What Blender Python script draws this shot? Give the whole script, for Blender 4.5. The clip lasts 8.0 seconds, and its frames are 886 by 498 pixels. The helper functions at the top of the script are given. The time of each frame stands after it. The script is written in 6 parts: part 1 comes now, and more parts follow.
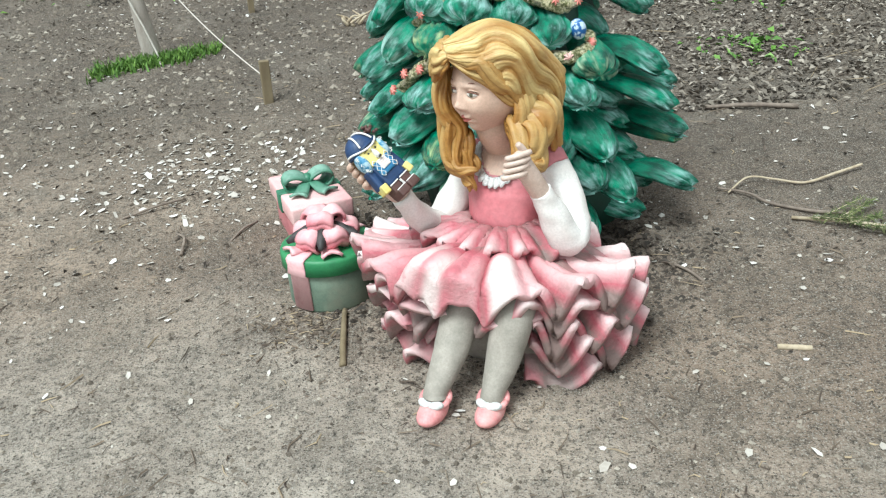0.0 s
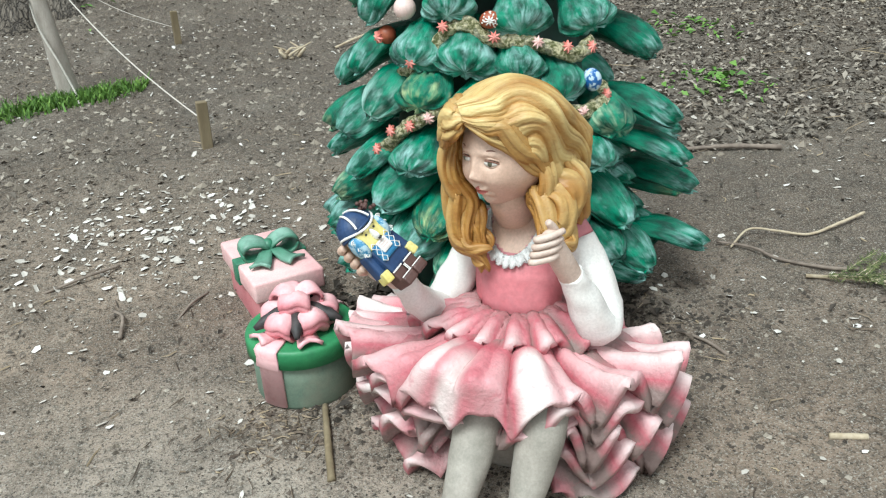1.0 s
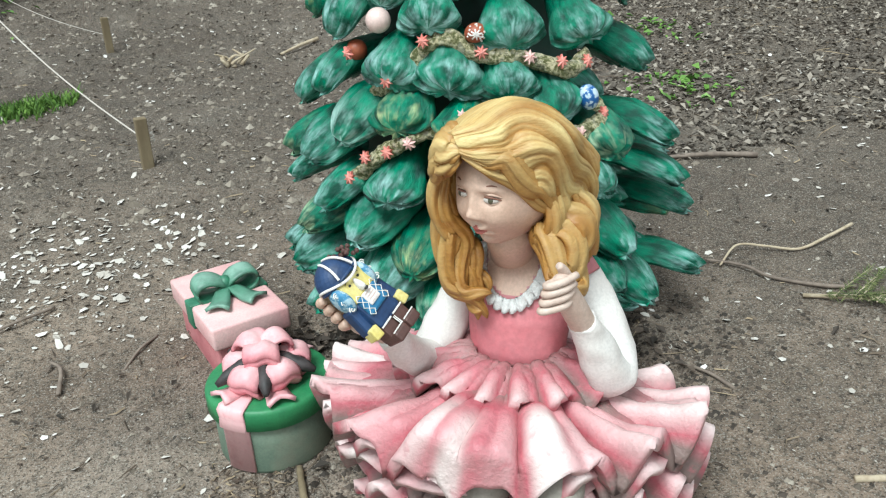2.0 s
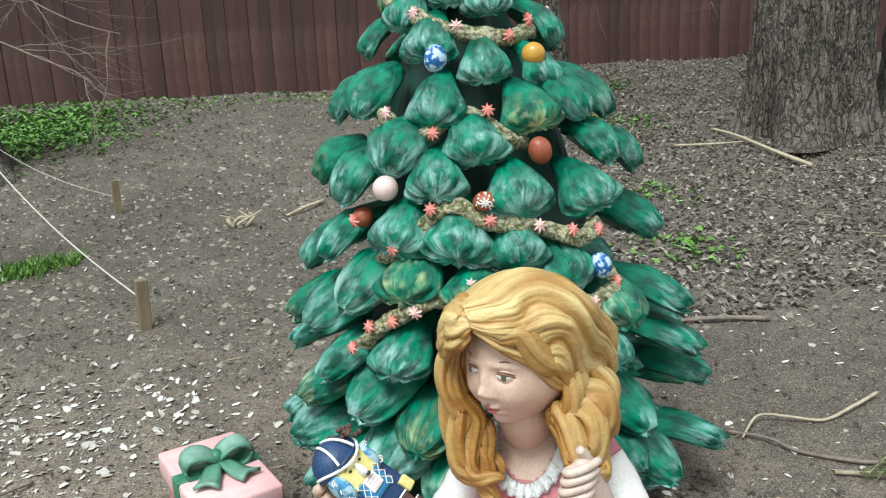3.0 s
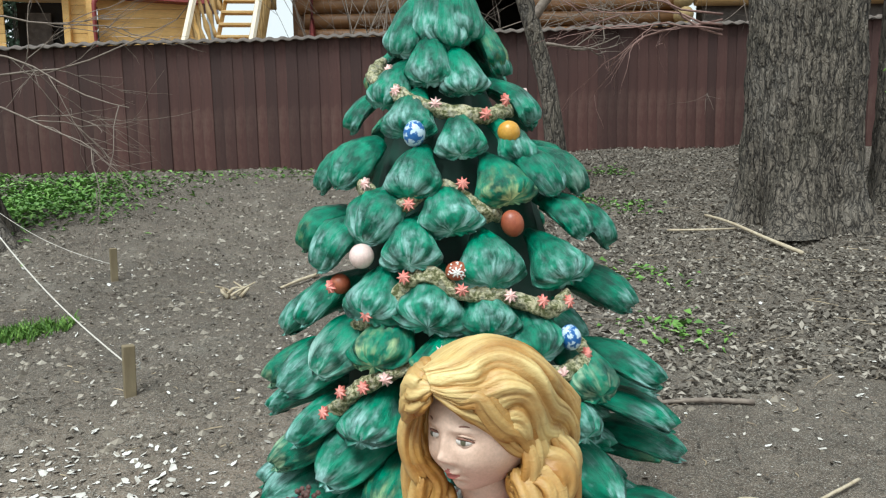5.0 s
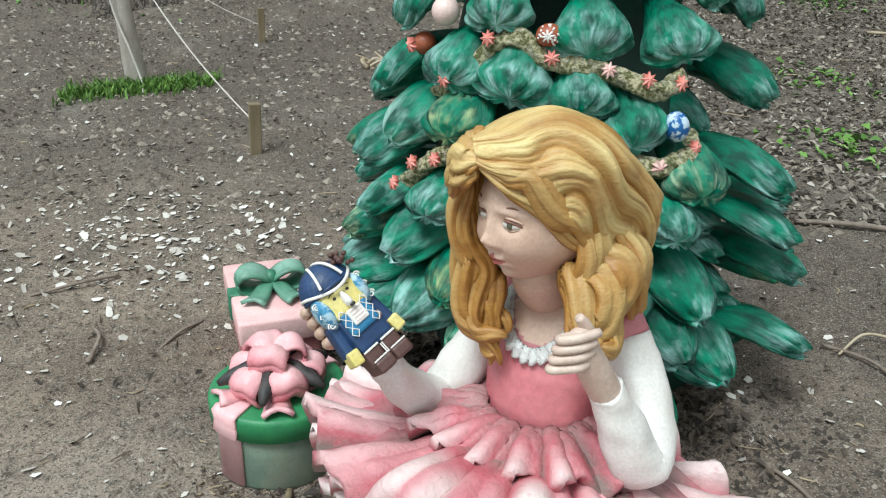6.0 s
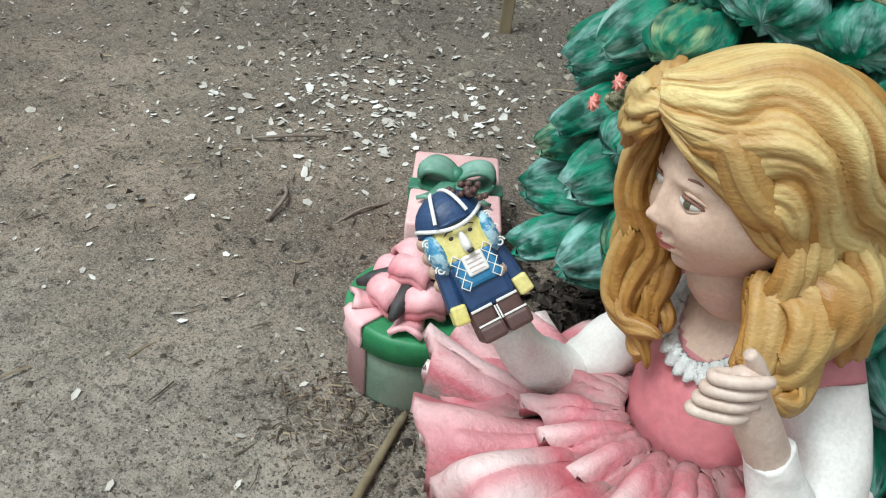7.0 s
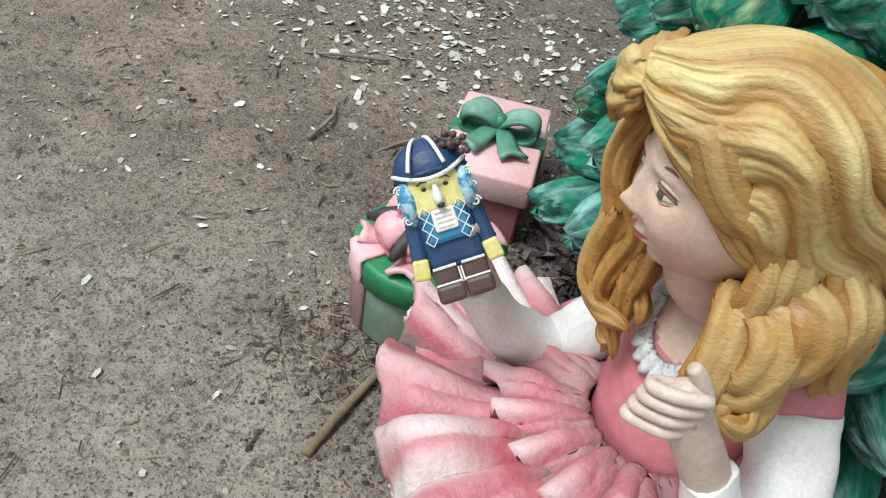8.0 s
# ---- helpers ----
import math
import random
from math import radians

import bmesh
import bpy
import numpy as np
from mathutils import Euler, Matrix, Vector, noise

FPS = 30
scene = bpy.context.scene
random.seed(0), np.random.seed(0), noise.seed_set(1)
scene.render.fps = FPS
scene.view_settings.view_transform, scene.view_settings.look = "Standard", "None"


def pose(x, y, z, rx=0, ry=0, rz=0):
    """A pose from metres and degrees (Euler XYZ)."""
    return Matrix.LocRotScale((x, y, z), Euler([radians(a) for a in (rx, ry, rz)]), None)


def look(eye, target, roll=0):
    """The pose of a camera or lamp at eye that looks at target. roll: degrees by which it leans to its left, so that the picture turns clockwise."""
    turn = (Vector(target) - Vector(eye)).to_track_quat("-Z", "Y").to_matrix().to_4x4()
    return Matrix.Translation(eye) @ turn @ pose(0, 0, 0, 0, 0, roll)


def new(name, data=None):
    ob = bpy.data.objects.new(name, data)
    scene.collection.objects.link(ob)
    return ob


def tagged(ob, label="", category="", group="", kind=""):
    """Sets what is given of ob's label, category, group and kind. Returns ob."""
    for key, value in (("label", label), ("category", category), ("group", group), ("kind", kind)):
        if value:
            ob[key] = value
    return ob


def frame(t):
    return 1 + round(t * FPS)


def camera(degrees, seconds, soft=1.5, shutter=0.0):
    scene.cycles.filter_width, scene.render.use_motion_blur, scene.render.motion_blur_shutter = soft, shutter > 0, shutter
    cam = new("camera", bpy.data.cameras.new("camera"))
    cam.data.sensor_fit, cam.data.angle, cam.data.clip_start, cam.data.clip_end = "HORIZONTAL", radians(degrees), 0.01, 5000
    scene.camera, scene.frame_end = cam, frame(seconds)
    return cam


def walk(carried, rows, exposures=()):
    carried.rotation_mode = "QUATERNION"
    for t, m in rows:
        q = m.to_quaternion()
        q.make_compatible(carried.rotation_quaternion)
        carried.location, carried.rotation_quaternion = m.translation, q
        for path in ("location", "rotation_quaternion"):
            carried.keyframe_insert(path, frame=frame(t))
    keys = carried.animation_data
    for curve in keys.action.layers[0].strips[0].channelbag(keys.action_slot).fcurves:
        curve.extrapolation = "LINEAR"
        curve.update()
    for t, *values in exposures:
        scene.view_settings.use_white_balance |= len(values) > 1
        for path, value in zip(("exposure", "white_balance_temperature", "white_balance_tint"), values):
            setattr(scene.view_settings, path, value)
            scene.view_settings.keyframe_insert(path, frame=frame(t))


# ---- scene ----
cam = camera(58.2, 8.0, soft=1.2)
PATH = [
    (0, (0.192, 0.192, 1.534), (0.083, 1.989, 0.663), -4.2),
    (0.5, (0.094, 0.424, 1.55), (0.048, 2.24, 0.714), -4.1),
    (1, (-0.047, 0.625, 1.553), (0.045, 2.439, 0.716), -3.1),
    (1.2, (-0.095, 0.692, 1.554), (0.056, 2.5, 0.716), -3.2),
    (2.3, (-0.137, 0.961, 1.553), (0.099, 2.758, 0.705), -3.0),
    (2.5, (-0.124, 0.986, 1.554), (0.11, 2.798, 0.741), -3.2),
    (3, (-0.137, 1.014, 1.557), (0.13, 2.937, 1.076), -2.7),
    (3.5, (-0.158, 1.001, 1.559), (0.143, 2.972, 1.402), -2.2),
    (4, (-0.194, 0.978, 1.562), (0.118, 2.953, 1.528), -1.9),
    (4.2, (-0.205, 0.973, 1.555), (0.11, 2.948, 1.524), -1.7),
    (5.3, (0.018, 0.948, 1.516), (0.225, 2.886, 1.07), -0.8),
    (5.5, (0.074, 0.973, 1.496), (0.167, 2.892, 0.942), -0.3),
    (6, (0.15, 1.136, 1.434), (0.013, 2.973, 0.654), 1.5),
    (6.5, (0.189, 1.324, 1.416), (-0.239, 3.021, 0.449), 2.8),
    (7, (0.263, 1.5, 1.393), (-0.435, 3.041, 0.326), 5.6),
    (7.5, (0.338, 1.618, 1.396), (-0.456, 3.032, 0.227), 9.9),
    (8, (0.376, 1.647, 1.401), (-0.444, 2.999, 0.177), 10.9),
]
EXPOSURES = [(t, e, 5900, 0.0) for t, e in ((0, 0.43), (0.5, 0.37), (1, 0.32), (2.5, 0.22), (3, 0.28), (4, 0.40), (5.5, 0.22), (6.5, 0.04), (8, 0.03))]
walk(cam, [(t, look(eye, target, roll)) for t, eye, target, roll in PATH], EXPOSURES)

# ---- light ----
world = bpy.data.worlds.new("overcast_sky")
scene.world = world
world.use_nodes = True
wn = world.node_tree
sky = wn.nodes.new("ShaderNodeTexSky")
sky.sky_type, sky.sun_disc = "NISHITA", False
sky.sun_elevation, sky.sun_rotation = radians(58), radians(200)
sky.dust_density, sky.air_density, sky.ozone_density = 2.0, 1.0, 1.0
pale = wn.nodes.new("ShaderNodeHueSaturation")
pale.inputs["Saturation"].default_value = 0.10
pale.inputs["Value"].default_value = 1.2
wn.links.new(sky.outputs[0], pale.inputs["Color"])
veil = wn.nodes.new("ShaderNodeMix")
veil.data_type = "RGBA"
veil.inputs[0].default_value = 0.5
veil.inputs[7].default_value = (7.4, 7.3, 7.1, 1.0)
wn.links.new(pale.outputs[0], veil.inputs[6])
wn.links.new(veil.outputs[2], wn.nodes["Background"].inputs[0])
wn.nodes["Background"].inputs[1].default_value = 0.115

sun = new("sun", bpy.data.lights.new("sun", "SUN"))
sun.data.energy, sun.data.angle, sun.data.color = 3.1, radians(24), (1.0, 0.985, 0.96)
sun.matrix_world = look((-3, -4, 9), (0, 0, 0))

# ---- materials ----
def nodes_of(name):
    m = bpy.data.materials.new(name)
    m.use_nodes = True
    return m, m.node_tree.nodes, m.node_tree.links


def noise_node(N, L, vec, scale, detail=4.0, rough=0.6):
    n = N.new("ShaderNodeTexNoise")
    n.inputs["Scale"].default_value, n.inputs["Detail"].default_value, n.inputs["Roughness"].default_value = scale, detail, rough
    if vec:
        L.new(vec, n.inputs["Vector"])
    return n.outputs["Fac"]


def ramp(N, L, fac, a, b):
    r = N.new("ShaderNodeMapRange")
    r.inputs["From Min"].default_value, r.inputs["From Max"].default_value = a, b
    L.new(fac, r.inputs["Value"])
    return r.outputs["Result"]


def mix(N, L, fac, a, b, kind="MIX"):
    m = N.new("ShaderNodeMix")
    m.data_type, m.blend_type = "RGBA", kind
    for sock, val in ((m.inputs[0], fac), (m.inputs[6], a), (m.inputs[7], b)):
        if isinstance(val, (int, float)):
            sock.default_value = val
        elif isinstance(val, tuple):
            sock.default_value = (*val, 1.0)
        else:
            L.new(val, sock)
    return m.outputs[2]


def mul(N, L, a, b, op="MULTIPLY"):
    m = N.new("ShaderNodeMath")
    m.operation, m.use_clamp = op, True
    for sock, val in ((m.inputs[0], a), (m.inputs[1], b)):
        if isinstance(val, (int, float)):
            sock.default_value = val
        else:
            L.new(val, sock)
    return m.outputs[0]


def surface(name, c1, c2, scale=20.0, rough=0.6, bump=0.3, fine=150.0, stretch=(1, 1, 1), paint=None, dirt=None, vary=0.0, metal=0.0, coords="Object", dist=0.004, lo=0.35, hi=0.65, coat=0.0, grime_shade=None):
    """Two colours mixed by a coarse and a fine noise; paint: colour mixed in by the mesh's own 'paint' layer, painted
    shading included; below zero that layer mixes in grime with crease shade; dirt: colour of stains.
    """
    m, N, L = nodes_of(name)
    bsdf = N["Principled BSDF"]
    co = N.new("ShaderNodeTexCoord").outputs[coords]
    mp = N.new("ShaderNodeMapping")
    mp.inputs["Scale"].default_value = stretch
    L.new(co, mp.inputs["Vector"])
    v = mp.outputs[0]
    coarse, small = noise_node(N, L, v, scale), noise_node(N, L, v, fine)
    col = mix(N, L, ramp(N, L, coarse, lo, hi), c1, c2)
    col = mix(N, L, mul(N, L, ramp(N, L, small, 0.35, 0.7), 0.35), col, mix(N, L, 0.5, col, (0.0, 0.0, 0.0)))
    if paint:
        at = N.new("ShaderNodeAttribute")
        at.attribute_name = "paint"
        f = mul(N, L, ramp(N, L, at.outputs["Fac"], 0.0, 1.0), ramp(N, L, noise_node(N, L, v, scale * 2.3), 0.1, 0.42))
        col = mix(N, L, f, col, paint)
        # Negative paint: grey grime and crease shade put into one colour.
        if grime_shade:
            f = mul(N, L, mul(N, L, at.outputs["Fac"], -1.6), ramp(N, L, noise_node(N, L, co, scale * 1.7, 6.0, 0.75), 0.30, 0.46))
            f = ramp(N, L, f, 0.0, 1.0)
            col = mix(N, L, mul(N, L, f, 0.9), col, grime_shade)
    if dirt:
        f = mul(N, L, ramp(N, L, noise_node(N, L, co, scale * 0.45, 6.0, 0.7), 0.5, 0.75), 0.75)
        col = mix(N, L, f, col, dirt)
    if vary:
        oi = N.new("ShaderNodeObjectInfo").outputs["Random"]
        hs = N.new("ShaderNodeHueSaturation")
        r = N.new("ShaderNodeMapRange")
        r.inputs["To Min"].default_value, r.inputs["To Max"].default_value = 1 - vary, 1 + vary
        L.new(oi, r.inputs["Value"])
        L.new(r.outputs[0], hs.inputs["Value"])
        L.new(col, hs.inputs["Color"])
        col = hs.outputs[0]
    L.new(col, bsdf.inputs["Base Color"])
    rr = N.new("ShaderNodeMapRange")
    rr.inputs["To Min"].default_value, rr.inputs["To Max"].default_value = max(rough - 0.15, 0.05), min(rough + 0.15, 1.0)
    L.new(coarse, rr.inputs["Value"])
    L.new(rr.outputs[0], bsdf.inputs["Roughness"])
    bsdf.inputs["Metallic"].default_value = metal
    bsdf.inputs["Coat Weight"].default_value = coat
    b = N.new("ShaderNodeBump")
    b.inputs["Strength"].default_value, b.inputs["Distance"].default_value = bump, dist
    L.new(mul(N, L, mul(N, L, coarse, 0.6), mul(N, L, small, 0.4), "ADD"), b.inputs["Height"])
    L.new(b.outputs[0], bsdf.inputs["Normal"])
    return m


def island_surface(name, dark, light, mid=None, rough=0.85):
    """A colour of its own for every loose piece of a mesh."""
    m, N, L = nodes_of(name)
    rnd = N.new("ShaderNodeNewGeometry").outputs["Random Per Island"]
    cr = N.new("ShaderNodeValToRGB")
    cr.color_ramp.elements[0].color, cr.color_ramp.elements[1].color = (*dark, 1), (*light, 1)
    if mid:
        cr.color_ramp.elements.new(0.6).color = (*mid, 1)
    L.new(rnd, cr.inputs[0])
    co = N.new("ShaderNodeTexCoord").outputs["Object"]
    col = mix(N, L, mul(N, L, ramp(N, L, noise_node(N, L, co, 60), 0.3, 0.7), 0.5), cr.outputs[0], mix(N, L, 0.4, cr.outputs[0], (0, 0, 0)))
    L.new(col, N["Principled BSDF"].inputs["Base Color"])
    N["Principled BSDF"].inputs["Roughness"].default_value = rough
    return m


def branch_paint(name, base, deep, tip, warm):
    """Brushed green paint with pale strokes, painted-in sky glints among them, towards the end of each branch (its UV
    runs across and along).
    """
    m, N, L = nodes_of(name)
    bsdf = N["Principled BSDF"]
    uv = N.new("ShaderNodeUVMap").outputs[0]
    rnd = N.new("ShaderNodeObjectInfo").outputs["Random"]
    off = N.new("ShaderNodeCombineXYZ")
    L.new(mul(N, L, rnd, 1.0), off.inputs[2])
    add = N.new("ShaderNodeVectorMath")
    L.new(uv, add.inputs[0])
    sc = N.new("ShaderNodeVectorMath")
    sc.operation = "SCALE"
    sc.inputs["Scale"].default_value = 37.0
    L.new(off.outputs[0], sc.inputs[0])
    L.new(sc.outputs[0], add.inputs[1])
    mp = N.new("ShaderNodeMapping")
    mp.inputs["Scale"].default_value = (10, 2.6, 1)
    L.new(add.outputs[0], mp.inputs["Vector"])
    streak = noise_node(N, L, mp.outputs[0], 1.6, 5, 0.65)
    co = N.new("ShaderNodeTexCoord").outputs["Object"]
    shift = N.new("ShaderNodeVectorMath")
    L.new(co, shift.inputs[0])
    L.new(sc.outputs[0], shift.inputs[1])
    blotch = noise_node(N, L, shift.outputs[0], 3.2, 3)
    fine = noise_node(N, L, mp.outputs[0], 6.0, 6, 0.75)
    sep = N.new("ShaderNodeSeparateXYZ")
    L.new(uv, sep.inputs[0])
    wide = noise_node(N, L, shift.outputs[0], 4.0, 4, 0.6)
    col = mix(N, L, ramp(N, L, wide, 0.36, 0.62), deep, base)
    col = mix(N, L, mul(N, L, ramp(N, L, streak, 0.45, 0.65), 0.45), col, deep)
    along = ramp(N, L, sep.outputs["Y"], 0.55, 0.95)
    # Sky glints on the gloss are put into these pale brush strokes.
    pick = mul(N, L, along, ramp(N, L, blotch, 0.42, 0.60))
    pick = mul(N, L, pick, ramp(N, L, streak, 0.38, 0.62))
    warmth = ramp(N, L, mul(N, L, rnd, 1.0), 0.86, 0.92)
    col = mix(N, L, mul(N, L, pick, 0.92), col, mix(N, L, warmth, tip, warm))
    L.new(col, bsdf.inputs["Base Color"])
    rr = N.new("ShaderNodeMapRange")
    bsdf.inputs["Specular IOR Level"].default_value = 0.42
    rr.inputs["To Min"].default_value, rr.inputs["To Max"].default_value = 0.20, 0.52
    L.new(fine, rr.inputs["Value"])
    L.new(rr.outputs[0], bsdf.inputs["Roughness"])
    b = N.new("ShaderNodeBump")
    b.inputs["Strength"].default_value, b.inputs["Distance"].default_value = 0.8, 0.014
    L.new(mul(N, L, mul(N, L, streak, 0.6), mul(N, L, fine, 0.4), "ADD"), b.inputs["Height"])
    L.new(b.outputs[0], bsdf.inputs["Normal"])
    return m


def soil(name):
    """Trodden earth: pale where packed and where open-sky brightness is painted in at the front; dark and crumbly
    between, with grit.
    """
    m, N, L = nodes_of(name)
    bsdf = N["Principled BSDF"]
    co = N.new("ShaderNodeTexCoord").outputs["Object"]
    big, mid_, small, grit = (noise_node(N, L, co, s, d, r) for s, d, r in ((0.7, 5, 0.6), (5, 6, 0.65), (38, 6, 0.7), (170, 3, 0.6)))
    vor = N.new("ShaderNodeTexVoronoi")
    vor.inputs["Scale"].default_value = 90
    L.new(co, vor.inputs["Vector"])
    col = mix(N, L, ramp(N, L, big, 0.38, 0.62), (0.205, 0.153, 0.115), (0.375, 0.295, 0.225))
    sep = N.new("ShaderNodeSeparateXYZ")
    L.new(co, sep.inputs[0])
    wob = mul(N, L, mul(N, L, sep.outputs["Y"], 0.1), mul(N, L, sep.outputs["X"], 0.09), "ADD")
    wob = mul(N, L, wob, mul(N, L, big, 0.22), "ADD")
    # Paler near and left: open-sky brightness put into the soil colour.
    col = mix(N, L, mul(N, L, ramp(N, L, wob, 0.41, 0.25), 0.9), col, (0.50, 0.45, 0.385))
    col = mix(N, L, mul(N, L, ramp(N, L, wob, 0.46, 0.62), 0.82), col, (0.108, 0.087, 0.068))
    patch = noise_node(N, L, co, 1.9, 7, 0.72)
    col = mix(N, L, mul(N, L, ramp(N, L, patch, 0.49, 0.62), 0.5), col, (0.085, 0.062, 0.045))
    col = mix(N, L, mul(N, L, ramp(N, L, patch, 0.44, 0.32), 0.35), col, (0.40, 0.36, 0.30))
    col = mix(N, L, mul(N, L, ramp(N, L, mid_, 0.42, 0.7), 0.55), col, (0.075, 0.064, 0.052))
    col = mix(N, L, mul(N, L, ramp(N, L, small, 0.48, 0.66), 0.75), col, (0.045, 0.04, 0.033))
    col = mix(N, L, mul(N, L, ramp(N, L, grit, 0.52, 0.68), 0.75), col, (0.44, 0.41, 0.36))
    col = mix(N, L, mul(N, L, ramp(N, L, noise_node(N, L, co, 120, 3, 0.6), 0.54, 0.66), 0.85), col, (0.03, 0.025, 0.02))
    L.new(col, bsdf.inputs["Base Color"])
    bsdf.inputs["Roughness"].default_value = 0.92
    bsdf.inputs["Specular IOR Level"].default_value = 0.25
    b = N.new("ShaderNodeBump")
    b.inputs["Strength"].default_value, b.inputs["Distance"].default_value = 1.0, 0.02
    L.new(mul(N, L, mul(N, L, small, 0.65), mul(N, L, grit, 0.35), "ADD"), b.inputs["Height"])
    L.new(b.outputs[0], bsdf.inputs["Normal"])
    return m


def bark(name, crack, plate):
    """Long upright plates of bark with dark furrows between them."""
    m, N, L = nodes_of(name)
    bsdf = N["Principled BSDF"]
    co = N.new("ShaderNodeTexCoord").outputs["Object"]
    warp = N.new("ShaderNodeTexNoise")
    warp.inputs["Scale"].default_value, warp.inputs["Detail"].default_value = 7.0, 3.0
    L.new(co, warp.inputs["Vector"])
    amount = N.new("ShaderNodeVectorMath")
    amount.operation = "SCALE"
    amount.inputs["Scale"].default_value = 0.09
    L.new(warp.outputs["Color"], amount.inputs[0])
    add = N.new("ShaderNodeVectorMath")
    L.new(co, add.inputs[0])
    L.new(amount.outputs[0], add.inputs[1])
    mp = N.new("ShaderNodeMapping")
    mp.inputs["Scale"].default_value = (1, 1, 0.2)
    L.new(add.outputs[0], mp.inputs["Vector"])
    heights = []
    for scale in (17.0, 42.0):
        vor = N.new("ShaderNodeTexVoronoi")
        vor.feature = "DISTANCE_TO_EDGE"
        vor.inputs["Scale"].default_value = scale
        L.new(mp.outputs[0], vor.inputs["Vector"])
        heights.append(ramp(N, L, vor.outputs["Distance"], 0.0, 0.22))
    height = mul(N, L, mul(N, L, heights[0], 0.6), mul(N, L, heights[1], 0.4), "ADD")
    small = noise_node(N, L, mp.outputs[0], 90, 5, 0.7)
    big = noise_node(N, L, co, 1.6, 4, 0.6)
    col = mix(N, L, ramp(N, L, height, 0.08, 0.70), crack, plate)
    col = mix(N, L, mul(N, L, ramp(N, L, small, 0.40, 0.65), 0.6), col, mix(N, L, 0.65, col, (0.0, 0.0, 0.0)))
    col = mix(N, L, mul(N, L, ramp(N, L, big, 0.52, 0.70), 0.35), col, (0.26, 0.235, 0.205))
    col = mix(N, L, mul(N, L, ramp(N, L, big, 0.46, 0.30), 0.45), col, (0.085, 0.075, 0.052))
    L.new(col, bsdf.inputs["Base Color"])
    bsdf.inputs["Roughness"].default_value = 0.95
    b = N.new("ShaderNodeBump")
    b.inputs["Strength"].default_value, b.inputs["Distance"].default_value = 1.0, 0.035
    L.new(mul(N, L, height, mul(N, L, small, 0.25), "ADD"), b.inputs["Height"])
    L.new(b.outputs[0], bsdf.inputs["Normal"])
    return m


M_SOIL = soil("trodden_soil")
M_BRANCH = branch_paint("green_brushed_paint", (0.005, 0.245, 0.135), (0.0012, 0.060, 0.036), (0.40, 0.66, 0.62), (0.48, 0.56, 0.26))
# Shade in the gaps between branches is put into the core's dark green.
M_CORE = surface("dark_green_gap_shade", (0.002, 0.028, 0.017), (0.003, 0.05, 0.03), 12, 0.6)
M_PINK = surface("rose_paint", (0.47, 0.105, 0.135), (0.58, 0.19, 0.22), 11, 0.5, 0.8, fine=95, dist=0.010, paint=(0.80, 0.70, 0.67), dirt=(0.34, 0.25, 0.235), grime_shade=(0.20, 0.165, 0.145))
M_BODICE = surface("bodice_rose_paint", (0.56, 0.15, 0.175), (0.62, 0.22, 0.24), 9, 0.5, 0.4, fine=60, dist=0.006, paint=(0.48, 0.28, 0.29), dirt=(0.44, 0.19, 0.21))
M_GREY = surface("grey_undercoat", (0.26, 0.24, 0.21), (0.40, 0.36, 0.32), 14, 0.75, 0.4, dirt=(0.20, 0.19, 0.155))
M_SKIN = surface("skin_paint", (0.60, 0.40, 0.30), (0.67, 0.475, 0.37), 8, 0.45, 0.12, dirt=(0.50, 0.30, 0.22))
M_SLEEVE = surface("white_sleeve_paint", (0.74, 0.70, 0.66), (0.80, 0.78, 0.75), 8, 0.5, 0.25, dirt=(0.64, 0.57, 0.52))
M_LACE = surface("white_lace_paint", (0.85, 0.85, 0.83), (0.62, 0.62, 0.6), 70, 0.6, 0.8, fine=260, dist=0.01)
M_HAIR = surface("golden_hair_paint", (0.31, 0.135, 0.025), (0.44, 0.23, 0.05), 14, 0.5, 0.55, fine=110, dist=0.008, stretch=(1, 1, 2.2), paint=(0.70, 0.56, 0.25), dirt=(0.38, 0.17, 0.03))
M_HAND = surface("pale_hand_paint", (0.58, 0.43, 0.35), (0.68, 0.55, 0.47), 14, 0.5, 0.25, dirt=(0.42, 0.28, 0.21))
M_LIP = surface("lip_paint", (0.42, 0.11, 0.09), (0.48, 0.15, 0.12), 30, 0.45, 0.1)
M_EYE = surface("eye_white_paint", (0.62, 0.57, 0.52), (0.58, 0.54, 0.49), 30, 0.4, 0.0)
M_IRIS = surface("iris_paint", (0.05, 0.045, 0.03), (0.13, 0.12, 0.07), 60, 0.35, 0.0)
M_BROW = surface("brow_paint", (0.20, 0.09, 0.06), (0.26, 0.12, 0.08), 60, 0.6, 0.1)
M_STOCK = surface("grey_stocking_paint", (0.28, 0.26, 0.22), (0.41, 0.37, 0.32), 12, 0.7, 0.4, dirt=(0.19, 0.17, 0.14))
M_SHOE = surface("rose_shoe_paint", (0.70, 0.24, 0.25), (0.78, 0.40, 0.38), 22, 0.5, 0.3, dirt=(0.55, 0.36, 0.32))
M_LID = surface("pale_pink_lid_paint", (0.78, 0.42, 0.42), (0.82, 0.56, 0.54), 8, 0.5, 0.25, dirt=(0.62, 0.33, 0.33))
M_BOX = surface("deep_pink_box_paint", (0.52, 0.16, 0.18), (0.60, 0.24, 0.25), 9, 0.55, 0.3, dirt=(0.34, 0.15, 0.14))
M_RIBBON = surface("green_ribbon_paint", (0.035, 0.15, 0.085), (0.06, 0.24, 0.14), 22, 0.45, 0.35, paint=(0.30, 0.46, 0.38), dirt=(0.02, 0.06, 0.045))
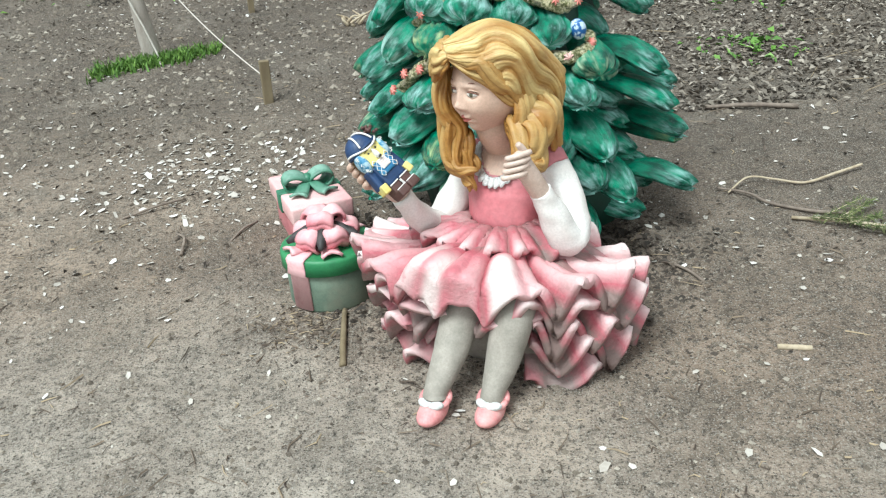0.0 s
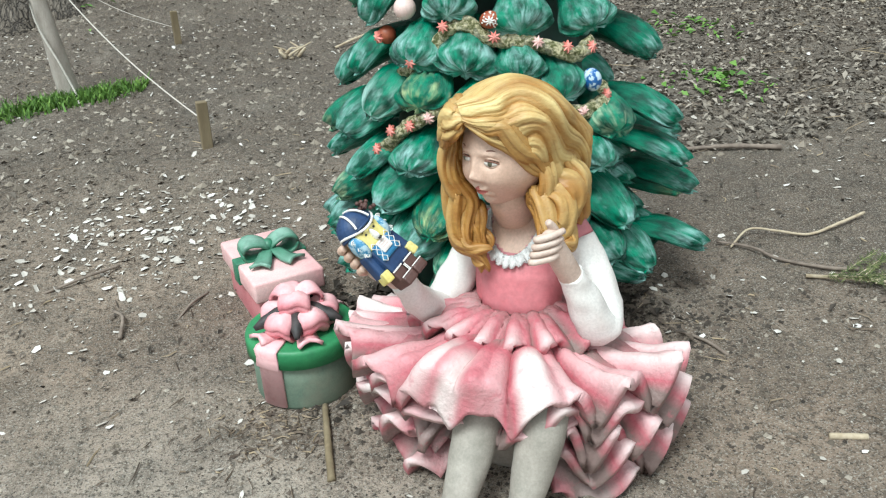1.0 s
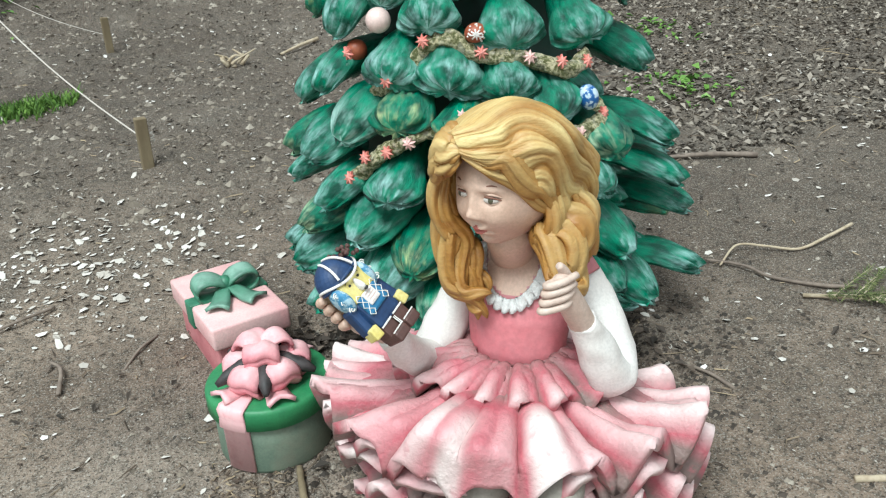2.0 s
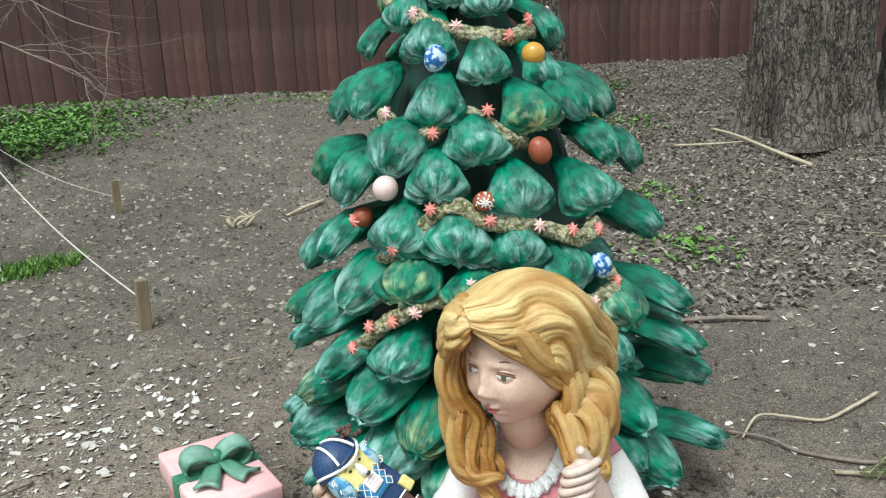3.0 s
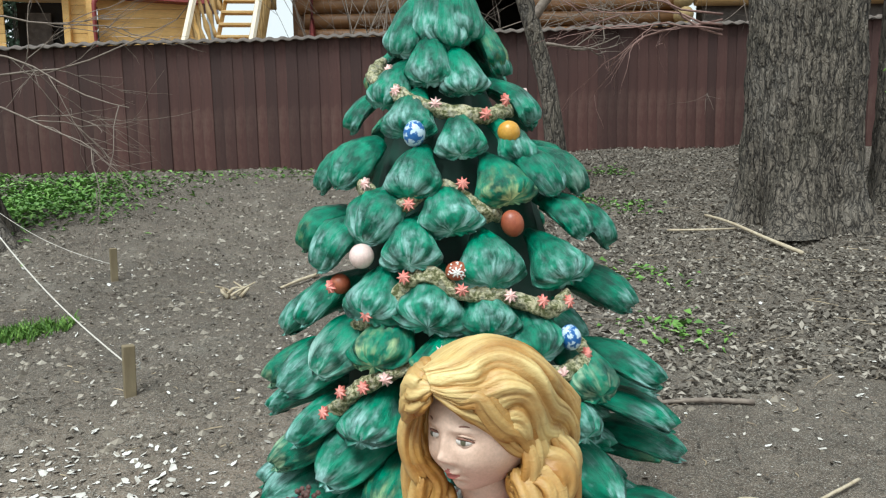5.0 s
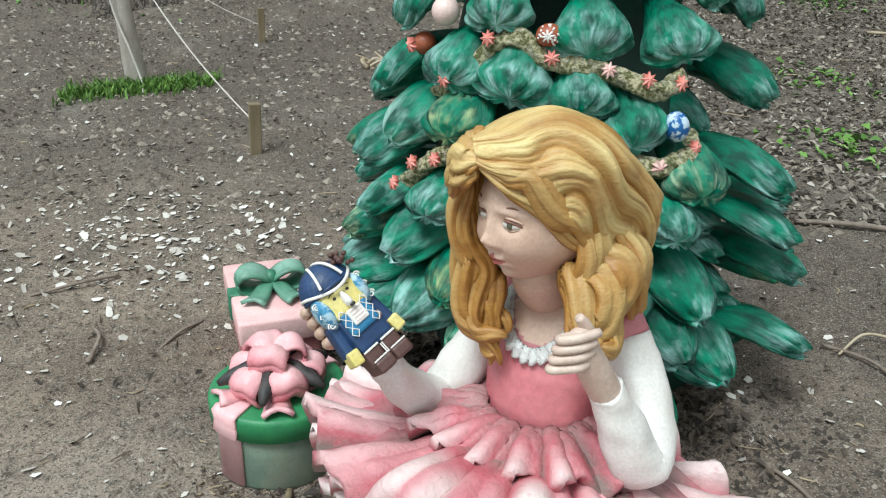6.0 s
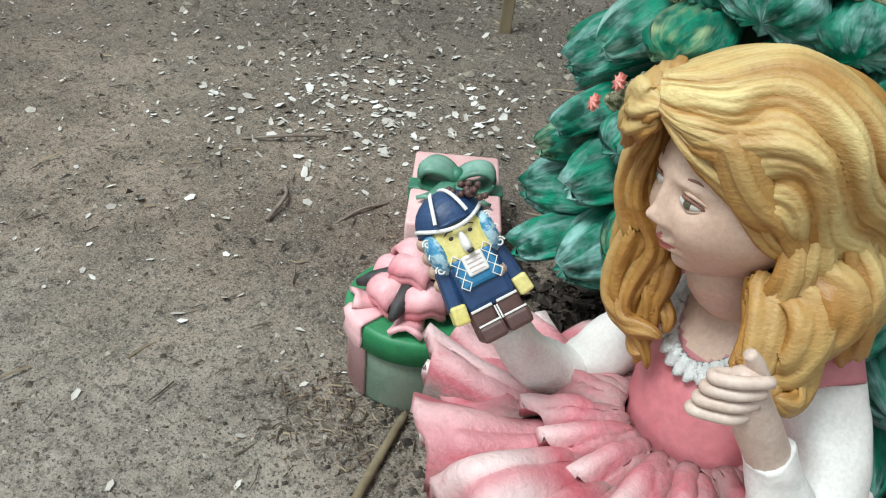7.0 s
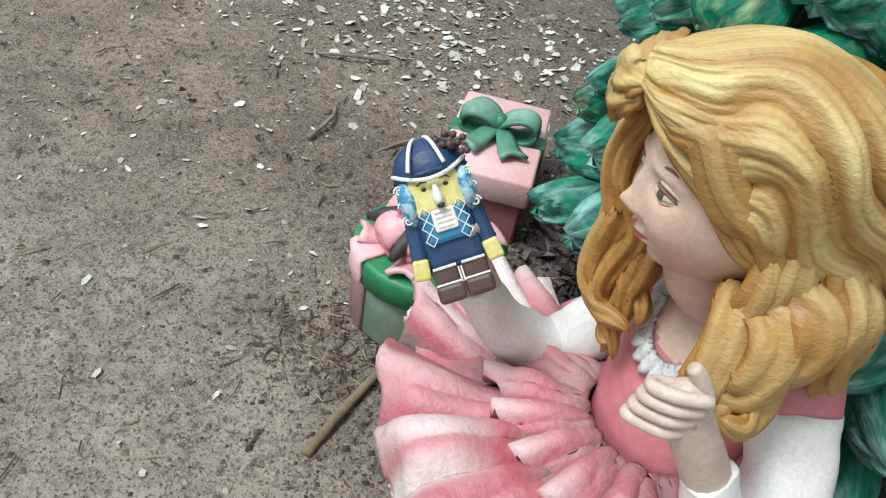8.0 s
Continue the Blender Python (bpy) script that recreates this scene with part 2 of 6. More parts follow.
M_RLID = surface("green_lid_paint", (0.03, 0.20, 0.075), (0.05, 0.27, 0.10), 12, 0.5, 0.3, dirt=(0.02, 0.10, 0.05))
M_RBODY = surface("faded_green_paint", (0.13, 0.19, 0.14), (0.20, 0.26, 0.19), 10, 0.7, 0.4, dirt=(0.22, 0.20, 0.15))
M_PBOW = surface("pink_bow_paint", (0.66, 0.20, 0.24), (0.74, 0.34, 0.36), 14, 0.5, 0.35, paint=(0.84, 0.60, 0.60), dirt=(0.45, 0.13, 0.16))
M_SEAM = surface("black_seam", (0.02, 0.02, 0.02), (0.06, 0.05, 0.05), 30, 0.6)
M_GOLD = surface("gold_paint", (0.55, 0.27, 0.03), (0.62, 0.34, 0.06), 30, 0.35, 0.2)
M_STAR = surface("cream_gold_paint", (0.66, 0.55, 0.25), (0.74, 0.66, 0.38), 18, 0.45, 0.25)
M_BALLBLUE = surface("blue_ball_paint", (0.02, 0.12, 0.36), (0.55, 0.68, 0.78), 55, 0.35, 0.1, lo=0.48, hi=0.52)
M_BALLPINK = surface("pale_pink_ball_paint", (0.72, 0.52, 0.48), (0.78, 0.60, 0.55), 16, 0.35, 0.1)
M_BALLRUST = surface("rust_ball_paint", (0.28, 0.065, 0.03), (0.36, 0.10, 0.045), 30, 0.45, 0.3)
M_FROST = surface("white_dot_paint", (0.85, 0.82, 0.78), (0.78, 0.74, 0.7), 40, 0.5, 0.1)
M_CORAL = surface("coral_flower_paint", (0.70, 0.18, 0.14), (0.74, 0.32, 0.27), 60, 0.5, 0.3)
M_PALEFL = surface("pale_flower_paint", (0.80, 0.60, 0.55), (0.78, 0.42, 0.38), 60, 0.5, 0.3)
M_TINSEL = surface("speckled_garland_paint", (0.13, 0.14, 0.04), (0.70, 0.64, 0.40), 95, 0.6, 1.0, fine=300, dist=0.02, dirt=(0.66, 0.62, 0.55), lo=0.42, hi=0.6)
M_NAVY = surface("navy_paint", (0.012, 0.035, 0.10), (0.02, 0.055, 0.15), 25, 0.5, 0.3)
M_BLUE = surface("doll_blue_paint", (0.02, 0.14, 0.30), (0.05, 0.22, 0.40), 30, 0.5, 0.3)
M_CURL = surface("curl_blue_paint", (0.06, 0.24, 0.42), (0.42, 0.58, 0.66), 70, 0.5, 0.5, lo=0.45, hi=0.55)
M_YELLOW = surface("doll_yellow_paint", (0.70, 0.58, 0.16), (0.76, 0.68, 0.30), 25, 0.5, 0.3)
M_BROWN = surface("doll_brown_paint", (0.075, 0.035, 0.03), (0.12, 0.06, 0.05), 25, 0.5, 0.3)
M_BLACK = surface("doll_black_paint", (0.012, 0.012, 0.014), (0.03, 0.03, 0.03), 30, 0.5)
M_BARK = bark("furrowed_grey_bark", (0.026, 0.020, 0.016), (0.180, 0.150, 0.118))
M_TWIG = surface("bare_twig_bark", (0.16, 0.125, 0.10), (0.26, 0.21, 0.17), 30, 0.9, 0.4)
M_PALEBARK = surface("pale_young_bark", (0.30, 0.26, 0.22), (0.44, 0.40, 0.35), 14, 0.9, 0.5, stretch=(1, 1, 0.3))
M_REDTWIG = surface("reddish_twig_bark", (0.22, 0.12, 0.10), (0.32, 0.20, 0.17), 30, 0.9, 0.4)
M_DEADWOOD = surface("bleached_wood", (0.38, 0.30, 0.20), (0.52, 0.44, 0.32), 25, 0.85, 0.5, fine=120)
M_STAKE = surface("sawn_wood", (0.165, 0.125, 0.07), (0.24, 0.19, 0.115), 18, 0.85, 0.5, stretch=(1, 1, 0.2), dirt=(0.13, 0.10, 0.065))
M_ROPE = surface("white_cord", (0.52, 0.48, 0.42), (0.64, 0.60, 0.54), 90, 0.9, 0.6)
M_FENCE = surface("oxblood_fence_paint", (0.040, 0.015, 0.012), (0.074, 0.028, 0.022), 5, 0.75, 0.5, stretch=(1, 1, 0.10), fine=60, dirt=(0.12, 0.07, 0.055), vary=0.30)
M_CAP = surface("weathered_slate", (0.085, 0.068, 0.058), (0.15, 0.122, 0.105), 10, 0.9, 0.5)
# Eave shade is put into this log colour; the pale logs are lit.
M_LOGSHADE = surface("varnished_log_in_shade", (0.15, 0.062, 0.018), (0.25, 0.115, 0.036), 4, 0.55, 0.4, stretch=(0.25, 1, 1), fine=50, dirt=(0.10, 0.055, 0.028), vary=0.25)
M_LOGPALE = surface("pale_log", (0.44, 0.25, 0.095), (0.58, 0.36, 0.15), 4, 0.6, 0.4, stretch=(0.25, 1, 1), fine=50, dirt=(0.26, 0.15, 0.07), vary=0.15)
M_LOGEND = surface("log_end_grain", (0.40, 0.28, 0.12), (0.30, 0.20, 0.09), 20, 0.8)
M_PINE = surface("pine_boards", (0.62, 0.34, 0.09), (0.74, 0.46, 0.16), 5, 0.6, 0.3, stretch=(0.3, 1, 1), fine=50, vary=0.12)
M_STAIR = surface("stair_pine", (0.52, 0.32, 0.11), (0.64, 0.43, 0.19), 8, 0.6, 0.3)
M_PALEWOOD = surface("pale_handrail", (0.66, 0.55, 0.40), (0.72, 0.62, 0.48), 8, 0.6, 0.3)
M_REDROOF = surface("red_metal_tile", (0.56, 0.29, 0.31), (0.64, 0.38, 0.39), 3, 0.35, 0.2)
M_PIPE = surface("red_pipe_paint", (0.22, 0.03, 0.03), (0.27, 0.05, 0.045), 8, 0.4)
M_WHITE = surface("white_trim_paint", (0.70, 0.74, 0.78), (0.78, 0.80, 0.82), 6, 0.5)
# Shade of unlit openings put into the colour: room, doorway, nest-box holes.
M_DARK = surface("interior_shade", (0.012, 0.011, 0.011), (0.03, 0.026, 0.024), 4, 0.9)
M_BLUECLOTH = surface("blue_tarpaulin", (0.03, 0.10, 0.32), (0.10, 0.20, 0.42), 12, 0.6, 0.5)
M_POLE = surface("grey_pole_paint", (0.32, 0.33, 0.34), (0.40, 0.41, 0.42), 4, 0.6)
M_SPRUCE = island_surface("spruce_needles", (0.018, 0.035, 0.018), (0.05, 0.085, 0.04), (0.03, 0.058, 0.028))
M_GRASS = island_surface("spring_grass", (0.06, 0.13, 0.02), (0.20, 0.34, 0.06), (0.12, 0.24, 0.035), 0.7)
M_HERB = island_surface("low_green_herbs", (0.07, 0.16, 0.025), (0.22, 0.38, 0.08), (0.13, 0.27, 0.04), 0.6)
M_CHIP = island_surface("pale_husks", (0.42, 0.38, 0.33), (0.82, 0.79, 0.74), (0.62, 0.58, 0.52), 0.7)
M_LEAF = island_surface("dead_leaves", (0.075, 0.062, 0.05), (0.40, 0.35, 0.29), (0.19, 0.162, 0.13), 0.8)
M_CRUMB = island_surface("soil_crumbs", (0.09, 0.073, 0.056), (0.42, 0.375, 0.31), (0.235, 0.198, 0.155), 0.95)
# Dark leaf litter, and crumbs that carry painted contact shade.
M_LITTERSHADE = island_surface("dark_litter_and_shade", (0.03, 0.024, 0.018), (0.17, 0.13, 0.10), (0.075, 0.058, 0.045), 0.8)
M_STRAW = island_surface("twigs_and_straw", (0.07, 0.05, 0.038), (0.46, 0.36, 0.23), (0.19, 0.145, 0.105), 0.85)
M_FIR = island_surface("fir_needles", (0.05, 0.08, 0.025), (0.22, 0.24, 0.09), (0.12, 0.145, 0.05))


# ---- tools ----
def finish(name, bm, mats, parent=None, label="", smooth=True):
    me = bpy.data.meshes.new(name)
    bm.normal_update()
    bm.to_mesh(me)
    bm.free()
    for m in (mats if isinstance(mats, (list, tuple)) else [mats]):
        me.materials.append(m)
    if smooth:
        me.polygons.foreach_set("use_smooth", [True] * len(me.polygons))
    ob = new(name, me)
    ob.parent = parent
    return tagged(ob, label)


def part(name, bm, material, parent, label="", smooth=True):
    return finish(name, bm, material, parent, label, smooth)


def thing(name, label, category, at=(0, 0, 0), turn=0.0, group="", kind=""):
    ob = new(name)
    ob.matrix_world = pose(*at, 0, 0, turn)
    return tagged(ob, label, category, group, kind)


def spline(pts, n):
    """n points on a smooth line through pts (Catmull-Rom)."""
    P = np.array(pts, float)
    P = np.vstack([2 * P[0] - P[1], P, 2 * P[-1] - P[-2]])
    k = len(P) - 3
    out = []
    for u in np.linspace(0, k - 1e-6, n):
        i, t = int(u), u - int(u)
        a, b, c, d = P[i], P[i + 1], P[i + 2], P[i + 3]
        out.append(0.5 * (2 * b + (c - a) * t + (2 * a - 5 * b + 4 * c - d) * t * t + (3 * b - a - 3 * c + d) * t ** 3))
    return out


def paint_layer(bm):
    return bm.verts.layers.float.get("paint") or bm.verts.layers.float.new("paint")


def tube(bm, pts, radii, seg=8, mat=0, flat=1.0, up=(0, 0, 1), paint=None, wave=0.0, lobes=0):
    """A closed tube along pts; flat squeezes it along up; paint(i, angle) fills the paint layer."""
    lay = paint_layer(bm)
    pts = [Vector(p) for p in pts]
    n = len(pts)
    if isinstance(radii, (int, float)):
        radii = [radii] * n
    elif len(radii) != n:
        radii = np.interp(np.linspace(0, 1, n), np.linspace(0, 1, len(radii)), radii)
    rings, ref = [], Vector(up)
    for i, p in enumerate(pts):
        d = (pts[min(i + 1, n - 1)] - pts[max(i - 1, 0)]).normalized()
        s = d.cross(ref)
        s = s.normalized() if s.length > 1e-4 else d.orthogonal().normalized()
        u = s.cross(d).normalized()
        ring = []
        for k in range(seg):
            a = 2 * math.pi * k / seg
            r = radii[i] * (1 + wave * math.cos(lobes * a + i * 0.35))
            v = bm.verts.new(p + s * (math.cos(a) * r) + u * (math.sin(a) * r * flat))
            if paint:
                v[lay] = paint(i / max(n - 1, 1), a)
            ring.append(v)
        rings.append(ring)
    faces = []
    for a, b in zip(rings, rings[1:]):
        for k in range(seg):
            faces.append(bm.faces.new((a[k], a[(k + 1) % seg], b[(k + 1) % seg], b[k])))
    faces.append(bm.faces.new(rings[0][::-1]))
    faces.append(bm.faces.new(rings[-1]))
    for f in faces:
        f.material_index = mat
    return rings


def ball(bm, m, mat=0, u=24, v=16, shape=None, paint=None):
    """A sphere under the matrix m; shape(direction) returns the scaled direction, paint(direction) the paint layer."""
    lay = paint_layer(bm)
    rows = []
    for j in range(v + 1):
        ph = math.pi * j / v
        row = []
        for i in range(u if 0 < j < v else 1):
            th = 2 * math.pi * i / u
            d = Vector((math.sin(ph) * math.cos(th), math.sin(ph) * math.sin(th), math.cos(ph)))
            w = bm.verts.new(m @ (shape(d) if shape else d))
            if paint:
                w[lay] = paint(d)
            row.append(w)
        rows.append(row)
    faces = []
    for j in range(v):
        a, b = rows[j], rows[j + 1]
        for i in range(u):
            k = (i + 1) % u
            if len(a) == 1:
                q = (a[0], b[i], b[k])
            elif len(b) == 1:
                q = (a[i], b[0], a[k])
            else:
                q = (a[i], b[i], b[k], a[k])
            f = bm.faces.new(q)
            f.material_index = mat
            faces.append(f)
    return faces


def block(bm, m, size, bevel=0.0, mat=0, seg=1):
    made = bmesh.ops.create_cube(bm, size=1.0, matrix=m @ Matrix.Diagonal((*size, 1)))
    faces = {f for v in made["verts"] for f in v.link_faces}
    for f in faces:
        f.material_index = mat
    if bevel:
        edges = list({e for f in faces for e in f.edges})
        bmesh.ops.bevel(bm, geom=edges, offset=bevel, segments=seg, affect="EDGES", profile=0.5, material=mat)


def sheet(bm, grid, thick, mat=0, paint=None, closed=False):
    """A shell of some thickness from rows of points."""
    lay = paint_layer(bm)
    R, C = len(grid), len(grid[0])
    P = [[Vector(p) for p in row] for row in grid]
    def normal(i, j):
        a = P[min(i + 1, R - 1)][j] - P[max(i - 1, 0)][j]
        b = (P[i][(j + 1) % C] - P[i][(j - 1) % C]) if closed else (P[i][min(j + 1, C - 1)] - P[i][max(j - 1, 0)])
        return a.cross(b).normalized() if a.cross(b).length > 1e-9 else Vector((0, 0, 1))
    top, low = [], []
    for i in range(R):
        rt, rl = [], []
        for j in range(C):
            nrm = normal(i, j)
            if nrm.z < 0:
                nrm = -nrm
            a, b = bm.verts.new(P[i][j] + nrm * thick * 0.5), bm.verts.new(P[i][j] - nrm * thick * 0.5)
            if paint:
                a[lay] = b[lay] = paint(i / (R - 1), j / (C - 1))
            rt.append(a)
            rl.append(b)
        top.append(rt)
        low.append(rl)
    fs = []
    n = C if closed else C - 1
    for i in range(R - 1):
        for j in range(n):
            k = (j + 1) % C
            fs.append(bm.faces.new((top[i][j], top[i + 1][j], top[i + 1][k], top[i][k])))
            fs.append(bm.faces.new((low[i][j], low[i][k], low[i + 1][k], low[i + 1][j])))
    for j in range(n):
        k = (j + 1) % C
        fs.append(bm.faces.new((top[0][j], top[0][k], low[0][k], low[0][j])))
        fs.append(bm.faces.new((top[-1][j], low[-1][j], low[-1][k], top[-1][k])))
    if not closed:
        for i in range(R - 1):
            fs.append(bm.faces.new((top[i][0], low[i][0], low[i + 1][0], top[i + 1][0])))
            fs.append(bm.faces.new((top[i][-1], top[i + 1][-1], low[i + 1][-1], low[i][-1])))
    for f in fs:
        f.material_index = mat
    bmesh.ops.recalc_face_normals(bm, faces=fs)


def frame_of(origin, y, z):
    """A matrix at origin whose y axis runs along y and whose z axis leans towards z."""
    y = Vector(y).normalized()
    x = y.cross(Vector(z)).normalized()
    z = x.cross(y)
    return Matrix.Translation(origin) @ Matrix((x, y, z)).transposed().to_4x4()


rng = random.Random(7)

# ---- ground ----
def ground_z(x, y):
    z = float(np.interp(y, (-8, 1, 2.1, 2.7, 3.5, 5, 7, 8, 12, 16, 40), (-0.4, -0.03, 0.03, 0.075, 0.13, 0.26, 0.42, 0.53, 1.1, 1.25, 1.4)))
    z += min(max(x - 0.6, 0), 4) * 0.05
    fade = min(max((y - 3.6) / 2, 0), 1)
    z += fade * (0.05 * noise.noise((x * 0.7, y * 0.7, 0)) + 0.03 * noise.noise((x * 2.1, y * 2.1, 3)))
    return z + 0.008 * noise.noise((x * 3, y * 3, 1)) + 0.005 * noise.noise((x * 9, y * 9, 5))


def make_ground():
    xs = np.concatenate([np.linspace(-600, -14, 12), np.linspace(-12, -3, 40), np.linspace(-2.9, 3, 150), np.linspace(3.1, 12, 40), np.linspace(14, 600, 12)])
    ys = np.concatenate([np.linspace(-600, -8, 10), np.linspace(-6, 1, 24), np.linspace(1.05, 6, 125), np.linspace(6.1, 14, 60), np.linspace(15, 40, 12), np.linspace(50, 900, 10)])
    bm = bmesh.new()
    rows = [[bm.verts.new((x, y, ground_z(x, y) + (0.006 * noise.noise((x * 30, y * 30, 2)) if abs(x) < 3 and 1 < y < 6 else 0))) for x in xs] for y in ys]
    for a, b in zip(rows, rows[1:]):
        for i in range(len(xs) - 1):
            bm.faces.new((a[i], a[i + 1], b[i + 1], b[i]))
    tagged(finish("ground", bm, M_SOIL), "bare trodden brown soil rising gently towards a fence", "ground", kind="structure")


make_ground()


# ---- the sculpted fir tree ----
AXIS_Y = 3.38


def fir_axis(z):
    return Vector((0.36 - (z - 0.3) * 0.066, AXIS_Y, z))


def fir_radius(z):
    return float(np.interp(z, (0.0, 0.17, 0.35, 0.5, 0.64, 0.76, 0.85, 0.97, 1.18, 1.385, 1.6, 1.775, 1.975), (0.62, 0.66, 0.70, 0.665, 0.64, 0.62, 0.595, 0.545, 0.49, 0.41, 0.26, 0.155, 0.02)))


def fir_point(az, z, f=1.0):
    a = radians(az)
    return fir_axis(z) + Vector((math.sin(a), -math.cos(a), 0)) * (fir_radius(z) * f)


def branch_mesh(seed, slim):
    """A branch of length 1 and half-width 0.5: a ridged fan, or when slim a long leaf with a rounded tip."""
    bm = bmesh.new()
    uvl = bm.loops.layers.uv.new("UVMap")
    nv, nu = 34, 48
    folds = (4.5, 5.0, 5.5)[seed % 3]
    rings = []
    for i in range(nv + 1):
        t = i / nv
        end = math.sqrt(max(0.0, 1 - ((t - 0.85) / 0.165) ** 2)) if t > 0.85 else 1.0
        w = 0.5 * (0.16 + 0.84 * min(1, t / 0.90) ** 1.1) * (0.25 + 0.75 * end)
        h = (0.15 + 0.10 * min(1, t / 0.6)) * (0.30 + 0.70 * end)
        if slim:
            end = math.sqrt(max(0.0, 1 - ((t - 0.58) / 0.43) ** 2)) if t > 0.58 else 1.0
            w = 0.5 * (0.34 + 0.66 * math.sin(math.pi / 2 * min(1, t / 0.58))) * (0.10 + 0.90 * end)
            h = (0.20 + 0.10 * min(1, t / 0.5)) * (0.20 + 0.80 * end)
        ring = []
        for k in range(nu):
            a = 2 * math.pi * k / nu
            c, q = math.cos(a), math.sin(a)
            fold = abs(math.sin(folds * a + 1.3 * noise.noise((seed * 3.1, t * 1.2, c)) + seed * 0.7))
            fine = abs(math.sin(13 * a + seed + 2.2 * noise.noise((c * 2, q * 2, seed + t * 2))))
            ridge = 1 + t * (0.12 * (fold - 0.6) + (0.20 if slim else 0.14) * (fine - 0.6))
            lump = 1 + 0.12 * noise.noise((c * 1.1 + seed * 5, q * 1.1, t * 2.2)) + 0.07 * noise.noise((c * 3 + seed, q * 3, t * 6))
            x = c * w * (1 + 0.5 * (ridge - 1)) * lump
            z = (q * h if q > 0 else q * h * 0.55) * ridge * lump - 0.10 * c * c * t * t
            y = t + t ** 3 * (0.06 * (fold - 0.6) + 0.05 * (fine - 0.6)) - 0.09 * c * c * t ** 3 + 0.02 * noise.noise((c * 4, q * 4, seed))
            z += 0.09 * math.sin(math.pi * t) - 0.09 * t ** 2.6
            ring.append(bm.verts.new((x + 0.06 * math.sin(seed * 2.0) * t * t, y, z)))
        rings.append(ring)
    for i in range(nv):
        for k in range(nu):
            k2 = (k + 1) % nu
            f = bm.faces.new((rings[i][k], rings[i][k2], rings[i + 1][k2], rings[i + 1][k]))
            for lp, (uu, vv) in zip(f.loops, ((k, i), (k + 1, i), (k + 1, i + 1), (k, i + 1))):
                lp[uvl].uv = (uu / nu * 2, vv / nv)
    bm.faces.new(rings[0])
    tip = bm.verts.new(sum((v.co for v in rings[-1]), Vector()) / nu + Vector((0, 0.012, 0)))
    for k in range(nu):
        f = bm.faces.new((rings[-1][k], rings[-1][(k + 1) % nu], tip))
        for lp in f.loops:
            lp[uvl].uv = (k / nu * 2, 1)
    bmesh.ops.recalc_face_normals(bm, faces=bm.faces)
    me = bpy.data.meshes.new("branch")
    bm.to_mesh(me)
    bm.free()
    me.materials.append(M_BRANCH)
    me.polygons.foreach_set("use_smooth", [True] * len(me.polygons))
    return me


fir = thing("christmas_tree_sculpture", "painted concrete fir tree with glossy green branches and star", "tree sculpture", (0.37, AXIS_Y, ground_z(0.37, AXIS_Y)))
FIR_INV = fir.matrix_world.inverted()
FANS = [branch_mesh(s, False) for s in range(6)]
LEAVES = [branch_mesh(s, True) for s in range(6)]


def place(ob, m, parent=None):
    ob.parent = parent or fir
    ob.matrix_parent_inverse = FIR_INV
    ob.matrix_basis = m
    return ob


def fir_branch(az, z, width):
    R = fir_radius(z)
    if 38 < az < 56 and z < 1.06:
        # low side branches reach outwards rather than forwards
        side = az + 22
        k = math.sin(radians(az)) / math.sin(radians(side))
        z -= 0.40 * R * (math.cos(radians(az)) - k * math.cos(radians(side)))
        az, R = side, R * k * 0.96
    if az < -36 and z < 0.9:
        width *= 1.18
    reach = R / fir_radius(z)
    run = float(np.interp(z, (0.3, 0.8, 1.2, 1.6, 1.78), (0.36, 0.29, 0.165, 0.15, 0.145)))
    tip = fir_point(az, z, reach) + Vector((0, 0, width * 0.10))
    inner = fir_point(az + rng.uniform(-5, 5), z, reach * max(0.02, 1.0 - run / R))
    root = inner + Vector((0, 0, run * float(np.interp(z, (0.3, 0.8, 1.2, 1.6, 1.78), (0.16, 0.34, 0.62, 0.80, 1.50)))))
    d = tip - root
    shapes = LEAVES if z < 0.72 or (abs(az) > 36 and z < 1.42) else FANS
    ob = new("branch", shapes[rng.randrange(len(shapes))])
    roll = Matrix.Rotation(radians(rng.uniform(-16, 16)), 4, "Y")
    out = Vector((d.x, d.y, 0))
    return place(ob, frame_of(root, d, out * -d.z + Vector((0, 0, 1)) * out.length) @ roll @ Matrix.Diagonal((width, d.length * 1.03, width * rng.uniform(0.85, 1.05), 1)))


def tier(width, *tips):
    for az, z in tips:
        fir_branch(az, z, width * rng.uniform(0.90, 1.08))


tier(0.160, (-58, 1.764), (10, 1.778), (73, 1.72), (-24, 1.80), (44, 1.80), (150, 1.75), (-140, 1.75), (100, 1.76))
tier(0.155, (-20, 1.675), (9, 1.647), (73, 1.70), (-52, 1.618), (125, 1.66), (180, 1.67), (-115, 1.66))
tier(0.165, (60, 1.563), (-30, 1.538), (0, 1.481), (28, 1.457), (105, 1.55), (150, 1.52), (-95, 1.55), (-150, 1.52))
tier(0.175, (-58, 1.399), (-23, 1.38), (13, 1.359), (37, 1.371), (60, 1.36), (100, 1.38), (135, 1.36), (175, 1.38), (-105, 1.37), (-145, 1.36))
tier(0.178, (-39, 1.261), (-10, 1.288), (46, 1.249), (70, 1.20))
tier(0.190, (-60, 1.177), (-24, 1.207), (3, 1.16), (27, 1.148), (105, 1.2), (140, 1.18), (180, 1.2), (-100, 1.19), (-140, 1.18))
tier(0.188, (-66, 1.018), (-36, 1.073), (-18, 1.057), (-1, 1.038), (13, 0.969), (43, 1.008), (75, 1.0))
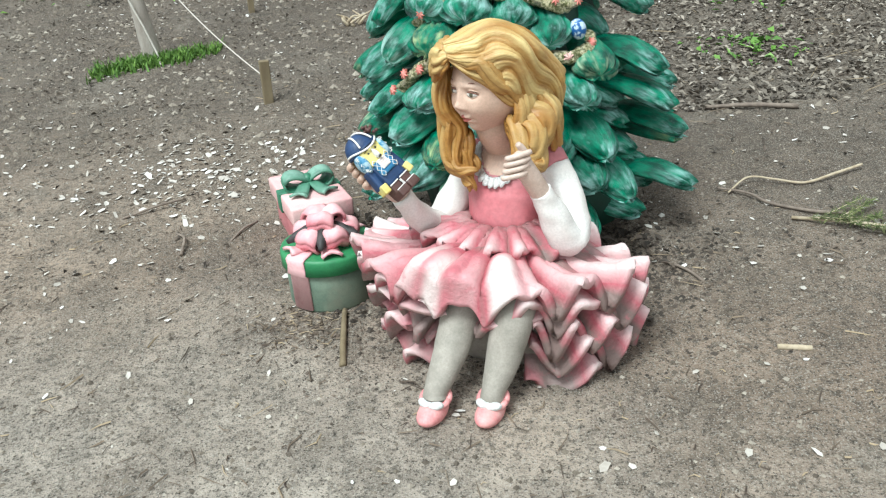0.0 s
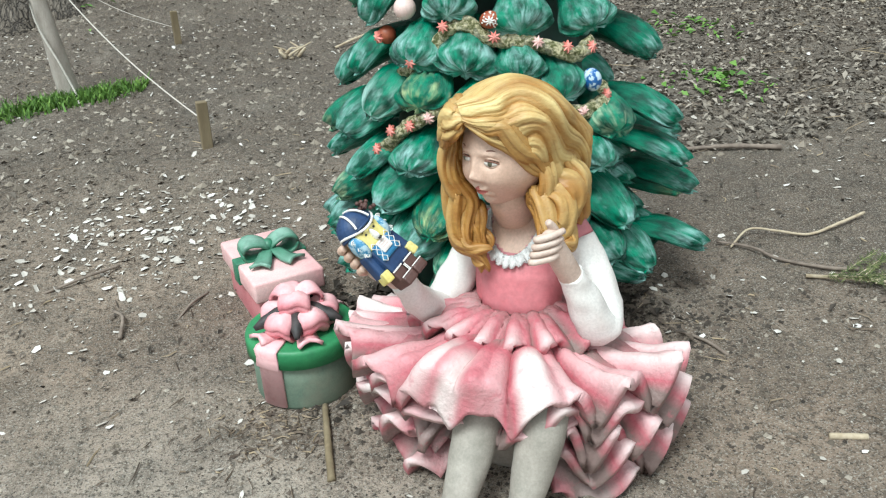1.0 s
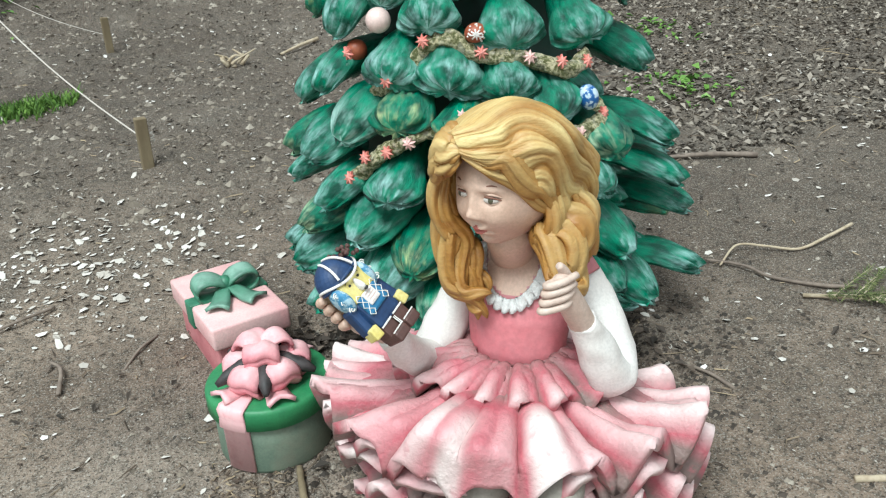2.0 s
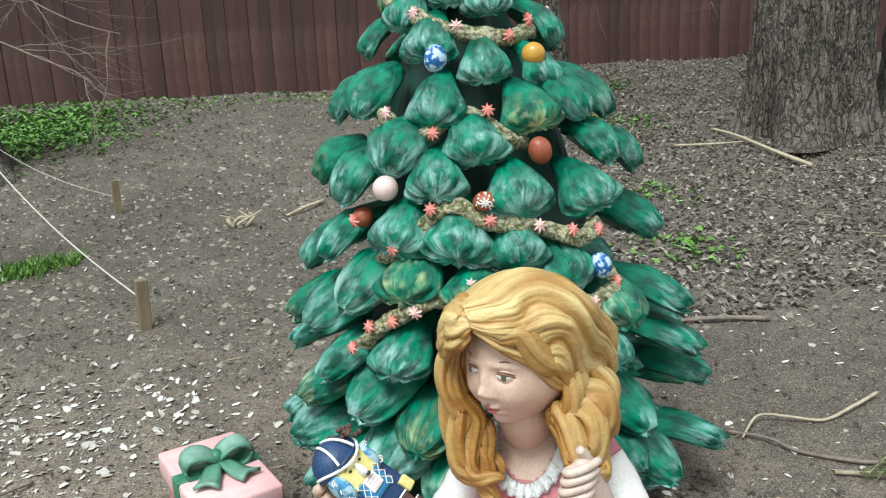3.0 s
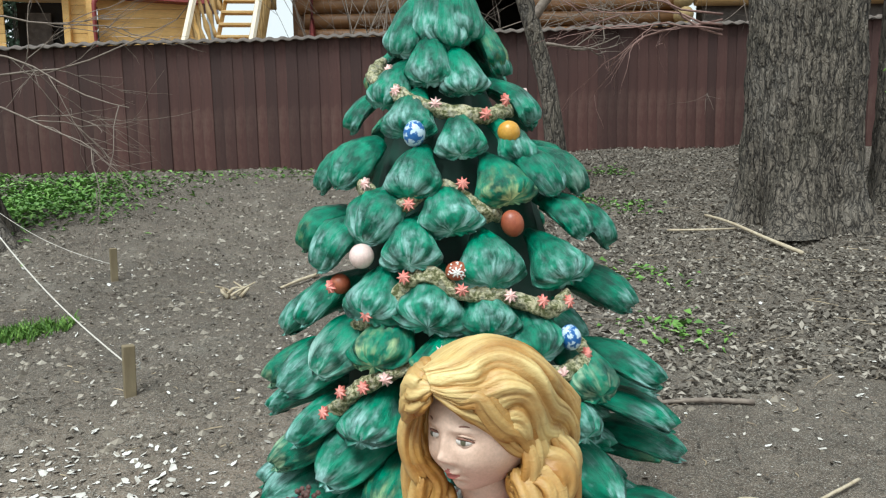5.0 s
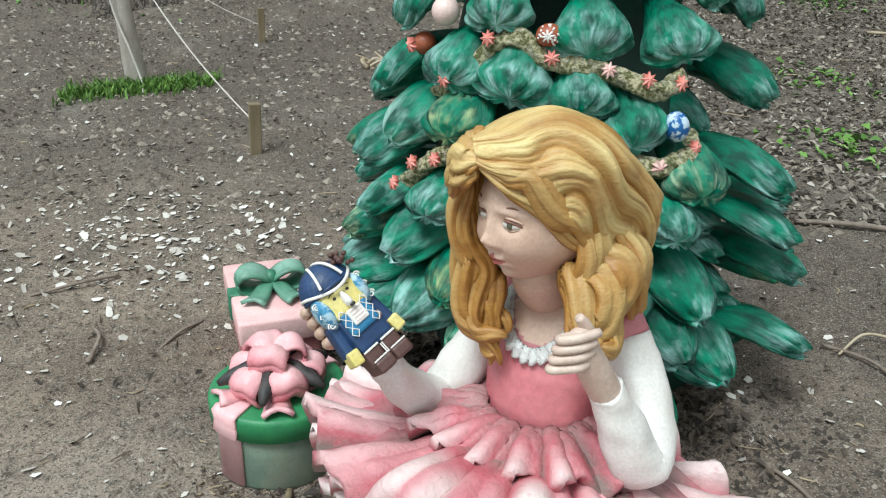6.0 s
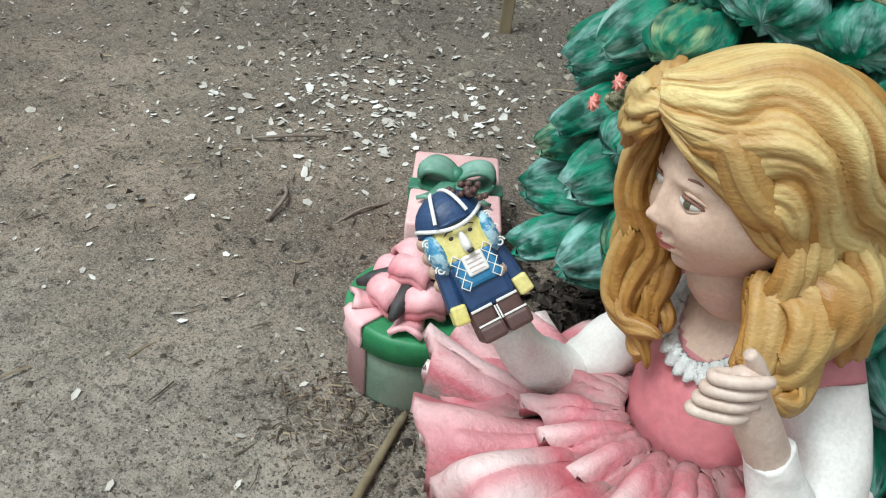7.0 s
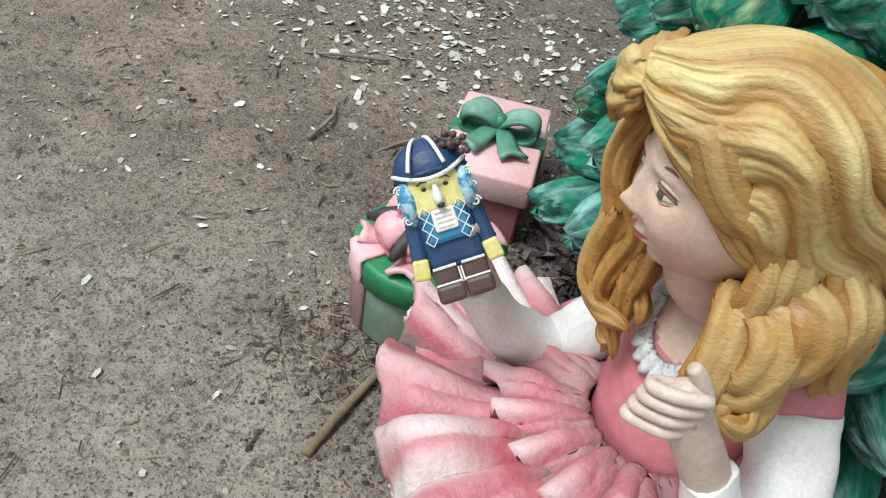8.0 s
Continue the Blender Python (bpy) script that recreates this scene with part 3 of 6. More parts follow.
tier(0.195, (-51, 0.911), (-32, 0.956), (30, 0.856), (48, 0.884), (-12, 0.93), (105, 0.95), (140, 0.93), (180, 0.95), (-100, 0.93), (-140, 0.93))
tier(0.190, (-67, 0.832), (-88, 0.80), (21, 0.775), (40, 0.773), (62, 0.80), (-10, 0.80), (3, 0.79))
tier(0.185, (-58, 0.714), (-34, 0.773), (-14, 0.70), (42, 0.687), (64, 0.66), (90, 0.68), (125, 0.7), (160, 0.68), (-160, 0.7), (-125, 0.69), (-100, 0.66))
tier(0.185, (-68, 0.615), (-46, 0.647), (-28, 0.584), (-8, 0.57), (8, 0.58), (26, 0.588), (43, 0.57), (49, 0.504), (74, 0.53))
tier(0.185, (-71, 0.479), (-39, 0.493), (-24, 0.45), (3, 0.42), (20, 0.492), (31, 0.434), (52, 0.44), (95, 0.45), (130, 0.46), (165, 0.45), (-160, 0.46), (-125, 0.45), (-98, 0.43))
tier(0.185, (-62, 0.394), (-28, 0.33), (-8, 0.32), (16, 0.32), (42, 0.33), (70, 0.33))

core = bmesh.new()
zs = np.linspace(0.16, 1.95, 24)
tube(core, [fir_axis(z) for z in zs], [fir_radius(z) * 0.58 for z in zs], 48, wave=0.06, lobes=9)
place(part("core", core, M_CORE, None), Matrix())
stub = bmesh.new()
tube(stub, [fir_axis(z) for z in (-0.02, 0.1, 0.25)], (0.2, 0.16, 0.15), 16)
place(part("trunk", stub, M_BARK, None, "short dark trunk below the branches"), Matrix())


def ornament(name, az, z, r, mat, label, f=0.95, egg=1.0, dots=0):
    bm = bmesh.new()
    ball(bm, Matrix.Diagonal((r, r, r * egg, 1)), 0, 20, 14)
    if dots:
        for i in range(8):
            a = math.pi * i / 4
            tube(bm, [(0, -r * 0.97, 0), (0.55 * r * math.cos(a), -r * 0.86, 0.55 * r * math.sin(a) * egg)], (0.0035, 0.002), 5, 1)
        for i in range(dots):
            a, b = rng.uniform(0, 6.28), rng.uniform(0.5, 1.2)
            ball(bm, Matrix.Translation((r * math.sin(b) * math.cos(a), -r * math.cos(b), r * egg * math.sin(b) * math.sin(a))) @ Matrix.Scale(0.0028, 4), 1, 6, 4)
    p = fir_point(az, z, f)
    place(part(name, bm, [mat, M_FROST], None, label), Matrix.Translation(p) @ Matrix.Rotation(radians(az), 4, "Z") @ Matrix.Rotation(radians(rng.uniform(-20, 20)), 4, "Y"))


ornament("ball_ornament", -23, 1.54, 0.030, M_BALLBLUE, "blue ball with white net pattern", 1.05, 1.2)
ornament("ball_ornament", 24, 1.54, 0.031, M_GOLD, "glossy gold ball", 1.08)
ornament("ball_ornament", -40, 1.225, 0.033, M_BALLPINK, "pale pink ball", 0.98)
ornament("ball_ornament", -8, 1.195, 0.029, M_BALLRUST, "rust brown egg with white snow flake", 0.98, 0.85, 26)
ornament("ball_ornament", 13, 1.305, 0.030, M_BALLRUST, "rust red egg", 0.98, 1.2)
ornament("ball_ornament", 24, 1.01, 0.028, M_BALLBLUE, "blue ball with white net pattern", 0.99, 1.25)
ornament("ball_ornament", -55, 1.135, 0.029, M_BALLRUST, "dull red ball", 0.88)
ornament("ball_ornament", 41, 1.315, 0.025, M_BALLPINK, "pale ball", 0.95)
ornament("ball_ornament", -49, 0.675, 0.027, M_BALLRUST, "dull red ball", 0.84)
ornament("ball_ornament", -32, 0.575, 0.028, M_BALLRUST, "dull red ball", 0.88)


def garland(*stops):
    bm = bmesh.new()
    pts = spline([fir_point(az, z, f) for az, z, f in stops], 10 * len(stops))
    tube(bm, pts, 0.021, 14, wave=0.16, lobes=3)
    for v in bm.verts:
        v.co += Vector(noise.noise_vector(v.co * 55)) * 0.006
    place(part("garland", bm, M_TINSEL, None, "lumpy speckled gold and white garland"), Matrix())


garland((-95, 1.75, 1.0), (-71, 1.70, 1.08), (-39, 1.65, 1.0), (-12, 1.605, 0.98), (15, 1.585, 0.95), (45, 1.60, 0.9))
garland((-62, 1.42, 0.8), (-47, 1.395, 0.9), (-35, 1.345, 0.93), (-25, 1.36, 0.93), (-15, 1.405, 0.9), (-6, 1.385, 0.9), (4, 1.335, 0.92), (12, 1.32, 0.8))
garland((-46, 1.03, 0.85), (-38, 1.06, 0.9), (-31, 1.10, 0.92), (-23, 1.165, 0.92), (-15, 1.18, 0.94), (-8, 1.14, 0.94), (6, 1.125, 0.94), (15, 1.095, 0.96), (22, 1.085, 0.97), (28, 1.11, 0.95))
garland((-60, 0.76, 0.8), (-51, 0.80, 0.88), (-40, 0.88, 0.92), (-30, 0.93, 0.93), (-20, 0.95, 0.9), (15, 0.925, 0.95), (22, 0.925, 0.95), (29, 0.945, 0.95), (34, 0.97, 0.85))


def flower_mesh(mat):
    bm = bmesh.new()
    lay = paint_layer(bm)
    n = 16
    top = [bm.verts.new(((0.019 if i % 2 == 0 else 0.010) * math.cos(i * 2 * math.pi / n), -0.003, (0.019 if i % 2 == 0 else 0.010) * math.sin(i * 2 * math.pi / n))) for i in range(n)]
    back = [bm.verts.new((v.co.x, 0.006, v.co.z)) for v in top]
    mid_ = bm.verts.new((0, -0.009, 0))
    for i in range(n):
        k = (i + 1) % n
        bm.faces.new((top[i], top[k], mid_))
        bm.faces.new((top[k], top[i], back[i], back[k]))
    bm.faces.new(back)
    bmesh.ops.recalc_face_normals(bm, faces=bm.faces)
    me = bpy.data.meshes.new("flower")
    bm.to_mesh(me)
    bm.free()
    me.materials.append(mat)
    return me


FLOWERS = (flower_mesh(M_CORAL), flower_mesh(M_PALEFL))


def flowers(kind, f, *spots):
    for az, z in spots:
        ob = new("flower", FLOWERS[kind])
        place(ob, Matrix.Translation(fir_point(az, z, f)) @ Matrix.Rotation(radians(az), 4, "Z") @ Matrix.Rotation(radians(rng.uniform(-25, 10)), 4, "X") @ Matrix.Rotation(rng.uniform(0, 1), 4, "Y"))


flowers(1, 1.1, (-53, 1.72), (-39, 1.66), (-12, 1.62), (71, 1.65))
flowers(0, 1.06, (16, 1.59), (36, 1.63))
flowers(0, 1.0, (-3, 1.41), (-23, 1.36), (-7, 1.15), (17, 1.11), (26, 1.10), (-36, 1.08), (-51, 1.14), (-24, 1.18))
flowers(1, 1.0, (-43, 1.41), (36, 1.44), (7, 1.13), (-29, 0.93), (-14, 1.0), (18, 0.93))
flowers(0, 0.98, (-36, 0.90), (-43, 0.88), (-48, 0.82), (29, 0.96))


def make_star():
    bm = bmesh.new()
    rim = []
    for i in range(10):
        a = math.pi / 2 + i * math.pi / 5
        r = 0.100 if i % 2 == 0 else 0.043
        rim.append((r * math.cos(a), r * math.sin(a)))
    pts = []
    for i in range(10):
        (x0, z0), (x1, z1) = rim[i], rim[(i + 1) % 10]
        for t in (0, 0.34, 0.67):
            pts.append((x0 + (x1 - x0) * t, z0 + (z1 - z0) * t))
    loops = []
    for s, y in ((0.93, -0.014), (1.0, -0.006), (1.0, 0.006), (0.93, 0.014)):
        loops.append([bm.verts.new((x * s, y, z * s)) for x, z in pts])
    n = len(pts)
    for a, b in zip(loops, loops[1:]):
        for i in range(n):
            bm.faces.new((a[i], a[(i + 1) % n], b[(i + 1) % n], b[i]))
    for lp, y in ((loops[0], -0.0155), (loops[-1], 0.0155)):
        c = bm.verts.new((0, y, 0))
        for i in range(n):
            bm.faces.new((lp[i], lp[(i + 1) % n], c))
    bmesh.ops.recalc_face_normals(bm, faces=bm.faces)
    star = place(part("star", bm, M_STAR, None, "pale gold five-pointed star on the tip"), pose(0.243, AXIS_Y - 0.02, 2.105, 0, 1, 8))
    bm = bmesh.new()
    tube(bm, [(0.247, AXIS_Y, 1.90), (0.248, AXIS_Y, 1.98), (0.245, AXIS_Y - 0.01, 2.075)], (0.030, 0.012, 0.009), 10)
    place(part("stem", bm, M_STAR, None, "thin cream stem that carries the star"), Matrix())


make_star()


# ---- the seated girl statue (one mesh) ----
BODY = Vector((0.25, 2.56, 0.0))
BF, BS = Vector((-0.42, -0.907, 0)), Vector((0.907, -0.42, 0))


def body(s, f, z):
    return BODY + BS * s + BF * f + Vector((0, 0, z))


HEAD = Vector((0.224, 2.537, 0.925))
HF, HS = Vector((-0.770, -0.638, 0.0)).normalized(), Vector((0.638, -0.770, 0)).normalized()


def head(f, s, z):
    return HEAD + HF * f + HS * s + Vector((0, 0, z))


STATUE = [M_PINK, M_BODICE, M_GREY, M_SKIN, M_SLEEVE, M_LACE, M_HAIR, M_LIP, M_EYE, M_IRIS, M_BROW, M_STOCK, M_SHOE, M_HAND]
PINK, BODICE, GREY, SKIN, SLEEVE, LACE, HAIR, LIP, EYEWHITE, IRIS, BROW, STOCK, SHOE, HAND = range(14)


def flounce(bm, inner, outer, z_in, z_out, pleats, amp, a0=-180, a1=180, seed=0.0, front=0.0, thick=0.022, n=220, rows=12, sag=0.05, paint_amt=1.0, grime_shade=0.0):
    """One ruffled layer of skirt. inner, outer: (side radius, front radius, back radius); front: how far its front drops over the knees."""
    grid, tone = [], []
    for i in range(rows + 1):
        u = i / rows
        row, trow = [], []
        for j in range(n + 1):
            deg = a0 + (a1 - a0) * j / n
            th = radians(deg)
            c, s = math.cos(th), math.sin(th)
            fi, fo = (inner[1], outer[1]) if c > 0 else (inner[2], outer[2])
            ph = pleats * th + seed + 0.9 * math.sin(2.3 * th + seed) + 2.6 * noise.noise((c * 2.2, s * 2.2, seed))
            wv = math.sin(ph) + 0.45 * math.sin(2.0 * ph + 0.8 + 1.5 * noise.noise((c * 4, s * 4, seed + 9))) + 0.35 * noise.noise((c * 7, s * 7, seed)) - 0.75 * max(0.0, -math.sin(ph)) ** 6
            wf = math.exp(-(((deg + 5) / 42.0) ** 2)) if front else 0.0
            uu = u
            rs = inner[0] + (outer[0] - inner[0]) * uu
            rf = fi + (fo - fi) * (uu if not front else (uu * (1 - wf) + wf * min(1.0, uu / 0.72) ** 0.9))
            swell = amp * wv * u ** 0.9 * (1 + 0.5 * noise.noise((c * 2.7, s * 2.7, seed + 4)))
            rad = 1 + (0.045 if front else 0.065) * u * u * math.sin(ph + 1.2) * (1 - 0.6 * wf)
            z = z_in + (z_out - z_in) * u - sag * math.sin(math.pi * u) * (1 - wf) + swell * (1 - 0.45 * wf)
            if front:
                # Knee tops: their highlight is put into the paint as white.
                knee = 0.75 * math.exp(-(((deg + 11) / 11.0) ** 2)) + 1.0 * math.exp(-(((deg - 23) / 11.0) ** 2))
                z += wf * 0.050 * knee * math.sin(math.pi * min(1, max(0, (u - 0.25) / 0.7)))
                z -= wf * front * max(0.0, (u - 0.68) / 0.32) ** 1.3
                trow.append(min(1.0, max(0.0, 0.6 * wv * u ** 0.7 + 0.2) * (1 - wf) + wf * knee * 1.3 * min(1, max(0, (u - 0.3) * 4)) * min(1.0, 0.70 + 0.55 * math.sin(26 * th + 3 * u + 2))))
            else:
                # Darker inwards below the next tier: grime with painted shade.
                trow.append(max(-1.0, min(1.0, (0.75 * wv + 0.10) * u ** 1.2 - 0.95 * grime_shade * (1.12 - u))))
            z -= 0.12 * u * math.exp(-(((deg + 118) / 42.0) ** 2))
            z -= 0.105 * u * math.exp(-(((deg - 128) / 48.0) ** 2))
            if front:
                # Waist crease and pleat troughs: shade painted in along with grime.
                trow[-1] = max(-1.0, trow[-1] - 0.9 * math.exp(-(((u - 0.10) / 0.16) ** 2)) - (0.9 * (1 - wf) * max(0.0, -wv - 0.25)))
            row.append(body(rs * s * rad - 0.022 * u - 0.025 * u * math.exp(-(((deg + 80) / 45.0) ** 2)), rf * c * rad, z) + Vector((0, 0, 0.008 * noise.noise((s * 9, c * 9, u * 6 + seed)))))
        grid.append(row)
        tone.append(trow)
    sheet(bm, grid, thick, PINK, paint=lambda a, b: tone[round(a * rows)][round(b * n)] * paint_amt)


def face_shape(d):
    """Head outline: x ahead, y to her left, z up."""
    p = Vector((d.x * 0.116, d.y * 0.101, d.z * (0.146 if d.z > 0 else 0.124)))
    if d.z < 0:
        p.y *= 1 - 0.26 * d.z * d.z
        p.x += 0.010 * d.z * d.z * (1 if d.x > 0 else 1.5)
    if d.x > 0:
        def bumpy(y, z, sy, sz):
            return math.exp(-((p.y - y) / sy) ** 2 - ((p.z - z) / sz) ** 2)
        def both(y, z, sy, sz):
            return bumpy(y, z, sy, sz) + bumpy(-y, z, sy, sz)
        p.x += 0.017 * bumpy(0, -0.034, 0.0125, 0.011) + 0.009 * bumpy(0, -0.014, 0.010, 0.022)
        p.x += 0.007 * both(0.012, -0.041, 0.007, 0.007) - 0.005 * bumpy(0, -0.052, 0.022, 0.006)
        p.x -= 0.012 * both(0.036, 0.001, 0.019, 0.012)
        p.x += 0.010 * bumpy(0, -0.067, 0.018, 0.0055) + 0.011 * bumpy(0, -0.079, 0.015, 0.006) - 0.006 * bumpy(0, -0.0725, 0.024, 0.003) - 0.004 * both(0.025, -0.073, 0.007, 0.007)
        p.x -= 0.006 * bumpy(0, -0.091, 0.022, 0.006)
        p.x += 0.013 * bumpy(0, -0.111, 0.021, 0.013) + 0.010 * both(0.050, -0.045, 0.026, 0.028)
        p.x += 0.006 * both(0.036, 0.022, 0.024, 0.008) + 0.004 * bumpy(0, 0.05, 0.05, 0.03)
    return p


def hair_mass(bm, guides, nu=150, nw=230):
    """One thick sculpted head of hair laid over guide lines: rounded waves with sharp grooves that run along them."""
    lines = [spline(g, nu) for g in guides]
    cols = [spline([ln[i] for ln in lines], nw) for i in range(nu)]
    lay = paint_layer(bm)
    P = np.array(cols)
    du, dw = np.gradient(P, axis=0), np.gradient(P, axis=1)
    N = np.cross(du, dw)
    N /= np.maximum(np.linalg.norm(N, axis=2, keepdims=True), 1e-9)
    flip = np.sum(N * (P - np.array((-0.03, 0, 0))), axis=2, keepdims=True) < 0
    N = np.where(flip, -N, N)
    outer, inner = [], []
    for i in range(nu):
        u = i / (nu - 1)
        ro, ri = [], []
        for j in range(nw):
            w = j / (nw - 1)
            calm = float(np.interp(w, (0, 0.40, 0.52, 0.78, 0.9, 1), (1, 1, 0.30, 0.30, 0.8, 0.9)))
            grow = min(1.0, 0.25 + 2.2 * u)
            sway = 0.55 * math.sin(6.283 * 1.35 * u + 5 * w) + 0.30 * math.sin(6.283 * 2.9 * u + 11 * w + 1)
            q = 5.2 * w + 0.9 * sway * min(1, 2.2 * u) + 0.9 * noise.noise((u * 2.2, w * 3.5, 7))
            ridge = abs(math.sin(math.pi * q)) ** 0.75
            finer = abs(math.sin(math.pi * (2.6 * q + 0.8 * noise.noise((u * 5, w * 6, 4))))) ** 0.7
            tiny = abs(math.sin(math.pi * (7.3 * q + 0.8 * math.sin(13 * u + 9 * w))))
            roll = -0.045 * max(0.0, (u - 0.80) / 0.20) ** 2 + 0.010 * math.sin(6.283 * 2.1 * u + 6.0 * w) * min(1, 3 * u)
            d = grow * (calm * (0.022 * (ridge - 0.75) * (0.65 + 0.9 * noise.noise((u * 2.6, w * 5, 1))) + 0.0062 * (finer - 0.6) * (0.5 + 1.4 * abs(noise.noise((u * 4, w * 8, 3))))) + 0.0011 * (tiny - 0.5) + roll)
            edge = math.sqrt(max(0.0, 1 - max(0.0, 1 - min(w, 1 - w) / 0.03) ** 2))
            p, n = P[i, j], N[i, j]
            v = bm.verts.new(head(*(p + n * (d + 0.010 * edge))))
            # Dry-brushed cream on the ridges; groove shade is put into the same colour.
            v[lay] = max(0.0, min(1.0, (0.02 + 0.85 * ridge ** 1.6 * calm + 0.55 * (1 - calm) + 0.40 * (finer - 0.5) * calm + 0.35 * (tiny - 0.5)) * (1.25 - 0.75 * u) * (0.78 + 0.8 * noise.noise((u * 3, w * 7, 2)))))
            ro.append(v)
            ri.append(bm.verts.new(head(*(p - n * 0.014))))
        outer.append(ro)
        inner.append(ri)
    fs = []
    for i in range(nu - 1):
        for j in range(nw - 1):
            fs.append(bm.faces.new((outer[i][j], outer[i + 1][j], outer[i + 1][j + 1], outer[i][j + 1])))
            fs.append(bm.faces.new((inner[i][j], inner[i][j + 1], inner[i + 1][j + 1], inner[i + 1][j])))
        for j in (0, nw - 1):
            fs.append(bm.faces.new((outer[i][j], inner[i][j], inner[i + 1][j], outer[i + 1][j])))
    for i in (0, nu - 1):
        for j in range(nw - 1):
            fs.append(bm.faces.new((outer[i][j], outer[i][j + 1], inner[i][j + 1], inner[i][j])))
    for f in fs:
        f.material_index = HAIR
    bmesh.ops.recalc_face_normals(bm, faces=fs)


def strand(bm, pts, r, seed, n=26, waves=0.010, flat=0.75, sway=0.25, broad=1.35):
    line = spline(pts, n)
    out = []
    for i, p in enumerate(line):
        t = i / (n - 1)
        f, s, z = p
        k = math.sin(t * 15 + seed * 1.1) * (0.7 + 0.5 * math.sin(seed * 3 + t * 4))
        side = Vector((f, s, 0)).normalized() * (sway * waves * math.sin(t * 11 + seed * 1.1) * min(1, 3 * t))
        out.append(head(f + side.x, s + side.y, z + waves * 1.9 * k * min(1, 2.5 * t)))
    prof = [r * (0.12 + 1.08 * math.sin(math.pi * (0.03 + 0.965 * i / (n - 1))) ** 0.7) for i in range(n)]
    prof[-1] *= 0.4
    lay = paint_layer(bm)
    seg, rings = 40, []
    for i, p in enumerate(out):
        t = i / (n - 1)
        d = (out[min(i + 1, n - 1)] - out[max(i - 1, 0)]).normalized()
        nrm = p - head(-0.03, 0.0, 0.0 if p.z > HEAD.z else p.z - HEAD.z)
        x = d.cross(nrm).normalized()
        y = x.cross(d)
        ring = []
        for k in range(seg):
            a = 2 * math.pi * k / seg
            groove = abs(math.sin(2.5 * a + 1.6 * math.sin(t * 5 + seed) + seed))
            fine = abs(math.sin(8.0 * a + 1.4 * math.sin(t * 7 + seed * 2)))
            rr_ = prof[i] * (0.70 + 0.30 * groove + 0.14 * fine + 0.10 * noise.noise((t * 9, seed, a)))
            v = bm.verts.new(p + x * (math.cos(a) * rr_ * broad) + y * (math.sin(a) * rr_ * flat))
            # Cream outwards, dark flanks: strand shading put into the brushed paint.
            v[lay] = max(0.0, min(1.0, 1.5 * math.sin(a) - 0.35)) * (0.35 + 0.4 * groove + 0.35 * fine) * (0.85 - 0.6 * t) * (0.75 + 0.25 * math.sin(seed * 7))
            ring.append(v)
        rings.append(ring)
    for ra, rb in zip(rings, rings[1:]):
        for k in range(seg):
            bm.faces.new((ra[k], ra[(k + 1) % seg], rb[(k + 1) % seg], rb[k])).material_index = HAIR
    bm.faces.new(rings[0][::-1]).material_index = HAIR
    bm.faces.new(rings[-1]).material_index = HAIR


def limb(bm, pts, radii, mat, n=22, seg=18, wrinkle=0.004):
    line = spline(pts, n)
    rings = tube(bm, line, radii, seg, mat)
    for ring in rings:
        for v in ring:
            v.co += Vector(noise.noise_vector(v.co * 22)) * wrinkle


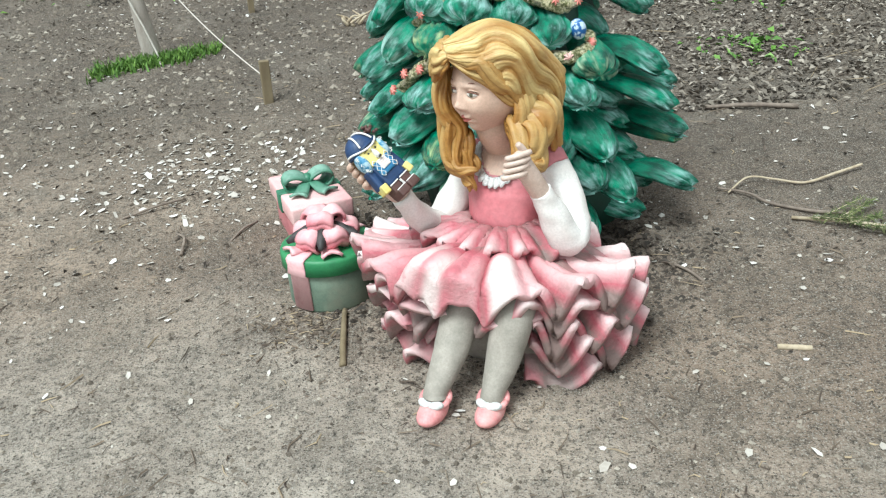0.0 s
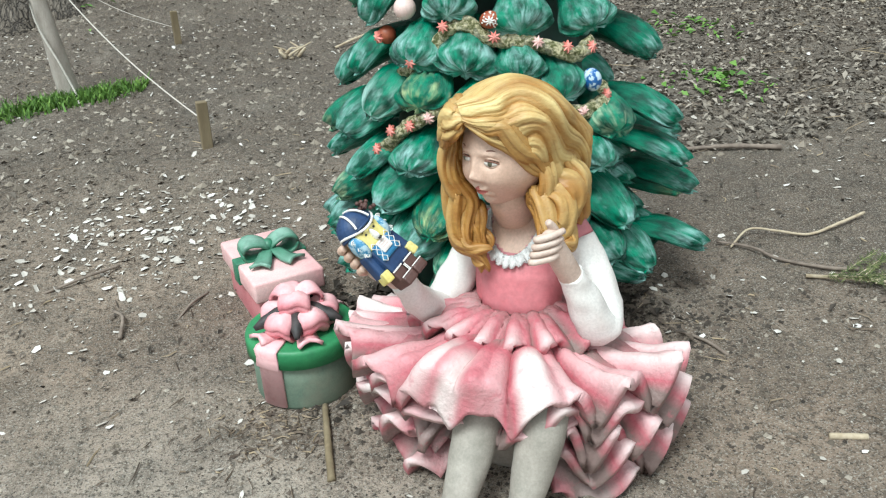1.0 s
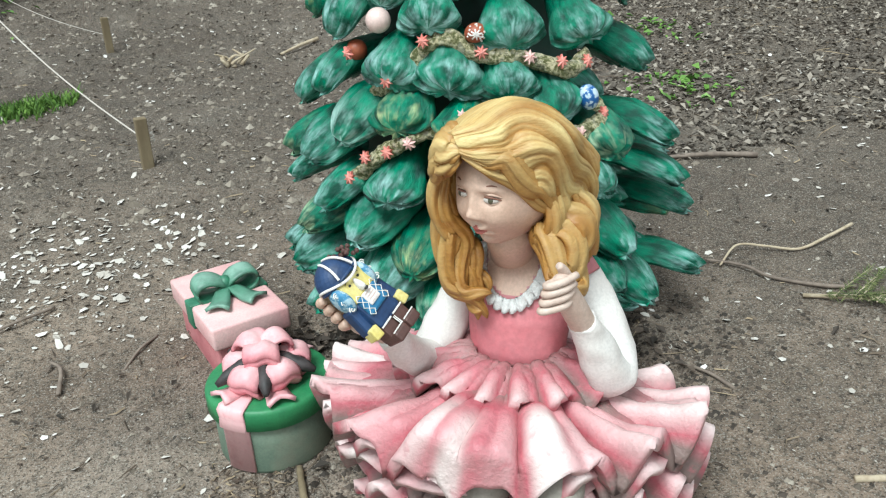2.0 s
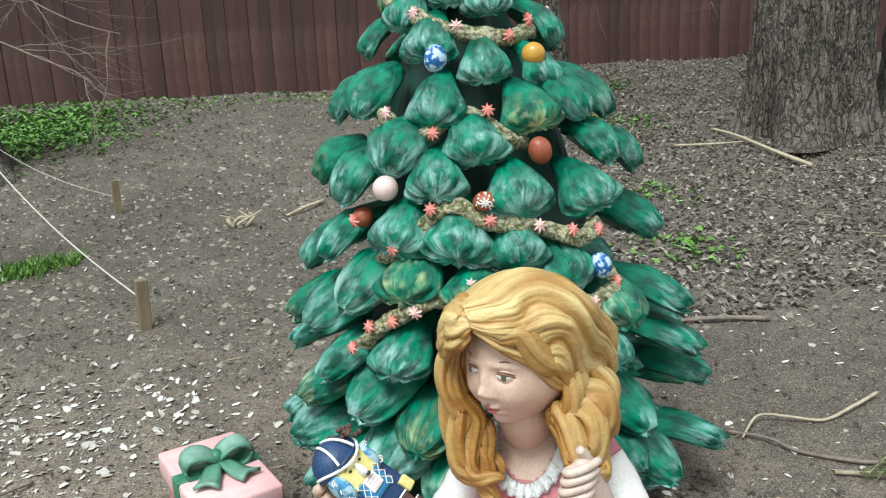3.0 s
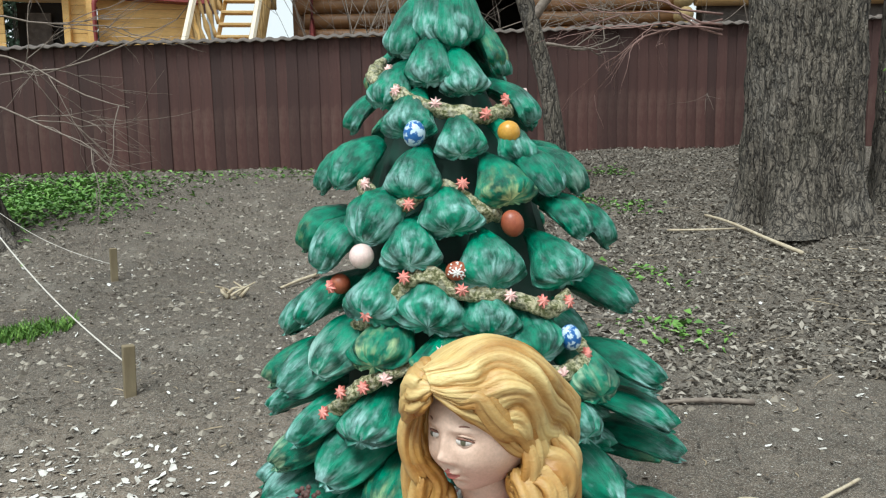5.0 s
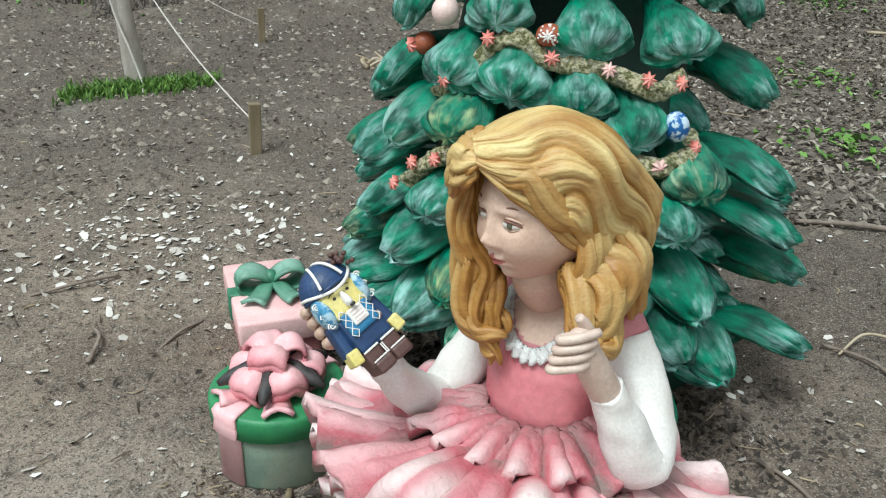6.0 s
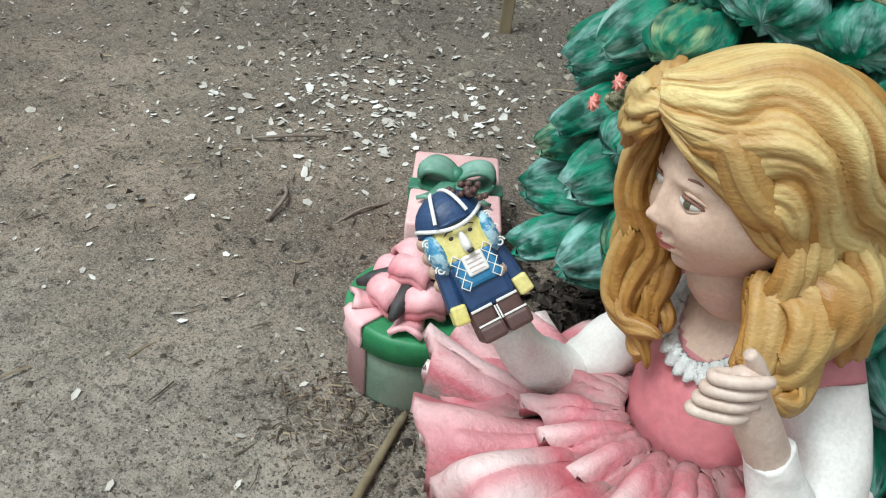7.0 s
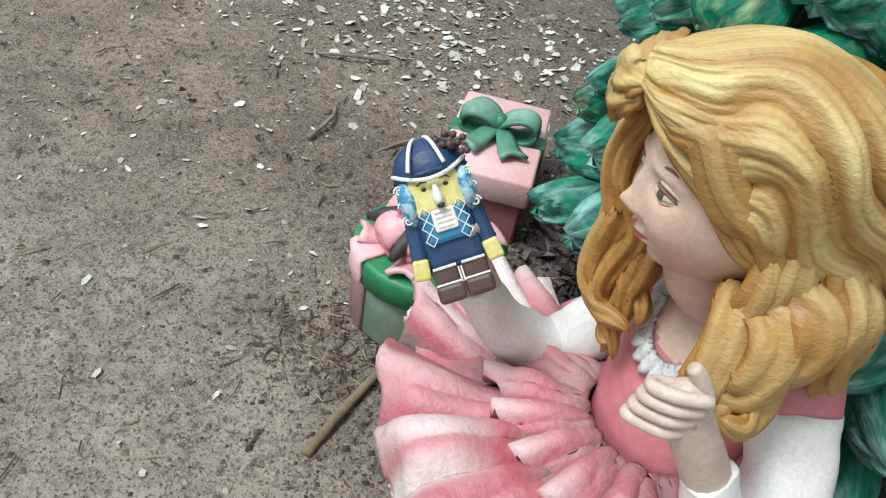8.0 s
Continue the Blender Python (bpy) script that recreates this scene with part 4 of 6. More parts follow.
def make_girl():
    bm = bmesh.new()
    # skirt: core, three lower flounces, the wide top one, the short one at the waist
    ball(bm, Matrix.Translation(body(0, -0.02, 0.19)) @ frame_of((0, 0, 0), BF, (0, 0, 1)) @ Matrix.Diagonal((0.36, 0.27, 0.21, 1)), GREY, 40, 20)
    gap = (30, 342)
    flounce(bm, (0.26, 0.20, 0.2), (0.41, 0.33, 0.28), 0.15, 0.070, 12, 0.036, *gap, seed=0.4, sag=0.0, thick=0.024, n=280, grime_shade=1.0)
    flounce(bm, (0.26, 0.20, 0.2), (0.45, 0.32, 0.30), 0.235, 0.170, 13, 0.042, *gap, seed=2.1, sag=0.0, thick=0.024, n=280, grime_shade=1.0)
    flounce(bm, (0.26, 0.20, 0.2), (0.47, 0.335, 0.32), 0.32, 0.252, 12, 0.044, *gap, seed=4.4, sag=0.0, thick=0.024, n=280, grime_shade=1.0)
    flounce(bm, (0.24, 0.20, 0.2), (0.475, 0.345, 0.33), 0.40, 0.335, 13, 0.036, 22, 346, seed=1.2, sag=0.0, thick=0.024, n=280, grime_shade=0.6)
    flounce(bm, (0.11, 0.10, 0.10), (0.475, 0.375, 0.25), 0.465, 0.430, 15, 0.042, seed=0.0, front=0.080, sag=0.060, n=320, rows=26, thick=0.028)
    flounce(bm, (0.24, 0.20, 0.2), (0.40, 0.352, 0.30), 0.365, 0.290, 10, 0.018, -44, 48, seed=3.3, sag=0.0, thick=0.020, n=120, grime_shade=0.5)
    flounce(bm, (0.105, 0.10, 0.09), (0.262, 0.215, 0.2), 0.49, 0.458, 17, 0.019, seed=0.7, sag=-0.012, n=320, rows=12, thick=0.024, paint_amt=0.7, grime_shade=0.55)
    # bodice, neck, lace
    prof = ((0.44, -0.015, 0.118), (0.50, -0.02, 0.120), (0.58, -0.045, 0.130), (0.65, -0.080, 0.136), (0.70, -0.100, 0.120), (0.735, -0.105, 0.085))
    pz, pf, pr = zip(*prof)
    tz = np.linspace(0.44, 0.735, 44)
    rings = []
    lay = paint_layer(bm)
    for z in tz:
        ring = []
        for k in range(56):
            a = 2 * math.pi * k / 56
            rr_ = float(np.interp(z, pz, pr)) * (1 + 0.012 * math.sin(9 * a) * (1 if z < 0.56 else 0.2))
            v = bm.verts.new(body(rr_ * math.sin(a), float(np.interp(z, pz, pf)) + rr_ * 0.80 * math.cos(a), z))
            v[lay] = min(1.0, max(0.0, (z - 0.60) * 9))
            ring.append(v)
        rings.append(ring)
    for i, (ra, rb) in enumerate(zip(rings, rings[1:])):
        for k in range(56):
            f = bm.faces.new((ra[k], ra[(k + 1) % 56], rb[(k + 1) % 56], rb[k]))
            a = 2 * math.pi * (k + 0.5) / 56
            sx = float(np.interp(tz[i], pz, pr)) * math.sin(a) + 0.012
            f.material_index = SKIN if math.cos(a) > 0 and (sx / 0.074) ** 2 + ((tz[i] - 0.745) / 0.105) ** 2 < 1 else BODICE
    bm.faces.new(rings[-1]).material_index = SKIN
    limb(bm, [body(-0.012, -0.085, 0.66), body(-0.018, -0.05, 0.73), head(-0.01, 0, -0.13), head(0.0, 0, -0.06)], (0.070, 0.056, 0.054, 0.058), SKIN, 12, 20, 0.0)
    rows_ = []
    for u in (0.0, 0.35, 0.7, 1.0):
        row = []
        for i in range(145):
            a = math.pi * (0.04 + 0.92 * i / 144)
            fr = 0.006 * abs(math.sin(i * 0.31)) * u + 0.003 * noise.noise((i * 0.4, u * 3, 0))
            x = -0.012 + (0.073 + 0.026 * u + fr) * math.cos(a)
            z = 0.745 - (0.104 + 0.026 * u + fr) * math.sin(a)
            rz = float(np.interp(z, pz, pr))
            row.append(body(x, float(np.interp(z, pz, pf)) + 0.80 * math.sqrt(max(rz * rz - x * x, 0.0004)) + 0.008 + 0.004 * math.sin(i * 0.62) * u + 0.003 * noise.noise((i * 0.5, u * 4, 5)), z))
        rows_.append(row)
    sheet(bm, rows_, 0.010, LACE)
    # shoulders and arms
    limb(bm, [body(0.06, -0.09, 0.675), body(0.115, -0.085, 0.672), body(0.150, -0.07, 0.645)], (0.066, 0.064, 0.056), BODICE, 12)
    limb(bm, [body(-0.06, -0.09, 0.668), body(-0.105, -0.085, 0.660), body(-0.130, -0.075, 0.635)], (0.064, 0.060, 0.052), BODICE, 12)
    limb(bm, [body(0.140, -0.075, 0.652), body(0.190, -0.045, 0.575), body(0.238, 0.010, 0.495), body(0.236, 0.055, 0.475), body(0.216, 0.082, 0.53), body(0.182, 0.105, 0.620), body(0.172, 0.115, 0.645)], (0.058, 0.060, 0.056, 0.056, 0.049, 0.037, 0.034), SLEEVE, 34, 24, 0.008)
    limb(bm, [body(-0.122, -0.085, 0.640), body(-0.165, -0.05, 0.56), body(-0.208, 0.0, 0.475), body(-0.222, 0.035, 0.452), Vector((-0.01, 2.555, 0.50)), Vector((-0.05, 2.50, 0.585)), Vector((-0.066, 2.486, 0.615))], (0.054, 0.056, 0.054, 0.052, 0.047, 0.037, 0.035), SLEEVE, 34, 24, 0.008)
    # raised fist: back of the hand, four bent fingers, thumb
    wr, fist = Vector(body(0.175, 0.112, 0.635)), Vector((0.302, 2.352, 0.752))
    limb(bm, [wr, wr.lerp(fist, 0.5), fist], (0.031, 0.031, 0.028), HAND, 10, 14, 0.001)
    ball(bm, Matrix.Translation(fist) @ Matrix.Diagonal((0.029, 0.023, 0.035, 1)), HAND, 18, 12)
    for i in range(4):
        z = 0.776 - i * 0.0195
        x = 0.268 - 0.004 * i
        limb(bm, [(0.330 - 0.004 * i, 2.340, z + 0.010), (0.298, 2.324, z + 0.006), (x, 2.326, z - 0.003), (x - 0.004, 2.343, z - 0.009), (x + 0.016, 2.355, z - 0.008)], (0.0080, 0.0088, 0.0086, 0.0080, 0.007), HAND, 16, 12, 0.0004)
    limb(bm, [(0.318, 2.362, 0.768), (0.304, 2.358, 0.792), (0.294, 2.352, 0.806)], (0.0125, 0.0115, 0.0085), HAND, 10, 10, 0.0005)
    # hand that holds the doll from behind
    palm = Vector((-0.115, 2.476, 0.668))
    limb(bm, [(-0.055, 2.495, 0.60), (-0.085, 2.49, 0.635), palm], (0.034, 0.036, 0.036), HAND, 10, 14, 0.001)
    ball(bm, Matrix.Translation(palm) @ Matrix.Diagonal((0.045, 0.034, 0.045, 1)), HAND, 18, 12)
    for i in range(4):
        k = i * 0.024
        limb(bm, [(-0.15 - k * 0.55, 2.475 + k * 0.2, 0.655 + k * 0.75), (-0.166 - k * 0.6, 2.456 + k * 0.2, 0.662 + k * 0.75), (-0.158 - k * 0.6, 2.440 + k * 0.2, 0.678 + k * 0.75)], (0.0125, 0.0125, 0.010), SKIN, 10, 10, 0.0005)
    limb(bm, [(-0.09, 2.485, 0.70), (-0.075, 2.462, 0.725), (-0.072, 2.44, 0.735)], (0.015, 0.0145, 0.011), HAND, 10, 10, 0.0005)
    # head
    m = Matrix.Translation(HEAD - HF * 0.010 + Vector((0, 0, 0.006))) @ Matrix((HF, HS, Vector((0, 0, 1)))).transposed().to_4x4() @ Matrix.Scale(1.09, 4)
    for f in ball(bm, m, SKIN, 160, 130, face_shape):
        p = m.inverted() @ f.calc_center_median()
        if p.x > 0.06 and abs(p.y) < 0.019 * (1 - abs(p.z + 0.073) / 0.014) and -0.086 < p.z < -0.061:
            f.material_index = LIP
    for side in (1, -1):
        e = Vector((0.1010, 0.036 * side, 0.000))
        turn_ = Matrix.Rotation(radians(24 * side), 4, "Z")
        ball(bm, m @ Matrix.Translation(e) @ turn_ @ Matrix.Diagonal((0.0085, 0.0165, 0.0080, 1)), EYEWHITE, 18, 12)
        ball(bm, m @ Matrix.Translation(e + Vector((0.0058, 0.0024 * side, 0.0004))) @ turn_ @ Matrix.Diagonal((0.0036, 0.0060, 0.0066, 1)), IRIS, 14, 8)
        upper = [m @ (e + Vector((0.0082 - 0.012 * t * t - 0.004 * t, (t * 0.0185) * side, 0.0078 - 0.0075 * t * t))) for t in (-1, -0.5, 0, 0.5, 1)]
        tube(bm, spline(upper, 14), (0.0014, 0.0030, 0.0016), 6, BROW)
        fold_ = [m @ (e + Vector((0.0062 - 0.012 * t * t - 0.004 * t, (t * 0.021) * side, 0.0130 - 0.0075 * t * t))) for t in (-1, -0.5, 0, 0.5, 1)]
        tube(bm, spline(fold_, 14), (0.0015, 0.0034, 0.0015), 8, SKIN)
        under = [m @ (e + Vector((0.0040 - 0.010 * t * t - 0.003 * t, (t * 0.018) * side, -0.0085 + 0.0070 * t * t))) for t in (-1, -0.5, 0, 0.5, 1)]
        tube(bm, spline(under, 14), (0.0012, 0.0024, 0.0012), 8, SKIN)
        brow = [m @ Vector((0.1125 - 0.020 * t * t, (0.016 + 0.042 * t) * side, 0.020 + 0.011 * math.sin(math.pi * t * 0.85))) for t in (0, 0.33, 0.66, 1)]
        tube(bm, spline(brow, 14), (0.0014, 0.0026, 0.0010), 6, BROW)
    # hair: a skull cap under one sculpted mass, a puff beside the parting, locks on both sides
    ball(bm, m @ Matrix.Translation((-0.040, 0.005, 0.030)) @ Matrix.Diagonal((0.128, 0.118, 0.128, 1)), HAIR, 48, 30)
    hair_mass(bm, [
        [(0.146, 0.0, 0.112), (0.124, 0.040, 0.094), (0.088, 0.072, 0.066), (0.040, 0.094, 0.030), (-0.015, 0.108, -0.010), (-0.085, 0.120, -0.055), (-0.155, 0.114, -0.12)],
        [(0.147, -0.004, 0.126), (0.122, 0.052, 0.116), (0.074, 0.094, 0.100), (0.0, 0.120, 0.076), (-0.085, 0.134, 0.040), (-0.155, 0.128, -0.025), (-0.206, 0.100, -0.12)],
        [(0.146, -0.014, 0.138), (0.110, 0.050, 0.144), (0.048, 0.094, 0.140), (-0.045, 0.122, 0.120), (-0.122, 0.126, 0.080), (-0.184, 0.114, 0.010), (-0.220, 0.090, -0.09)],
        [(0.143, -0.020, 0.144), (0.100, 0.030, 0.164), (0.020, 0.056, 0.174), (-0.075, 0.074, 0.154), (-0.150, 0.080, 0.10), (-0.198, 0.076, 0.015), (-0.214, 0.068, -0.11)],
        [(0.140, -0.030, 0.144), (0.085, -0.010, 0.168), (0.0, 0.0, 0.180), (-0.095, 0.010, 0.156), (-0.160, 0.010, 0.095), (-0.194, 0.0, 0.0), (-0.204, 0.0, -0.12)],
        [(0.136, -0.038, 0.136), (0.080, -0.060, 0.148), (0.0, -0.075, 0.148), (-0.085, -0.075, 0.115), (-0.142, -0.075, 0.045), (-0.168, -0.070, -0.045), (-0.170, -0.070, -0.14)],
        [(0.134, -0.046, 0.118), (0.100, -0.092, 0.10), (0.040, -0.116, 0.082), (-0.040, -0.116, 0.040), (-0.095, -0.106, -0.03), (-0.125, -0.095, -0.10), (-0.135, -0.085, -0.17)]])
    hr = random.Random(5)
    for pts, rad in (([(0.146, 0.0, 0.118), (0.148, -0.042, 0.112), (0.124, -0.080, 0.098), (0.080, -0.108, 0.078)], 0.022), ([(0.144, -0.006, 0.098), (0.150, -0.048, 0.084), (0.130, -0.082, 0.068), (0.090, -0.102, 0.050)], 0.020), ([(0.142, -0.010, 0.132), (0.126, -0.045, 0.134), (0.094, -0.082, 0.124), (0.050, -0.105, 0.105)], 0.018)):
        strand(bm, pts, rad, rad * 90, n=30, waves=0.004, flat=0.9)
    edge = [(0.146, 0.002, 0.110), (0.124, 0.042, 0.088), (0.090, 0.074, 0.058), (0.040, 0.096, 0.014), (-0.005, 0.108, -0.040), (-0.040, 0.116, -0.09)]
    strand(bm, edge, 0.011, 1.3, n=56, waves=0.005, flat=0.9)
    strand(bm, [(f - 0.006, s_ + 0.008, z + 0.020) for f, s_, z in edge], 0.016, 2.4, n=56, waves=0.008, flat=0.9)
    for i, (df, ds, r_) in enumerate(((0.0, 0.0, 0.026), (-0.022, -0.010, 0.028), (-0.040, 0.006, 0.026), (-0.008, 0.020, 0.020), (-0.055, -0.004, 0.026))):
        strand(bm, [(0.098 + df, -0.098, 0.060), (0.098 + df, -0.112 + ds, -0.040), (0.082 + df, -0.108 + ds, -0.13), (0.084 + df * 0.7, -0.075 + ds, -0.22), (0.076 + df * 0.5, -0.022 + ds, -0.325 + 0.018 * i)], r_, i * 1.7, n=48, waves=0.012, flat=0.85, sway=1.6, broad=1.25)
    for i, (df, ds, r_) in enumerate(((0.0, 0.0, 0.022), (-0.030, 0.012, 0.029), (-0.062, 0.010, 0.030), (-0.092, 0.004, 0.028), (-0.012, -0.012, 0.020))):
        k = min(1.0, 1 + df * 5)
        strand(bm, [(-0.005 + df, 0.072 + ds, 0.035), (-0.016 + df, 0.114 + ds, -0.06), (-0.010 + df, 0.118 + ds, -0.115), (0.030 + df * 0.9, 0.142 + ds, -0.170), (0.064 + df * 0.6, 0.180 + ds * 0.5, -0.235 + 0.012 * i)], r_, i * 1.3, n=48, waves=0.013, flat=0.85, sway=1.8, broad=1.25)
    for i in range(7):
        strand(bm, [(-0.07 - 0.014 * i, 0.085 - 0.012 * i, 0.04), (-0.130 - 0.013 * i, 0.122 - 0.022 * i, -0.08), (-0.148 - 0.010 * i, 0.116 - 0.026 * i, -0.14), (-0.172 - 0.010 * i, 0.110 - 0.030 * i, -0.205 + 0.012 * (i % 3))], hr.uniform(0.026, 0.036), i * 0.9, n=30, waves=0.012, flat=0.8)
    # legs and shoes
    for s0, s1, f1, toe in ((-0.02, -0.035, 0.47, 0.555), (0.145, 0.122, 0.40, 0.475)):
        gz = ground_z(*body(s1, toe, 0).xy)
        limb(bm, [body(s0, 0.24, 0.36), body(s0, 0.295, 0.30), body((s0 + s1) / 2, (0.31 + f1) / 2 - 0.02, 0.20), body(s1, f1, gz + 0.085), body(s1, f1 + 0.01, gz + 0.05)], (0.062, 0.064, 0.055, 0.036, 0.038), STOCK, 20, 18, 0.002)
        sm = frame_of(body(s1, f1 + 0.022, gz + 0.028), BF, (0, 0, 1))
        ball(bm, sm @ Matrix.Diagonal((0.040, 0.078, 0.040, 1)), SHOE, 24, 16, lambda d: Vector((d.x * (1 + 0.12 * d.y), d.y, d.z * (1 - 0.25 * d.y))))
        tube(bm, [body(s1 + 0.042 * math.cos(a), f1 + 0.004 + 0.040 * math.sin(a), gz + 0.062 - 0.012 * math.sin(a)) for a in np.linspace(0, 2 * math.pi, 20)], 0.010, 8, SHOE)
        for k in (-1, 1):
            ball(bm, frame_of(body(s1 + 0.020 * k, f1 + 0.042, gz + 0.062), BF, (0, 0, 1)) @ Matrix.Rotation(0.5 * k, 4, "Z") @ Matrix.Diagonal((0.024, 0.014, 0.013, 1)), LACE, 12, 8)
        ball(bm, Matrix.Translation(body(s1, f1 + 0.045, gz + 0.062)) @ Matrix.Scale(0.011, 4), LACE, 10, 8)
    tagged(finish("seated_girl_statue", bm, STATUE), "painted statue of a seated girl in a ruffled pink dress", "statue")


make_girl()


# ---- nutcracker doll in her hand (one mesh) ----
def make_doll():
    feet, crown = Vector((-0.040, 2.425, 0.648)), Vector((-0.190, 2.470, 0.803))
    up = (crown - feet).normalized()
    m = frame_of(feet, up, (0.50, -0.72, 0.55))          # x across, y from feet to hat, z to the front
    bm = bmesh.new()
    mats = [M_NAVY, M_BLUE, M_CURL, M_YELLOW, M_BROWN, M_BLACK, M_FROST, M_BALLPINK]
    T = Matrix.Translation
    block(bm, m @ T((0, 0.085, 0.0)), (0.082, 0.085, 0.062), 0.012, 0, 2)
    block(bm, m @ T((0, 0.105, 0.012)), (0.066, 0.050, 0.052), 0.006, 1, 2)
    block(bm, m @ T((0, 0.150, 0.004)), (0.078, 0.062, 0.068), 0.012, 3, 2)
    for s in (-1, 1):
        block(bm, m @ T((0.021 * s, 0.028, 0.004)), (0.038, 0.044, 0.050), 0.005, 4, 2)
        block(bm, m @ T((0.021 * s, 0.010, 0.016)), (0.040, 0.026, 0.066), 0.006, 4, 2)
        tube(bm, [m @ Vector((0.021 * s - 0.017, 0.047, 0.030)), m @ Vector((0.021 * s + 0.017, 0.047, 0.030))], 0.0022, 6, 6)
        tube(bm, [m @ Vector((0.021 * s - 0.018, 0.024, 0.046)), m @ Vector((0.021 * s + 0.018, 0.024, 0.046))], 0.0016, 6, 6)
        tube(bm, [m @ Vector((0.002 * s, 0.003 + 0.04, 0.031)), m @ Vector((0.002 * s, 0.003 + 0.018, 0.034))], 0.0014, 6, 6)
        block(bm, m @ T((0.049 * s, 0.090, 0.0)) @ Matrix.Rotation(0.12 * s, 4, "Z"), (0.024, 0.075, 0.042), 0.008, 0, 2)
        block(bm, m @ T((0.053 * s, 0.052, 0.010)) @ Matrix.Rotation(0.12 * s, 4, "Z"), (0.024, 0.030, 0.040), 0.004, 3, 2)
        ball(bm, m @ T((0.042 * s, 0.148, 0.012)) @ Matrix.Diagonal((0.016, 0.036, 0.030, 1)), 2, 16, 12)
        for k in range(3):
            y = 0.124 + 0.022 * k
            tube(bm, [m @ Vector((0.050 * s + 0.008 * math.cos(a) * (1 - a / 12) * s, y + 0.008 * math.sin(a) * (1 - a / 12), 0.030)) for a in np.linspace(0, 9, 18)], 0.0014, 5, 6)
        for k in range(3):
            y = 0.076 + 0.019 * k
            pts = [(0, 0.0095), (0.0085, 0), (0, -0.0095), (-0.0085, 0), (0, 0.0095)]
            tube(bm, [m @ Vector((0.026 * s + px, y + 0.012 + py, 0.0385)) for px, py in pts], 0.0012, 5, 6)
        ball(bm, m @ T((0.016 * s, 0.160, 0.038)) @ Matrix.Diagonal((0.004, 0.003, 0.002, 1)), 5, 8, 6)
        tube(bm, [m @ Vector((0.009 * s, 0.170, 0.0385)), m @ Vector((0.017 * s, 0.171, 0.039)), m @ Vector((0.025 * s, 0.167, 0.037))], 0.0012, 5, 5)
        tube(bm, [m @ Vector((0.004 * s, 0.184, 0.036)), m @ Vector((0.018 * s, 0.177, 0.040)), m @ Vector((0.034 * s, 0.182, 0.034))], 0.003, 6, 1)
    block(bm, m @ T((0, 0.112, 0.037)), (0.034, 0.032, 0.010), 0.003, 6, 2)
    for k in range(4):
        tube(bm, [m @ Vector((-0.012, 0.102 + 0.007 * k, 0.0425)), m @ Vector((0.012, 0.102 + 0.007 * k, 0.0425))], 0.0009, 4, 7)
    ball(bm, m @ T((0, 0.148, 0.042)) @ Matrix.Diagonal((0.0075, 0.018, 0.012, 1)), 6, 14, 10, lambda d: Vector((d.x * (1 - 0.4 * d.y), d.y, d.z * (1 - 0.5 * d.y))))
    ball(bm, m @ T((0.001, 0.132, 0.050)) @ Matrix.Diagonal((0.006, 0.004, 0.005, 1)), 5, 10, 8)
    # cocked hat with white braid
    hat = lambda d: Vector((d.x * (1 + 0.25 * max(0, -d.y)), d.y if d.y > 0 else d.y * 0.25, d.z * (1 + 0.3 * max(0, -d.y))))
    ball(bm, m @ T((0, 0.185, 0.0)) @ Matrix.Diagonal((0.055, 0.050, 0.046, 1)), 0, 28, 16, hat)
    brim = [m @ Vector((0.054 * math.cos(a), 0.182 + 0.010 * math.cos(2 * a), 0.050 * math.sin(a))) for a in np.linspace(0, 2 * math.pi, 40)]
    tube(bm, brim, 0.0032, 8, 6)
    for x in (-0.030, 0.022):
        tube(bm, [m @ Vector((x * (1 - 0.75 * t), 0.188 + 0.047 * math.sin(t * math.pi / 2), 0.053 * math.cos(t * math.pi / 2))) for t in np.linspace(0, 1, 12)], 0.003, 6, 6)
    r2 = random.Random(3)
    for k in range(26):
        p = Vector((0.040, 0.214, 0.030)) + Vector((r2.gauss(0, 0.010), r2.gauss(0, 0.008), r2.gauss(0, 0.008)))
        ball(bm, m @ T(p) @ Matrix.Scale(0.006, 4), 4, 6, 5)
    tagged(finish("nutcracker_doll", bm, mats, smooth=False), "painted nutcracker doll in blue coat held by the statue", "doll")


make_doll()


# ---- gifts ----
def bow_loop(m, length, width, height, mat, parent):
    """One hollow loop of ribbon that starts and ends at the knot and bulges along +y."""
    bm = bmesh.new()
    rows_ = []
    for i in range(25):
        t = i / 24
        ph = 2 * math.pi * t
        y = length * (1 - math.cos(ph)) / 2
        z = height * (0.52 + 0.5 * math.sin(ph) * (0.55 + 0.45 * math.sin(math.pi * t)) ) - height * 0.45 * (1 - math.sin(math.pi * t)) * 0.4
        w = width * (0.40 + 0.60 * math.sin(math.pi * t) ** 0.8)
        row = []
        for x in np.linspace(-1, 1, 9):
            q = Vector((w * x, y - 0.10 * length * x * x * math.sin(math.pi * t), z - 0.16 * height * x * x + 0.05 * height * math.sin(5 * x + 3)))
            row.append(m @ q)
        rows_.append(row)
    # Paler over the loop's upper half, most along its middle.
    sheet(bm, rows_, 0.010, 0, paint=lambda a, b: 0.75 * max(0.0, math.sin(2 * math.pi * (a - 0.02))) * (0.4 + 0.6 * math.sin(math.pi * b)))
    return part("loop", bm, mat, parent)


